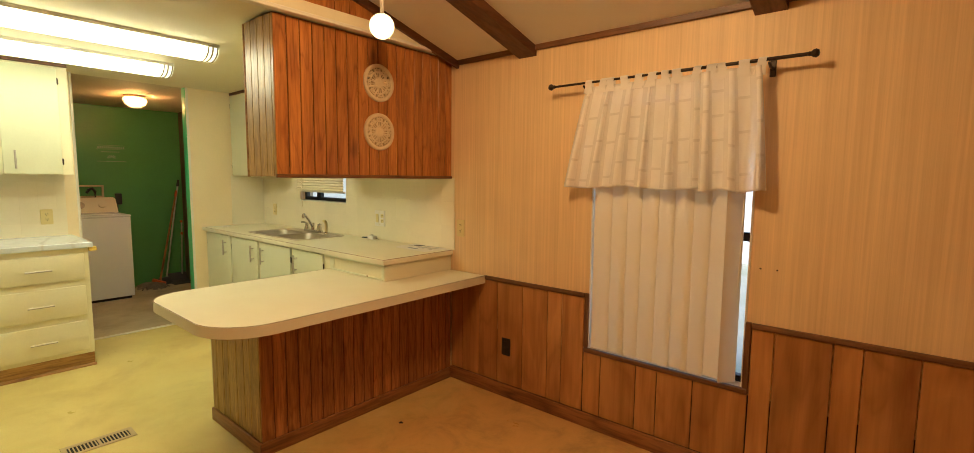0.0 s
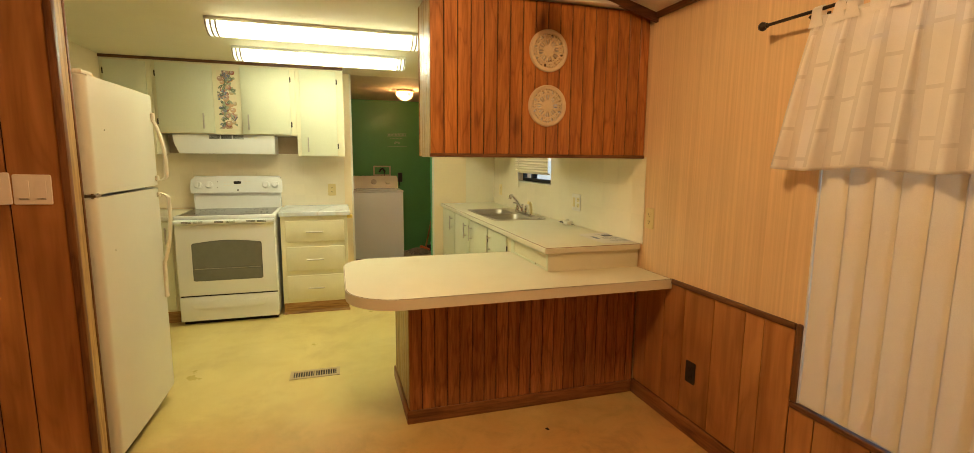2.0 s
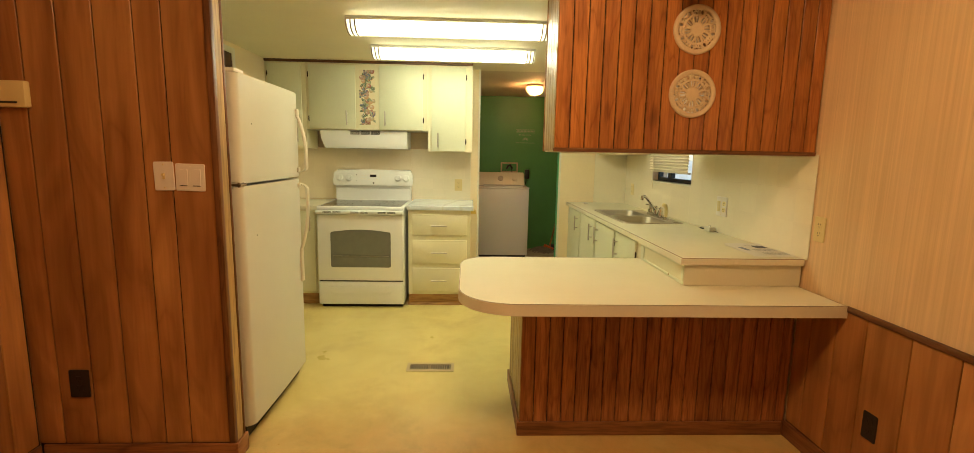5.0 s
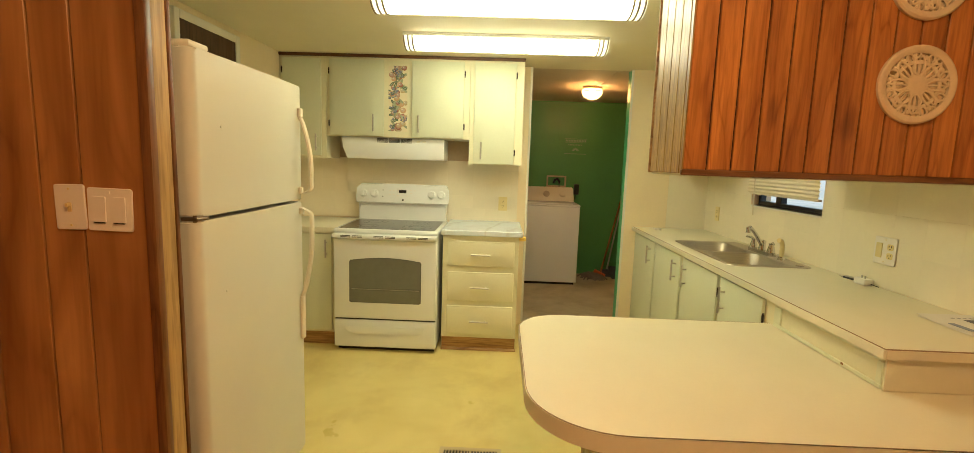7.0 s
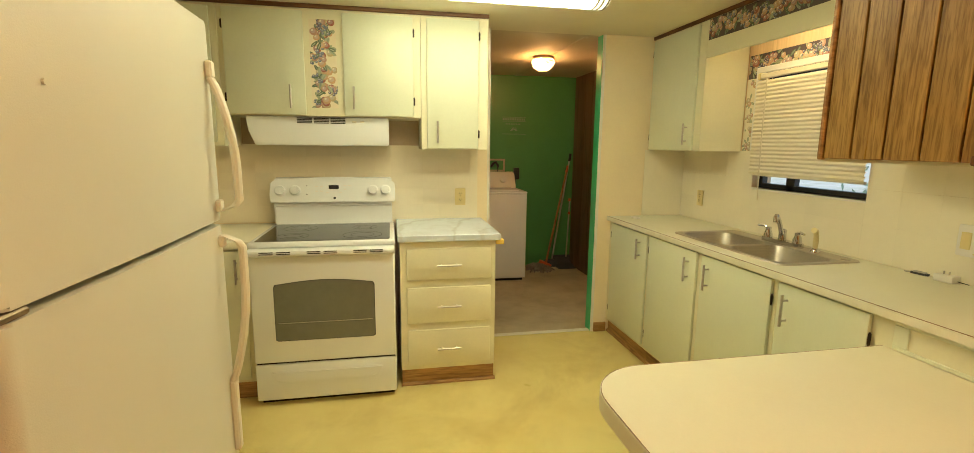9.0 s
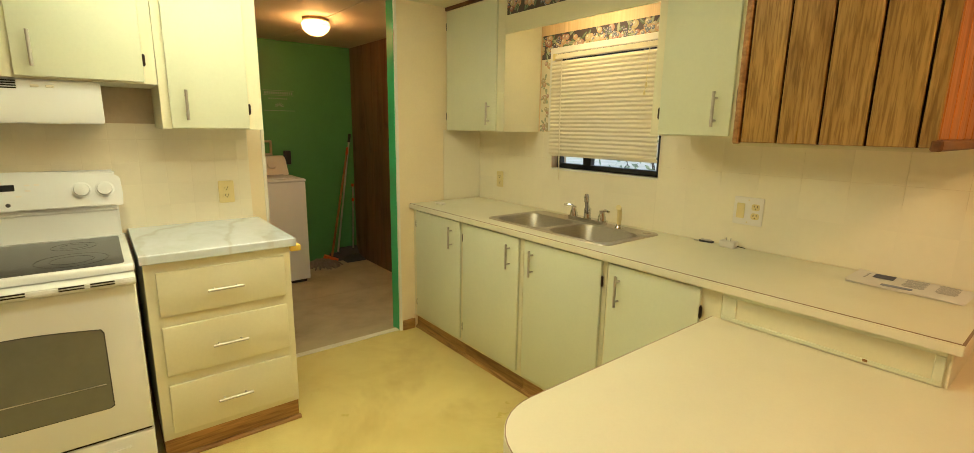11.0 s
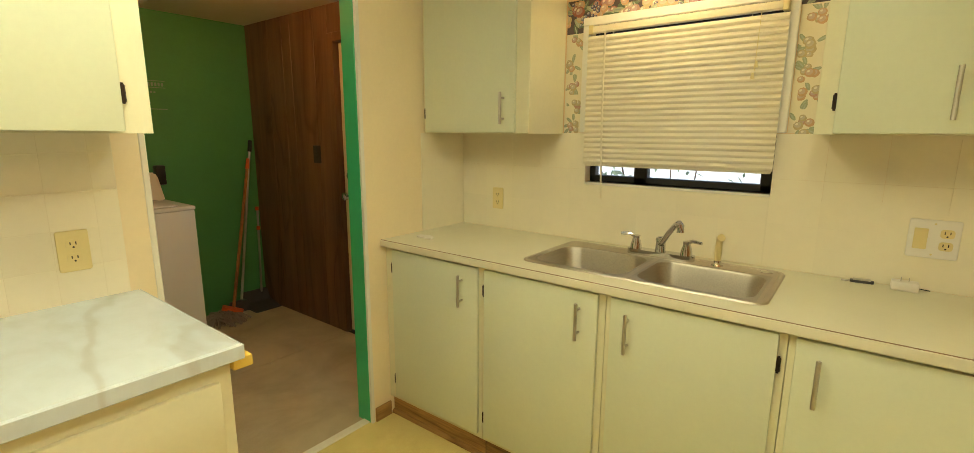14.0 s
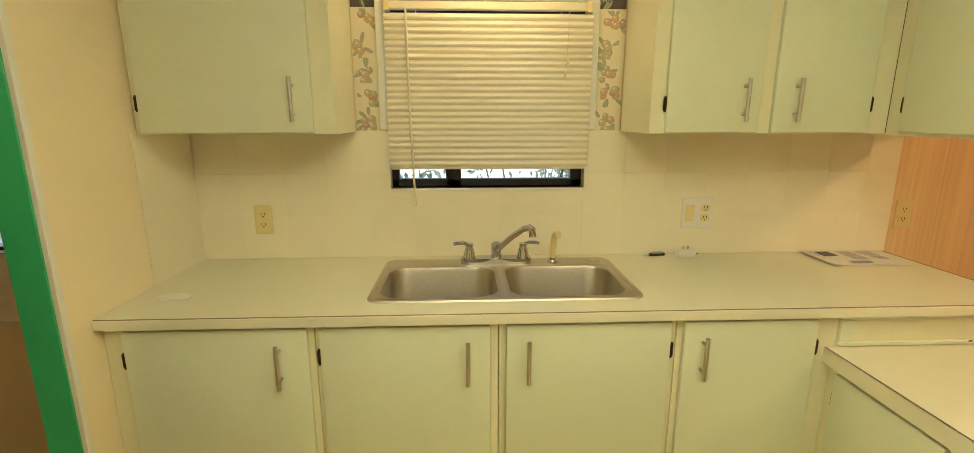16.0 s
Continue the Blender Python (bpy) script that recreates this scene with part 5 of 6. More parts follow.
for y0, y1, gy in ((1.50, 1.845, 1.555), (1.135, 1.47, 1.42)):
    d = part("door", boxed(-2.869, -2.853, y0, y1, 0.125, 0.708, 0.004, 2), M_CAB, pe)
    pull(d, (-2.869, gy, 0.52), (-2.869, gy, 0.65), (-0.028, 0, 0))
    hinge(d, -2.858, (y1 + 0.004) if gy < y0 + 0.1 else (y0 - 0.004), 0.62, "x")
bt = thing("bar_top", (-2.40, 1.6, 0.726), "cream laminate bar top with a rounded end", "counter")
bm = bmesh.new()
w, h = 0.95, 2.445 + 0.012 - 0.805
prism(bm, rounded(w - 0.004, h - 0.004, [0.001, 0.001, 0.19, 0.25], 10), Matrix.Translation((-2.40, 0.805 + h / 2, 0.726)), 0.046)
part("top", bm, M_LAM, bt)
bm = bmesh.new()
o1 = rounded(w, h, [0.001, 0.001, 0.192, 0.252], 10)
o2 = rounded(w - 0.004, h - 0.004, [0.001, 0.001, 0.19, 0.25], 10)
m = Matrix.Translation((-2.40, 0.805 + h / 2, 0))
vs = [[bm.verts.new(m @ Vector((x, y, z))) for x, y in o] for o, z in ((o2, 0.7210), (o1, 0.7210), (o1, 0.7695), (o2, 0.7695))]
for u, q in zip(vs, vs[1:] + vs[:1]):
    for k in range(len(u)):
        bm.faces.new((u[k], u[(k + 1) % len(u)], q[(k + 1) % len(u)], q[k]))
part("edge_band", bm, M_LAMEDGE, bt)
bm = bmesh.new()
o3 = rounded(w - 0.008, h - 0.008, [0.001, 0.001, 0.188, 0.248], 10)
vs = [[bm.verts.new(m @ Vector((x, y, z))) for x, y in o] for o, z in ((o2, 0.7697), (o2, 0.7724), (o3, 0.7724), (o3, 0.7697))]
for u, q in zip(vs, vs[1:] + vs[:1]):
    for k in range(len(u)):
        bm.faces.new((u[k], u[(k + 1) % len(u)], q[(k + 1) % len(u)], q[k]))
part("seam", bm, M_SEAM, bt, "thin brown laminate seam")

# ---- hanging cabinet over the bar ----
HX0, HX1, HY = -2.560, -2.243, 1.231
hg = thing("hanging_cabinet", (-2.40, 1.85, 1.40), "hanging cabinet over the bar clad in amber pine boards", "cabinet")
part("core", boxed(HX0 + 0.006, HX1 - 0.011, HY + 0.011, NORTH - 0.004, 1.405, KCEIL - 0.018), M_GROOVE, hg)
boards(hg, "+x", spaced(HY + 0.003, NORTH - 0.004, (0.0690,)), 1.418, KCEIL - 0.018, HX1 - 0.011, M_WOODH, 0.009, 0.005)
boards(hg, "-y", [HX0 + 0.014, -2.479, -2.409, -2.339, -2.271, HX1 - 0.002], 1.405, KCEIL - 0.018, HY + 0.011, M_WOODS, 0.009, 0.004)
part("corner_strip", boxed(HX0, HX0 + 0.012, HY - 0.002, HY + 0.02, 1.402, KCEIL - 0.018, 0.003), M_TOEKICK, hg)
part("bottom_trim", boxed(HX1 - 0.012, HX1 + 0.004, HY, NORTH - 0.004, 1.400, 1.418, 0.003), M_TRIMY, hg)
part("bottom_panel", boxed(HX0 + 0.001, HX1 - 0.013, HY + 0.012, NORTH - 0.008, 1.398, 1.405), M_CABIN, hg)
part("kitchen_side", boxed(HX0 - 0.001, HX0 + 0.006, HY + 0.021, UY - 0.0005, 1.405, 2.185), M_CABIN, hg, "cream painted kitchen side")
for y0, y1, gy, hy in ((HY + 0.04, 1.68, 1.64, HY + 0.036), (1.70, 2.10, 1.74, 2.104)):
    d = part("door", boxed(HX0 - 0.018, HX0 - 0.002, y0, y1, 1.41, 2.17, 0.004, 2), M_CAB, hg)
    pull(d, (HX0 - 0.018, gy, 1.445), (HX0 - 0.018, gy, 1.57), (-0.028, 0, 0))
    for hz in (1.495, 2.08):
        hinge(d, HX0 - 0.012, hy, hz, "x")


def medallion(z, rot):
    md = thing("wall_medallion", (HX1, 1.856, z - 0.106), "round carved openwork medallion in cream wood on the hanging cabinet", "wall decoration", "pair of medallions")
    m = at(FACE_X, HX1 - 0.002, 1.856, z) @ pose(0, 0, 0, 0, 0, rot)
    bm = bmesh.new()
    lathe(bm, [(0.086, 0.0), (0.107, 0.0), (0.107, 0.009), (0.102, 0.013), (0.092, 0.013), (0.086, 0.009), (0.086, 0.0)], m, 48)
    part("ring", bm, M_CARVED, md)
    bm = bmesh.new()
    for k in range(8):
        a = k * math.tau / 8
        ca, sa = math.cos(a), math.sin(a)

        def loop(cx, cy, rx, ry, r, turn=0.0):
            pts = []
            for i in range(17):
                t = i * math.tau / 16
                x, yy = cx + rx * math.cos(t) * math.cos(turn) - ry * math.sin(t) * math.sin(turn), cy + rx * math.cos(t) * math.sin(turn) + ry * math.sin(t) * math.cos(turn)
                pts.append(m @ Vector((x * ca - yy * sa, x * sa + yy * ca, 0.006)))
            tube(bm, pts, r, 6)
        loop(0.052, 0.0, 0.027, 0.014, 0.0035)
        loop(0.070, 0.027, 0.013, 0.009, 0.003, 0.6)
        tube(bm, [m @ Vector((x * ca - yy * sa, x * sa + yy * ca, 0.006)) for x, yy in ((0.028, 0.010), (0.045, 0.018), (0.06, 0.013), (0.078, 0.018), (0.089, 0.012))], 0.0034, 6)
        tube(bm, [m @ Vector((x * ca - yy * sa, x * sa + yy * ca, 0.005)) for x, yy in ((0.03, 0.0), (0.056, 0.0), (0.088, 0.0))], 0.0028, 6)
    lathe(bm, [(0.0, 0.008), (0.020, 0.009), (0.030, 0.007), (0.031, 0.0)], m, 24)
    lathe(bm, [(0.057, 0.0), (0.057, 0.006), (0.062, 0.0075), (0.067, 0.006), (0.067, 0.0)], m, 32)
    for k in range(16):
        a = (k + 0.5) * math.tau / 16
        lathe(bm, [(0.0, 0.0085), (0.006, 0.007), (0.0085, 0.0)], m @ Matrix.Translation((0.075 * math.cos(a), 0.075 * math.sin(a), 0)), 10)
    part("fretwork", bm, M_CARVED, md)
    bm = bmesh.new()
    lathe(bm, [(0.0, 0.003), (0.088, 0.003), (0.088, 0.0015)], m, 32)
    part("mirror", bm, M_MIRROR, md, "small round mirror behind the carving")


medallion(1.949, 10)
medallion(1.670, 0)

# ---- ceiling lights ----
def wrap_light(x):
    wl = thing("ceiling_light", (x, 0.715, KCEIL), "long fluorescent wrap ceiling light with bronze end bands, lit", "ceiling light", "kitchen ceiling lights")
    part("base_pan", boxed(x - 0.110, x + 0.110, 0.07, 1.36, KCEIL - 0.022, KCEIL - 0.0005, 0.003), M_WHITE, wl)
    arc = [(0.105 * math.cos(t), -0.022 - 0.068 * math.sin(t)) for t in [math.pi * i / 14 for i in range(15)]]
    prof = Matrix(((1, 0, 0, x), (0, 0, 1, 0), (0, 1, 0, KCEIL), (0, 0, 0, 1)))
    bm = bmesh.new()
    prism(bm, arc, prof @ Matrix.Translation((0, 0, 0.138)), 1.156)
    part("diffuser", bm, M_FLUOR, wl, "glowing white diffuser")
    for y0 in (0.073, 1.292):
        bm = bmesh.new()
        prism(bm, [(a * 1.01, b * 1.01) for a, b in arc], prof @ Matrix.Translation((0, 0, y0)), 0.065)
        ec = part("end_cap", bm, M_FLUOREND, wl, "glowing end of the diffuser")
        for d in (0.0, 0.026, 0.053):
            bm = bmesh.new()
            prism(bm, [(a * 1.035, -0.022 + (b + 0.022) * 1.05) for a, b in arc], prof @ Matrix.Translation((0, 0, y0 + d)), 0.008)
            part("band", bm, M_HINGE, ec, "thin bronze band")


wrap_light(-3.28)
wrap_light(-4.08)

BX, BY, BZ = -1.93, 1.64, 2.157
pb = thing("spot_lamp", (BX, BY, vault(BY)), "lit reflector bulb in a white swivel socket under the sloped ceiling", "lamp")
aim = look((BX, BY, BZ), (BX + 1.0, BY - 0.80, BZ - 0.50)) @ pose(0, 0, 0, 180, 0, 0)
bm = bmesh.new()
lathe(bm, [(0.0, 0.004), (0.03, 0.003), (0.053, -0.001), (0.055, -0.004)], aim, 28)
part("bulb_face", bm, M_BULB, pb, "glowing face of the reflector bulb")
bm = bmesh.new()
lathe(bm, [(0.055, -0.004), (0.060, -0.003), (0.063, -0.009), (0.062, -0.020), (0.058, -0.026)], aim, 28)
part("bulb_rim", bm, M_BULBRIM, pb, "warm rim of the bulb")
bm = bmesh.new()
lathe(bm, [(0.059, -0.024), (0.052, -0.05), (0.034, -0.085), (0.030, -0.14), (0.022, -0.15), (0.0, -0.15)], aim, 24)
part("socket", bm, M_WHITE, pb)
back = aim @ Vector((0, 0, -0.12))
bm = bmesh.new()
rod(bm, back, (back.x, back.y, vault(back.y) + 0.01), 0.011, seg=12)
lathe(bm, [(0.0, -0.02), (0.05, -0.015), (0.055, 0.03)], Matrix.Translation((back.x, back.y, vault(back.y))))
part("stem", bm, M_WHITE, pb)

# ceiling lamp over the dining table's place
LX, LY = -0.92, 0.92
LZ = vault(LY) - 0.03
cl = thing("dining_ceiling_lamp", (LX, LY, LZ), "round lit ceiling lamp on the sloped dining ceiling", "lamp")
bm = bmesh.new()
lathe(bm, [(0.0, -0.15), (0.08, -0.14), (0.135, -0.10), (0.155, -0.05), (0.14, -0.02)], Matrix.Translation((LX, LY, LZ)))
part("globe", bm, glow("lit_dining_globe", *DGLOBE), cl)
bm = bmesh.new()
lathe(bm, [(0.0, -0.02), (0.145, -0.02), (0.145, 0.06)], Matrix.Translation((LX, LY, LZ)))
part("canopy", bm, M_WHITE, cl)

# ---- dining window dressing ----
vr = thing("curtain_rod", (-0.79, 2.385, 1.905), "dark bronze curtain rod with ball finials on brackets", "curtain rod")
bm = bmesh.new()
rod(bm, (-1.375, 2.385, 1.91), (-0.205, 2.385, 1.91), 0.0062, seg=12)
rod(bm, (-0.78, 2.385, 1.91), (-0.205, 2.385, 1.91), 0.0078, seg=12)
part("pole", bm, M_BRONZE, vr)
for x, s in ((-1.375, -1), (-0.205, 1)):
    bm = bmesh.new()
    lathe(bm, [(0.007, 0.0), (0.010, 0.005), (0.008, 0.010), (0.015, 0.018), (0.0175, 0.027), (0.013, 0.037), (0.0, 0.041)], Matrix.Translation((x, 2.385, 1.91)) @ pose(0, 0, 0, 0, 90 * s, 0), 16)
    part("finial", bm, M_BRONZE, vr)
for x in (-1.20, -0.338):
    bm = bmesh.new()
    tube(bm, [(x, 2.385, 1.895), (x, 2.41, 1.885), (x, 2.465, 1.885)], 0.006, 8)
    box(bm, x - 0.012, x + 0.012, 2.462, 2.4695, 1.85, 1.92, 0.003)
    part("bracket", bm, M_BRONZE, vr)


va = thing("valance_curtain", (-0.82, 2.385, 1.37), "sheer white tab-top valance with woven opaque rectangles, hung in loose folds", "curtain")
STRIPE = 9                                              # cells across one woven column


def valance_panel(x0, x1, xb0, xb1, y, z0, z1, columns, seed):
    """Gathered sheer cloth from the rod down: columns of opaque rectangles, parted by clear strips, in soft folds that open downwards."""
    rg = random.Random(seed)
    nx, nz = columns * STRIPE, 44
    ph = [rg.uniform(-0.7, 0.7) for _ in range(columns + 1)]
    bm = bmesh.new()
    grid = []
    for j in range(nz + 1):
        t = j / nz
        row = []
        for i in range(nx + 1):
            u = i / nx
            c = u * columns
            k = min(columns - 1, int(c))
            p = ph[k] + (ph[k + 1] - ph[k]) * (c - k)
            fold = math.sin(math.pi * c + p + 0.8 * t)
            top, low = x0 + (x1 - x0) * u, xb0 + (xb1 - xb0) * u
            x = top + (low - top) * t ** 0.8 + 0.011 * math.sin(2 * math.pi * c * 0.5 + 1.1 + p) * (1 - 0.3 * t)
            yy = y - (0.006 + 0.017 * t) * fold - 0.010 * t * math.sin(5.1 * u + seed)
            row.append(bm.verts.new((x, yy, z1 + (z0 - z1) * t + 0.007 * math.sin(11 * u + seed) * t)))
        grid.append(row)
    for a, b in zip(grid, grid[1:]):
        for k in range(nx):
            bm.faces.new((a[k], a[k + 1], b[k + 1], b[k]))
    bm.faces.ensure_lookup_table()
    for col in range(columns):
        j = -rg.randint(0, 8)
        while j < nz:
            tall = rg.choice((9, 12, 15))
            for jj in range(max(0, j + 1), min(nz - 1, j + tall)):
                for ii in range(col * STRIPE + 2, (col + 1) * STRIPE - 1):
                    bm.faces[jj * nx + ii].material_index = 1
            j += tall
    for ii in range(nx):
        bm.faces[(nz - 1) * nx + ii].material_index = 1
    ob = part("sheer", bm, [M_SHEER, M_SHEERB], va)
    ob.modifiers.new("thick", "SOLIDIFY").thickness = 0.0006


valance_panel(-1.182, -0.60, -1.300, -0.565, 2.379, 1.366, 1.885, 11, 3)
valance_panel(-0.615, -0.355, -0.600, -0.312, 2.372, 1.362, 1.888, 5, 4)
for k in range(13):
    bm = bmesh.new()
    xc = -1.165 + k * 0.0662 + 0.008 * math.sin(k * 2.4)
    a0 = 0.021 + 0.006 * math.sin(k * 3.1)
    lean = 0.014 * math.sin(k * 1.7)
    pts = [(2.372, 1.850), (2.371, 1.88), (2.374, 1.913), (2.385, 1.922), (2.396, 1.913), (2.396, 1.88), (2.392, 1.850)]
    row = [[bm.verts.new((xc + s * a0 * (1.3 if zz < 1.87 else 0.9) + lean * (zz - 1.85) / 0.07, yy, zz)) for yy, zz in pts] for s in (-1, 1)]
    for i in range(len(pts) - 1):
        bm.faces.new((row[0][i], row[0][i + 1], row[1][i + 1], row[1][i]))
    part("tab", bm, M_SHEERB, va)

vb = thing("vertical_blind", (-0.79, 2.44, 0.50), "cream fabric vertical blind, closed, with its last vane turned open", "blind")
part("headrail", boxed(DW[0] + 0.01, DW[1] - 0.01, 2.430, 2.472, 1.752, 1.784, 0.004), M_WHITE, vb)
nv = 9
for k in range(nv):
    last = k == nv - 1
    x = -0.447 if last else -1.093 + k * 0.0825 + 0.003 * math.sin(k * 2.6)
    turn = radians(-48) if last else radians(4 + 2.0 * math.sin(k * 2.1))
    bm = bmesh.new()
    n = 6
    row0, row1 = [], []
    for i in range(n + 1):
        s = (i / n - 0.5) * (0.089 if last else 0.104)
        bow = 0.0022 * (1 - (2 * i / n - 1) ** 2)
        px, py = x + s * math.cos(turn) + bow * math.sin(turn), 2.446 - s * math.sin(turn) - bow * math.cos(turn)
        drift = 0.012 * math.sin(k * 1.7)
        row0.append(bm.verts.new((px + drift * 0.4, py, 0.478 + 0.004 * math.sin(k * 3.0))))
        row1.append(bm.verts.new((px, py, 1.752)))
    for i in range(n):
        bm.faces.new((row0[i], row0[i + 1], row1[i + 1], row1[i]))
    v = part("vane", bm, M_VANE, vb, smooth=False)
    v.modifiers.new("thick", "SOLIDIFY").thickness = 0.001
bm = bmesh.new()
rod(bm, (-0.405, 2.425, 1.752), (-0.412, 2.424, 0.93), 0.0035, seg=8)
part("wand", bm, M_VANE, vb, "slim tilt wand")

# ---- mini blind over the sink window ----
mb = thing("mini_blind", (-3.88, 2.445, 1.27), "cream horizontal mini blind lowered almost to the sill", "blind")
part("headrail", boxed(KW[0] + 0.012, KW[1] - 0.012, 2.438, 2.468, KW[3] - 0.034, KW[3] - 0.006, 0.003), M_BLIND, mb)
part("bottom_rail", boxed(KW[0] + 0.006, KW[1] - 0.005, 2.440, 2.462, 1.262, 1.276, 0.004, 2), M_BLIND, mb)
for bxx in (KW[0] + 0.004, KW[1] - 0.022):
    part("bracket", boxed(bxx, bxx + 0.02, 2.434, 2.468, KW[3] - 0.040, KW[3] - 0.002, 0.002), M_IVORY, mb)
zz = 1.284
kk = 0
while zz < KW[3] - 0.04:
    bm = bmesh.new()
    x0, x1 = KW[0] + 0.004, KW[1] + 0.003
    prof = [(2.4372, zz - 0.0116), (2.4330, zz - 0.0070), (2.4318, zz - 0.0005), (2.4355, zz + 0.0070), (2.4450, zz + 0.0138)]
    r0 = [bm.verts.new((x0, a, b + 0.0004 * math.sin(kk * 1.9))) for a, b in prof]
    r1 = [bm.verts.new((x1, a, b + 0.0004 * math.sin(kk * 2.7))) for a, b in prof]
    for i in range(4):
        bm.faces.new((r0[i], r0[i + 1], r1[i + 1], r1[i]))
    part("slat", bm, M_BLIND, mb)
    zz += 0.0228
    kk += 1
for x in (-4.14, -3.615):
    bm = bmesh.new()
    rod(bm, (x, 2.4385, 1.27), (x, 2.4385, KW[3] - 0.03), 0.0012, seg=6)
    part("ladder_cord", bm, M_BLIND, mb)
bm = bmesh.new()
tube(bm, [(-4.175, 2.432, KW[3] - 0.03), (-4.172, 2.430, 1.5), (-4.160, 2.432, 1.12)], 0.004, 8)
part("wand", bm, M_BLIND, mb, "cream tilt wand")
bm = bmesh.new()
tube(bm, [(-3.585, 2.434, KW[3] - 0.03), (-3.59, 2.432, 1.63)], 0.0015, 6)
for z0 in (1.60, 1.64):
    lathe(bm, [(0.0, 0.0), (0.008, 0.002), (0.004, 0.024), (0.0, 0.026)], Matrix.Translation((-3.59 + (z0 - 1.62) * 0.2, 2.430, z0)), 10)
part("lift_cord", bm, M_IVORY, mb, "lift cord with two ivory tassels")


# ---- outlets and switches ----
def plate(name, m, w, h, material, label, category, kind, inner):
    p = thing(name, m.translation, label, category)
    bm = bmesh.new()
    prism(bm, rounded(w, h, 0.006, 3), m, 0.006)
    bmesh.ops.bevel(bm, geom=bm.edges[:], offset=0.0015, segments=1, affect="EDGES")
    part("cover_plate", bm, material, p)
    for u in ((-w / 4, w / 4) if kind == "gfci" else (0,)):
        if kind == "outlet" or (kind == "gfci" and u > 0):
            for v in (-0.02, 0.02):
                bm = bmesh.new()
                prism(bm, rounded(0.034, 0.028, 0.009, 4), m @ Matrix.Translation((u, v, 0.006)), 0.002)
                r = part("receptacle", bm, inner, p)
                bm = bmesh.new()
                for du in (-0.0065, 0.0065):
                    prism(bm, rounded(0.0025, 0.009, 0.0005, 2), m @ Matrix.Translation((u + du, v + 0.003, 0.008)), 0.0006)
                prism(bm, rounded(0.005, 0.005, 0.002, 3), m @ Matrix.Translation((u, v - 0.008, 0.008)), 0.0006)
                part("slots", bm, M_SLOT, r)
        elif kind == "gfci":
            bm = bmesh.new()
            prism(bm, rounded(0.034, 0.067, 0.003, 3), m @ Matrix.Translation((u, 0, 0.006)), 0.003)
            part("rocker", bm, inner, p)
        elif kind == "toggle":
            bm = bmesh.new()
            prism(bm, rounded(0.010, 0.024, 0.002, 2), m @ Matrix.Translation((0, 0, 0.006)), 0.002)
            prism(bm, rounded(0.007, 0.009, 0.002, 2), m @ Matrix.Translation((0, 0.006, 0.007)), 0.010)
            part("toggle", bm, inner, p)
        elif kind == "double":
            for u2 in (-0.026, 0.026):
                bm = bmesh.new()
                prism(bm, rounded(0.033, 0.067, 0.003, 3), m @ Matrix.Translation((u2, 0, 0.006)), 0.003)
                rk = part("rocker", bm, inner, p)
                bm = bmesh.new()
                prism(bm, rounded(0.030, 0.003, 0.001, 2), m @ Matrix.Translation((u2, -0.034, 0.006)), 0.0036)
                part("rocker_gap", bm, M_SLOT, rk)
    bm = bmesh.new()
    for v in ((0,) if kind == "outlet" else (-h * 0.40, h * 0.40)):
        lathe(bm, [(0.003, 0.0), (0.003, 0.001), (0.0, 0.0014)], m @ Matrix.Translation((0, v, 0.006)), 8)
    part("screw", bm, inner, p)
    return p


plate("wall_outlet", at(FACE_X, WEST + 0.0055, 0.742, 1.068), 0.075, 0.118, M_IVORY, "yellowed ivory double outlet beside the stove", "outlet", "outlet", M_IVORY)
plate("wall_outlet", at(FACE_Y, -4.754, NORTH - 0.0065, 1.068), 0.068, 0.112, M_IVORY, "yellowed ivory outlet on the sink backsplash", "outlet", "outlet", M_IVORY)
plate("gfci_outlet", at(FACE_Y, -3.033, NORTH - 0.0065, 1.080), 0.126, 0.124, M_PLATE, "white wall plate with ivory switch and outlet", "outlet", "gfci", M_IVORY)
plate("wall_outlet", at(FACE_Y, -2.160, NORTH, 1.066), 0.070, 0.116, M_IVORY, "ivory double outlet on the tan wall beside the counter", "outlet", "outlet", M_IVORY)
plate("wall_outlet", at(FACE_Y, -1.747, NORTH - 0.010, 0.332), 0.068, 0.112, M_BLACK, "dark brown-black outlet in the wainscot", "outlet", "outlet", M_BLACK)
plate("wall_outlet", at(FACE_X, PART_X, -0.826, 0.366), 0.084, 0.124, M_BLACK, "dark brown-black outlet low on the panelled partition", "outlet", "outlet", M_BLACK)
plate("light_switch", at(FACE_X, PART_X, -0.401, 1.268) @ pose(0, 0, 0, 0, 0, 1.0), 0.080, 0.118, M_PLATE, "white toggle switch plate on the panelled partition", "switch", "toggle", M_IVORY)
plate("double_switch", at(FACE_X, PART_X, -0.296, 1.264) @ pose(0, 0, 0, 0, 0, -1.0), 0.118, 0.112, M_PLATE, "white double rocker switch plate on the panelled partition", "switch", "double", M_PLATE)
plate("light_switch", at(FACE_Y, -6.272, LNORTH - 0.008, 1.255), 0.085, 0.122, M_BLACK, "dark switch plate on the laundry panelling", "switch", "toggle", M_BLACK)
tmst = thing("thermostat", (PART_X, -0.955, 1.53), "beige wall thermostat on the panelled partition", "thermostat")
part("case", boxed(PART_X, PART_X + 0.03, -1.02, -0.895, 1.53, 1.632, 0.005, 2), M_IVORY, tmst)
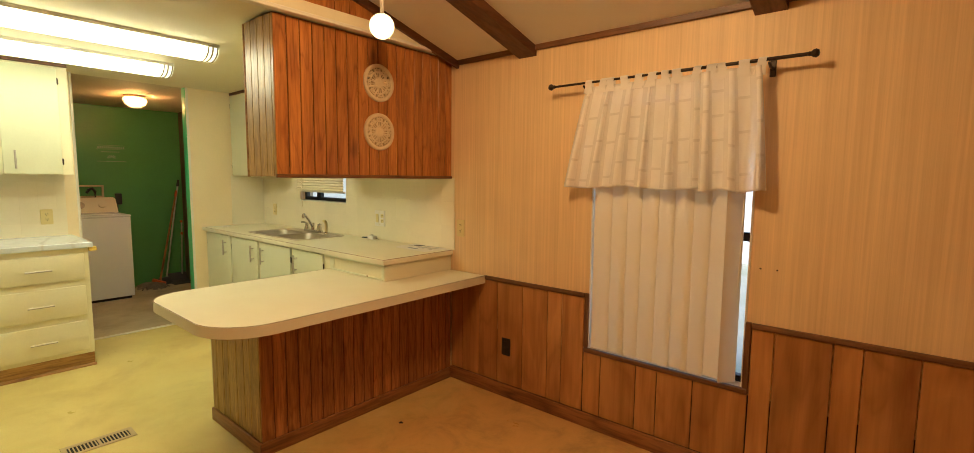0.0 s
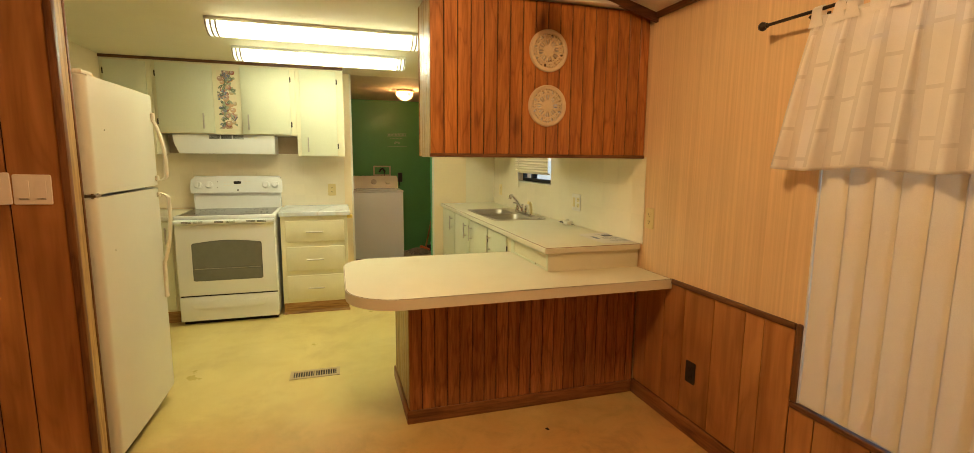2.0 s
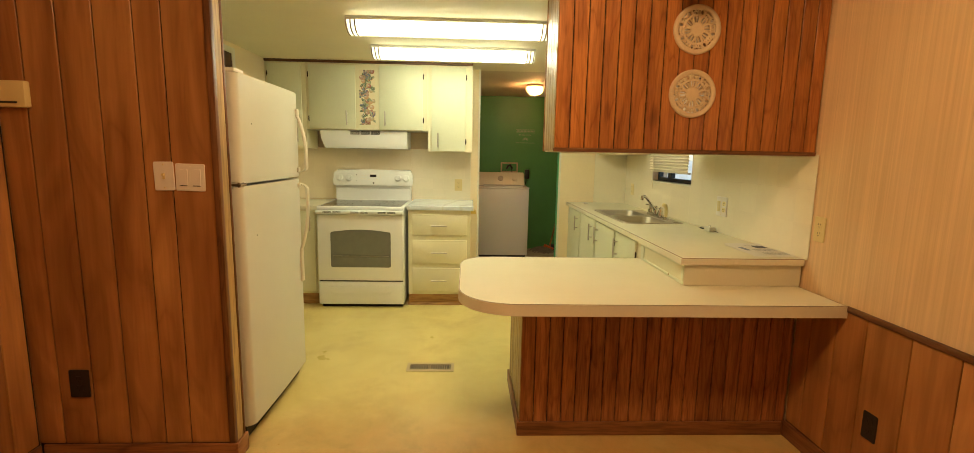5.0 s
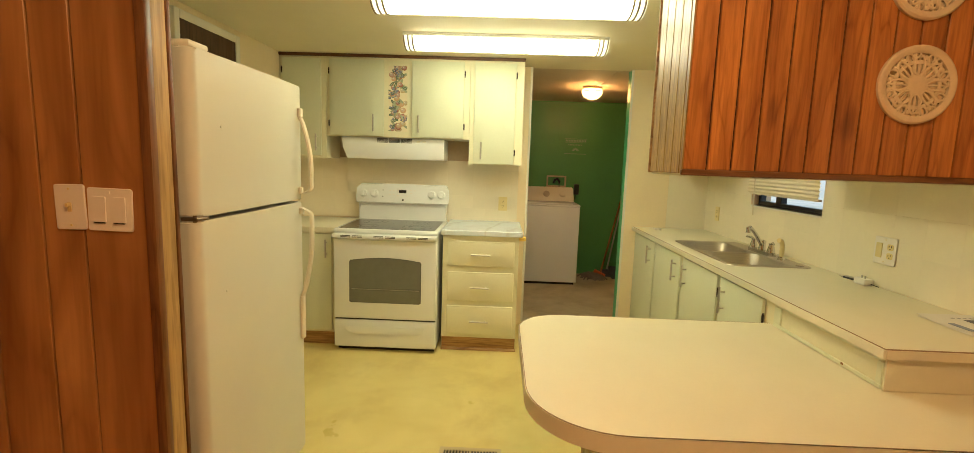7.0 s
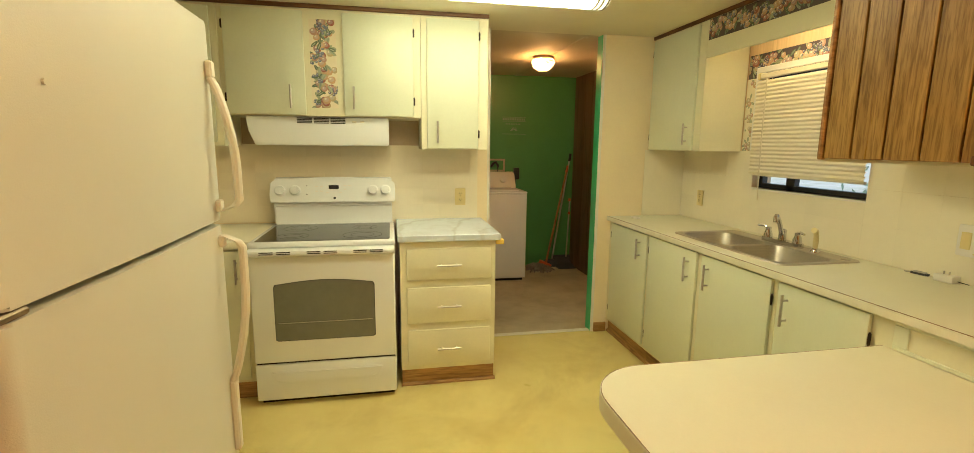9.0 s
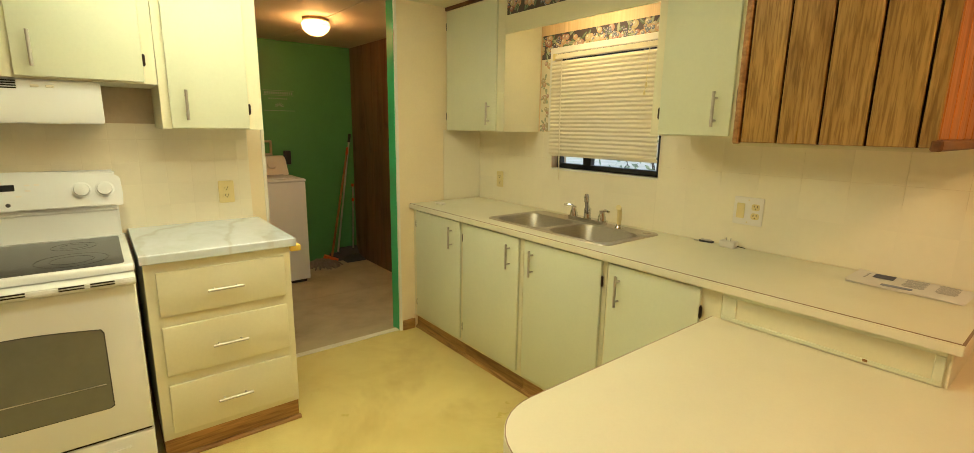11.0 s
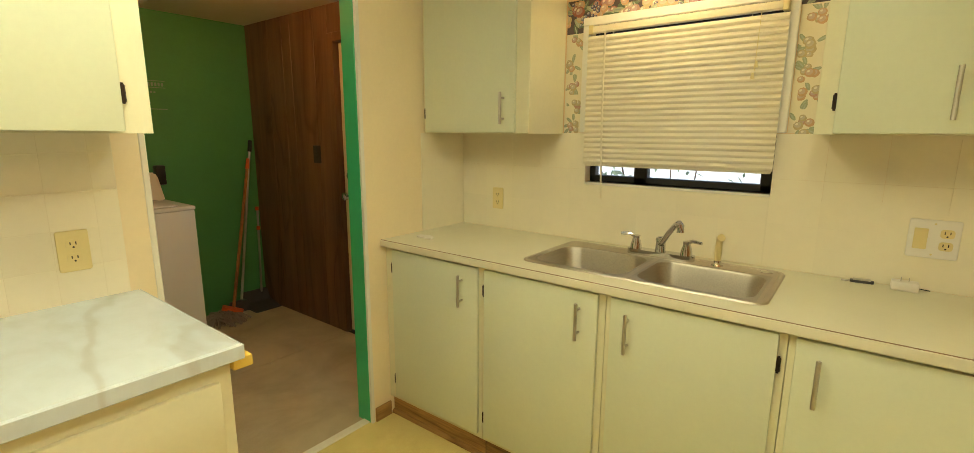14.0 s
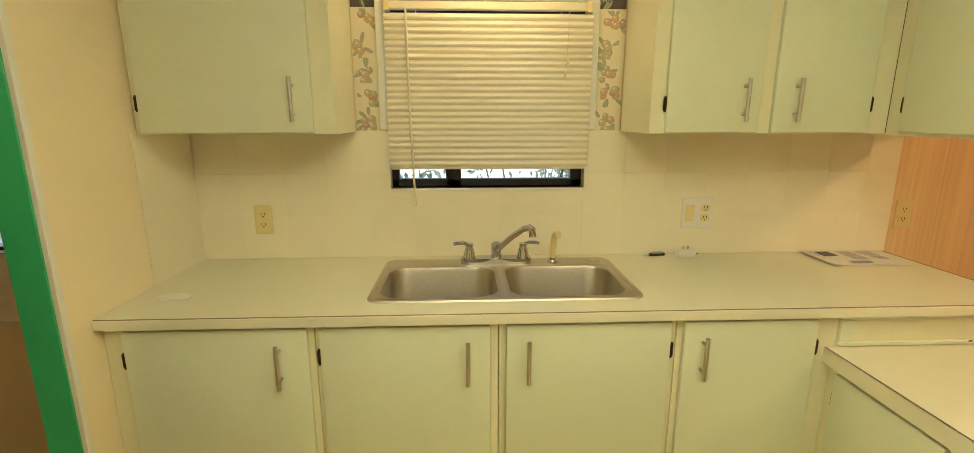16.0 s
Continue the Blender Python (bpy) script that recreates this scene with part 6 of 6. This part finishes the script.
part("lever", boxed(PART_X + 0.03, PART_X + 0.034, -0.99, -0.925, 1.545, 1.552, 0.001), M_SLOT, tmst)

# floor register
fv = thing("floor_vent", (-3.015, 0.612, 0), "tan metal floor register with dark slots", "vent")
bm = bmesh.new()
VX0, VX1, VY0, VY1 = -3.078, -2.955, 0.46, 0.765
for a in ((VX0, VX1, VY0, VY0 + 0.022), (VX0, VX1, VY1 - 0.022, VY1), (VX0, VX0 + 0.022, VY0 + 0.022, VY1 - 0.022), (VX1 - 0.022, VX1, VY0 + 0.022, VY1 - 0.022), (VX0 + 0.022, VX1 - 0.022, 0.606, 0.618)):
    box(bm, a[0], a[1], a[2], a[3], 0.0005, 0.006, 0.001)
part("frame", bm, M_VENT, fv)
part("well", boxed(VX0 + 0.02, VX1 - 0.02, VY0 + 0.02, VY1 - 0.02, 0.0003, 0.0012), M_SLOT, fv)
for k in range(17):
    ya = VY0 + 0.030 + k * 0.0151
    part("louver", boxed(VX0 + 0.021, VX1 - 0.021, ya, ya + 0.005, 0.001, 0.005), M_VENT, fv)

# small things on the counter and floor
np_ = thing("newspaper", (-2.35, 2.36, 0.911), "folded white leaflet with grey print on the counter", "paper")
for k, (dx, dy, dz, rz) in enumerate(((0, 0, 0.9112, 1), (0.006, -0.004, 0.9122, -2), (-0.004, 0.004, 0.9132, 1))):
    bm = bmesh.new()
    m = Matrix.Translation((-2.435 + dx, 2.354 + dy, dz)) @ pose(0, 0, 0, 0, 0, rz)
    n = 10
    rows = []
    for i in range(n + 1):
        u = -0.155 + 0.31 * i / n
        z = 0.0012 * (1 + math.sin(i * 0.9 + k)) + (0.005 * max(0, (2 - i) / 2) if k == 2 else 0)
        rows.append([bm.verts.new(m @ Vector((u, v, max(z, 0.0)))) for v in (-0.098, 0.0, 0.096)])
    for a, b in zip(rows, rows[1:]):
        for q in range(2):
            bm.faces.new((a[q], b[q], b[q + 1], a[q + 1]))
    s = part("sheet", bm, M_PAPER, np_, smooth=False)
    s.modifiers.new("thick", "SOLIDIFY").thickness = 0.0006
m = Matrix.Translation((-2.439, 2.356, 0.9165)) @ pose(0, 0, 0, 0, 0, 1)
bm = bmesh.new()
for k in range(4):
    prism(bm, rounded(0.030 - 0.004 * (k % 2), 0.012, 0.001, 1), m @ Matrix.Translation((-0.128, 0.068 - k * 0.022, 0)), 0.0006)
for k in range(12):
    prism(bm, rounded(0.062 - 0.008 * (k % 3 == 2), 0.003, 0.0005, 1), m @ Matrix.Translation((0.020, 0.082 - k * 0.010, 0)), 0.0006)
    prism(bm, rounded(0.056 - 0.010 * (k % 4 == 3), 0.003, 0.0005, 1), m @ Matrix.Translation((0.105, 0.082 - k * 0.010, 0)), 0.0006)
tagged(part("print_lines", bm, M_PRINTGREY, np_, "grey unreadable print"), kind="stuff")
bm = bmesh.new()
prism(bm, rounded(0.060, 0.062, 0.004, 3), m @ Matrix.Translation((-0.070, 0.052, 0)), 0.0007)
part("picture", bm, M_INK, np_, "dark printed picture")
bm = bmesh.new()
prism(bm, rounded(0.085, 0.026, 0.006, 3), m @ Matrix.Translation((-0.015, -0.062, 0)), 0.0007)
part("picture", bm, M_BLUEINK, np_, "blue-grey printed picture")

ad = thing("white_adapter", (-3.085, 2.42, 0.911), "small white plastic plug-in adapter box on the counter", "adapter")
part("case", boxed(-3.120, -3.050, 2.400, 2.445, 0.911, 0.940, 0.004, 2), M_PLATE, ad)
bm = bmesh.new()
tube(bm, [(-3.051, 2.43, 0.92), (-3.035, 2.437, 0.917), (-3.02, 2.445, 0.914)], 0.0018, 6)
part("cord", bm, M_BLACK, ad)
bm = bmesh.new()
for x in (-3.096, -3.076):
    box(bm, x - 0.001, x + 0.001, 2.417, 2.424, 0.939, 0.953)
part("prongs", bm, M_NICKEL, ad, "pair of metal plug prongs")
bt_ = thing("pocket_knife", (-3.20, 2.435, 0.911), "small dark and silver tool lying on the counter", "tool")
bm = bmesh.new()
prism(bm, rounded(0.066, 0.021, 0.008, 4), Matrix.Translation((-3.195, 2.436, 0.911)) @ pose(0, 0, 0, 0, 0, 8), 0.008)
part("grip", bm, M_GREYP, bt_)
bm = bmesh.new()
prism(bm, rounded(0.050, 0.013, 0.005, 4), Matrix.Translation((-3.195, 2.436, 0.9192)) @ pose(0, 0, 0, 0, 0, 8), 0.005)
part("side_plate", bm, M_NICKEL, bt_, "worn steel side plate")
bm = bmesh.new()
tube(bm, [(-3.224, 2.434, 0.916), (-3.236, 2.425, 0.914), (-3.252, 2.428, 0.913)], 0.0025, 6)
part("tip", bm, M_NICKEL, bt_)
wr = thing("plastic_wrap", (-4.86, 2.02, 0.911), "crumpled scrap of clear-white plastic on the counter", "scrap")
bm = bmesh.new()
rg = random.Random(4)
prism(bm, [(0.06 * math.cos(t) * rg.uniform(0.7, 1.1), 0.03 * math.sin(t) * rg.uniform(0.7, 1.1)) for t in [k * math.tau / 12 for k in range(12)]], Matrix.Translation((-4.87, 2.03, 0.911)), 0.006)
part("scrap", bm, M_PLATE, wr)
bg_ = thing("floor_speck", (-1.982, 1.788, 0), "tiny dark crumb on the floor", "crumb")
bm = bmesh.new()
tube(bm, [(-1.99, 1.78, 0.004), (-1.982, 1.788, 0.006), (-1.972, 1.794, 0.004)], [0.003, 0.006, 0.002], 6)
part("crumb", bm, M_SLOT, bg_)
nl = thing("wall_nail", (-0.30, NORTH, 1.02), "two small dark nails in the tan wall panelling", "nail")
for x in (-0.335, -0.270):
    bm = bmesh.new()
    rod(bm, (x, NORTH + 0.002, 1.020), (x, NORTH - 0.010, 1.023), 0.0035, seg=8)
    part("nail", bm, M_BRONZE, nl)

# ---- laundry ----
GX, GY = -5.935, 1.615
gl = thing("laundry_ceiling_lamp", (GX, GY, KCEIL), "small lit opal glass lamp with a tan canopy on the ceiling", "ceiling lamp")
bm = bmesh.new()
lathe(bm, [(0.0, -0.128), (0.045, -0.120), (0.085, -0.092), (0.104, -0.058), (0.100, -0.036), (0.090, -0.028)], Matrix.Translation((GX, GY, KCEIL)))
part("globe", bm, M_GLOBE, gl, "glowing opal glass")
bm = bmesh.new()
lathe(bm, [(0.0, -0.024), (0.092, -0.026), (0.098, -0.020), (0.092, -0.006), (0.098, 0.0)], Matrix.Translation((GX, GY, KCEIL)))
part("canopy", bm, M_BRASSTAN, gl, "tan painted canopy")
bm = bmesh.new()
lathe(bm, [(0.0, -0.104), (0.020, -0.099), (0.030, -0.080), (0.028, -0.064), (0.014, -0.044), (0.012, -0.026)], Matrix.Translation((GX, GY, KCEIL)), 16)
part("bulb", bm, M_GLOBEBULB, gl, "glowing bulb inside the glass")

wa = thing("washing_machine", (-6.82, 1.31, 0), "white top-loading washing machine with a raised console", "washing machine")
part("body", boxed(-7.10, -6.50, 0.97, 1.655, 0.03, 0.93, 0.008, 2), M_APPL, wa)
part("base", boxed(-7.06, -6.53, 1.0, 1.63, 0.0, 0.03), M_SLOT, wa)
part("top", boxed(-7.105, -6.495, 0.965, 1.66, 0.93, 0.955, 0.010, 3), M_APPL, wa)
part("lid", boxed(-6.88, -6.53, 1.05, 1.575, 0.955, 0.967, 0.006, 2), M_APPL, wa)
bm = bmesh.new()
prism(bm, [(-7.12, 0.95), (-6.90, 0.95), (-6.91, 0.975), (-7.0, 1.10), (-7.035, 1.135), (-7.12, 1.125)], Matrix(((1, 0, 0, 0), (0, 0, 1, 0.985), (0, 1, 0, 0), (0, 0, 0, 1))), 0.655)
bmesh.ops.bevel(bm, geom=bm.edges[:], offset=0.012, segments=3, affect="EDGES")
cs_ = part("console", bm, M_HANDLE, wa, "beige-pink console")
for yk in (1.30, 1.50):
    bm = bmesh.new()
    lathe(bm, [(0.04, 0.0), (0.038, 0.02), (0.0, 0.024)], Matrix.Translation((-6.962, yk, 1.045)) @ pose(0, 0, 0, 0, 54, 0), 20)
    part("dial", bm, M_NICKEL if yk < 1.4 else M_HANDLE, cs_)
ob_ = thing("washer_outlet_box", (LWEST, 1.43, 1.15), "beige recessed washer hookup box with a black hose", "utility box")
bm = bmesh.new()
for a in ((1.31, 1.56, 1.255, 1.275), (1.31, 1.56, 1.13, 1.15), (1.31, 1.33, 1.15, 1.255), (1.54, 1.56, 1.15, 1.255)):
    box(bm, LWEST, LWEST + 0.02, a[0], a[1], a[2], a[3], 0.002)
# Frame tan is darkened to carry the shade on the beige box
part("box_frame", bm, M_PATCH, ob_)
bm = bmesh.new()
tube(bm, [(LWEST + 0.02, 1.40, 1.19), (LWEST + 0.06, 1.41, 1.22), (LWEST + 0.07, 1.44, 1.24), (LWEST + 0.05, 1.47, 1.20), (LWEST + 0.03, 1.47, 1.10)], 0.016, 8)
part("hose", bm, M_BLACK, ob_)
lp = thing("lint_brush", (LWEST + 0.04, 1.685, 1.02), "black plastic holder hung on the green wall beside the washer", "holder")
part("holder", boxed(LWEST, LWEST + 0.06, 1.662, 1.725, 1.04, 1.175, 0.01, 2), M_BLACK, lp)
bm = bmesh.new()
tube(bm, [(LWEST + 0.03, 1.685, 1.05), (LWEST + 0.04, 1.68, 0.99), (LWEST + 0.03, 1.66, 0.94)], 0.006, 6)
part("cord", bm, M_BLACK, lp)
sg = thing("wall_lettering", (LWEST, 1.66, 1.53), "faded pale lettering and ornament on the green wall", "decal")
bm = bmesh.new()
for z0, a, b, h in ((1.745, 1.52, 1.80, 0.004), (1.70, 1.52, 1.80, 0.004), (1.555, 1.52, 1.80, 0.006)):
    box(bm, LWEST + 0.0003, LWEST + 0.001, a, b, z0, z0 + h)
for k in range(13):
    box(bm, LWEST + 0.0003, LWEST + 0.001, 1.53 + k * 0.0205, 1.543 + k * 0.0205, 1.712, 1.735)
for k in range(9):
    box(bm, LWEST + 0.0003, LWEST + 0.001, 1.565 + k * 0.02, 1.577 + k * 0.02, 1.665, 1.677)
for k in range(7):
    a = k * math.pi / 6
    prism(bm, rounded(0.03, 0.008, 0.003, 2), at(FACE_X, LWEST + 0.0003, 1.66 + 0.028 * math.cos(a), 1.60 + 0.022 * math.sin(a)) @ pose(0, 0, 0, 0, 0, math.degrees(a)), 0.0007)
part("letter_bars", bm, M_SIGN, sg)


def leaning(name, foot, tip, label, category, material, r, ends):
    t = thing(name, (foot[0], foot[1], 0), label, category)
    f, q = Vector(foot), Vector(tip)
    bm = bmesh.new()
    rod(bm, f, q, r, r * 0.9, 10)
    part("handle", bm, material, t)
    for s0, s1, mm, rr in ends:
        bm = bmesh.new()
        rod(bm, f.lerp(q, s0), f.lerp(q, s1), rr, rr * 0.9, 10)
        part("grip", bm, mm, t)
    return t


mp_ = leaning("string_mop", (-6.98, 2.04, 0.06), (-7.105, 2.315, 1.20), "old string mop with an orange handle leaning in the corner", "mop", M_BROOMWOOD, 0.012, ((0.93, 1.0, M_ORANGE, 0.015),))
bm = bmesh.new()
prism(bm, rounded(0.15, 0.05, 0.012, 3), Matrix.Translation((-6.965, 2.02, 0.045)) @ pose(0, 0, 0, 0, 20, 60), 0.03)
part("clamp", bm, M_ORANGE, mp_, "orange plastic clamp")
bm = bmesh.new()
rg = random.Random(21)
for k in range(90):
    a, l = rg.uniform(-2.6, 1.2), rg.uniform(0.07, 0.16)
    x0, y0 = -6.93 + rg.uniform(-0.05, 0.05), 1.93 + rg.uniform(-0.07, 0.07)
    mid = (x0 + math.cos(a) * l * 0.55 + rg.uniform(-0.02, 0.02), y0 + math.sin(a) * l * 0.55, rg.uniform(0.02, 0.065))
    end = (max(-7.13, x0 + math.cos(a) * l), y0 + math.sin(a) * l, 0.008)
    tube(bm, [(x0, y0, 0.06), mid, end], 0.008, 5)
part("yarn", bm, M_MOP, mp_, "dirty grey cotton yarn")
br = leaning("broom", (-7.03, 2.13, 0.10), (-7.11, 2.345, 1.34), "broom with a metal handle and black grip leaning in the corner", "broom", M_NICKEL, 0.010, ((0.93, 1.0, M_BLACK, 0.016),))
bm = bmesh.new()
prism(bm, [(-0.06, 0.09), (0.06, 0.09), (0.10, 0.0), (-0.10, 0.0)], Matrix.Translation((-7.065, 2.11, 0.0)) @ FACE_X, 0.05)
bmesh.ops.bevel(bm, geom=bm.edges[:], offset=0.006, segments=1, affect="EDGES")
part("bristles", bm, M_GREYP, br)
dp = thing("dustpan", (-7.0, 2.32, 0), "black long-handled dustpan standing on the floor in the corner", "dustpan")
bm = bmesh.new()
prism(bm, [(0.0, 0.0), (0.24, 0.0), (0.24, 0.008), (0.06, 0.03), (0.03, 0.11), (0.0, 0.12)], Matrix(((1, 0, 0, -7.13), (0, 0, 1, 2.17), (0, 1, 0, 0.002), (0, 0, 0, 1))), 0.215)
bmesh.ops.bevel(bm, geom=bm.edges[:], offset=0.004, segments=1, affect="EDGES")
part("pan", bm, M_GREYP, dp)
bm = bmesh.new()
rod(bm, (-7.10, 2.33, 0.10), (-7.115, 2.36, 0.80), 0.009, seg=10)
part("handle", bm, M_NICKEL, dp)
for s in (0.62, 0.78):
    bm = bmesh.new()
    rod(bm, (-7.110, 2.352, s), (-7.112, 2.356, s + 0.03), 0.014, seg=10)
    part("clip", bm, M_ORANGE, dp)

# exterior door in the laundry
dbm2 = bmesh.new()
DX0, DX1, DZ = ED[0] + 0.012, ED[1] - 0.012, ED[2] - 0.012
for a in ((DX0, -5.885, 0.012, DZ), (-5.375, DX1, 0.012, DZ), (-5.885, -5.375, 0.012, 0.965), (-5.885, -5.375, 1.805, DZ)):
    box(dbm2, a[0], a[1], LNORTH + 0.03, LNORTH + 0.07, a[2], a[3])
d2 = setting("door_2", dbm2, M_DOORW, "cream exterior door with a mini blind over its window", "door")
cs = bmesh.new()
for a in ((ED[0] - 0.05, ED[0] + 0.008, 0, ED[2] + 0.05), (ED[1] - 0.008, ED[1] + 0.05, 0, ED[2] + 0.05), (ED[0] + 0.008, ED[1] - 0.008, ED[2] - 0.006, ED[2] + 0.05)):
    box(cs, a[0], a[1], LNORTH - 0.014, LNORTH + 0.075, a[2], a[3], 0.003)
part("casing", cs, M_WOODL, d2, "dark brown door casing")
lt = bmesh.new()
for a in ((-5.90, -5.87, 0.95, 1.82), (-5.39, -5.36, 0.95, 1.82), (-5.87, -5.39, 0.95, 0.98), (-5.87, -5.39, 1.79, 1.82)):
    box(lt, a[0], a[1], LNORTH + 0.022, LNORTH + 0.029, a[2], a[3], 0.002)
for a in ((-5.87, -5.39, 1.200, 1.258), (-5.87, -5.39, 1.465, 1.53), (-5.87, -5.39, 1.69, 1.79), (-5.87, -5.84, 0.98, 1.69), (-5.715, -5.70, 0.98, 1.79), (-5.56, -5.545, 0.98, 1.79)):
    box(lt, a[0], a[1], LNORTH + 0.04, LNORTH + 0.052, a[2], a[3], 0.002)
part("window_lite", lt, M_BRONZE, d2, "dark glazing bars")
g = part("pane", boxed(-5.88, -5.38, LNORTH + 0.054, LNORTH + 0.058, 0.97, 1.80), M_PANE, d2)
g.visible_shadow = False
zz = 0.70
while zz < 1.82:
    bm = bmesh.new()
    tight = zz < 0.95
    ra = [bm.verts.new((x, a, b)) for x in (-5.935, -5.345) for a, b in ((LNORTH - 0.004, zz - (0.010 if tight else 0.003)), (LNORTH + 0.018, zz + (0.010 if tight else 0.003)))]
    bm.faces.new((ra[0], ra[1], ra[3], ra[2]))
    part("slat", bm, M_PLATE, d2)
    zz += 0.022 if tight else 0.027
part("blind_rail", boxed(-5.94, -5.34, LNORTH - 0.002, LNORTH + 0.020, 1.818, 1.838, 0.002), M_DOORW, d2)
bm = bmesh.new()
lathe(bm, [(0.030, 0.0), (0.028, 0.008), (0.012, 0.015), (0.012, 0.03), (0.026, 0.042), (0.026, 0.058), (0.0, 0.066)], at(FACE_Y, -5.965, LNORTH + 0.03, 0.985), 20)
part("door_knob", bm, M_CHROME, d2, "chrome door knob")
bm = bmesh.new()
lathe(bm, [(0.028, 0.0), (0.026, 0.012), (0.0, 0.016)], at(FACE_Y, -5.965, LNORTH + 0.03, 1.12), 20)
part("deadbolt", bm, M_CHROME, d2, "chrome deadbolt")

# ---- outdoors ----
setting("ground", boxed(-400, 400, NORTH + 0.2, 800, -0.75, -0.6), M_GROUND, "pale winter lawn outside the windows", "ground")
hs = thing("neighbour_house", (-2.0, 14.0, -0.6), "pale blue-grey sided house beyond the lawn", "house")
part("wall", boxed(-10, 6, 13, 20, -0.6, 2.4), M_SIDING, hs)
bm = bmesh.new()
prism(bm, [(12.6, 2.4), (20.4, 2.4), (16.5, 4.2)], at(FACE_X, -10.3, 0, 0), 16.6)
part("roof", bm, M_ROOF, hs)


def shrub(x, y, s, seed):
    t = thing("shrub", (x, y, -0.6), "loose green shrub outside the kitchen window", "shrub", "shrubs by the wall")
    rg = random.Random(seed)
    bm = bmesh.new()
    tips = []
    for k in range(9):
        a = rg.uniform(0, math.tau)
        p1 = (x + 0.25 * s * math.cos(a), y + 0.25 * s * math.sin(a), 0.2)
        p2 = (x + 0.6 * s * math.cos(a + 0.3), y + 0.6 * s * math.sin(a + 0.3), rg.uniform(0.9, 1.6))
        tube(bm, [(x + 0.04 * math.cos(a), y + 0.04 * math.sin(a), -0.6), p1, p2], [0.02, 0.013, 0.004], 5)
        tips += [Vector(p1).lerp(Vector(p2), f) for f in (0.3, 0.6, 0.9, 1.0)]
    part("trunk", bm, M_BARK, t)
    bm = bmesh.new()
    for k in range(420):
        c = rg.choice(tips) + Vector([rg.gauss(0, 0.16 * s) for _ in range(3)])
        a, b = Vector([rg.uniform(-1, 1) for _ in range(3)]).normalized(), Vector([rg.uniform(-1, 1) for _ in range(3)]).normalized()
        b = a.cross(b).normalized()
        l = rg.uniform(0.03, 0.06)
        bm.faces.new([bm.verts.new(c + v) for v in (-a * l, b * l * 0.4, a * l, -b * l * 0.4)])
    part("crown", bm, M_LEAF, t)


shrub(-4.6, 4.6, 0.9, 31)
shrub(-3.4, 5.2, 0.8, 32)
shrub(-2.6, 4.4, 0.7, 33)
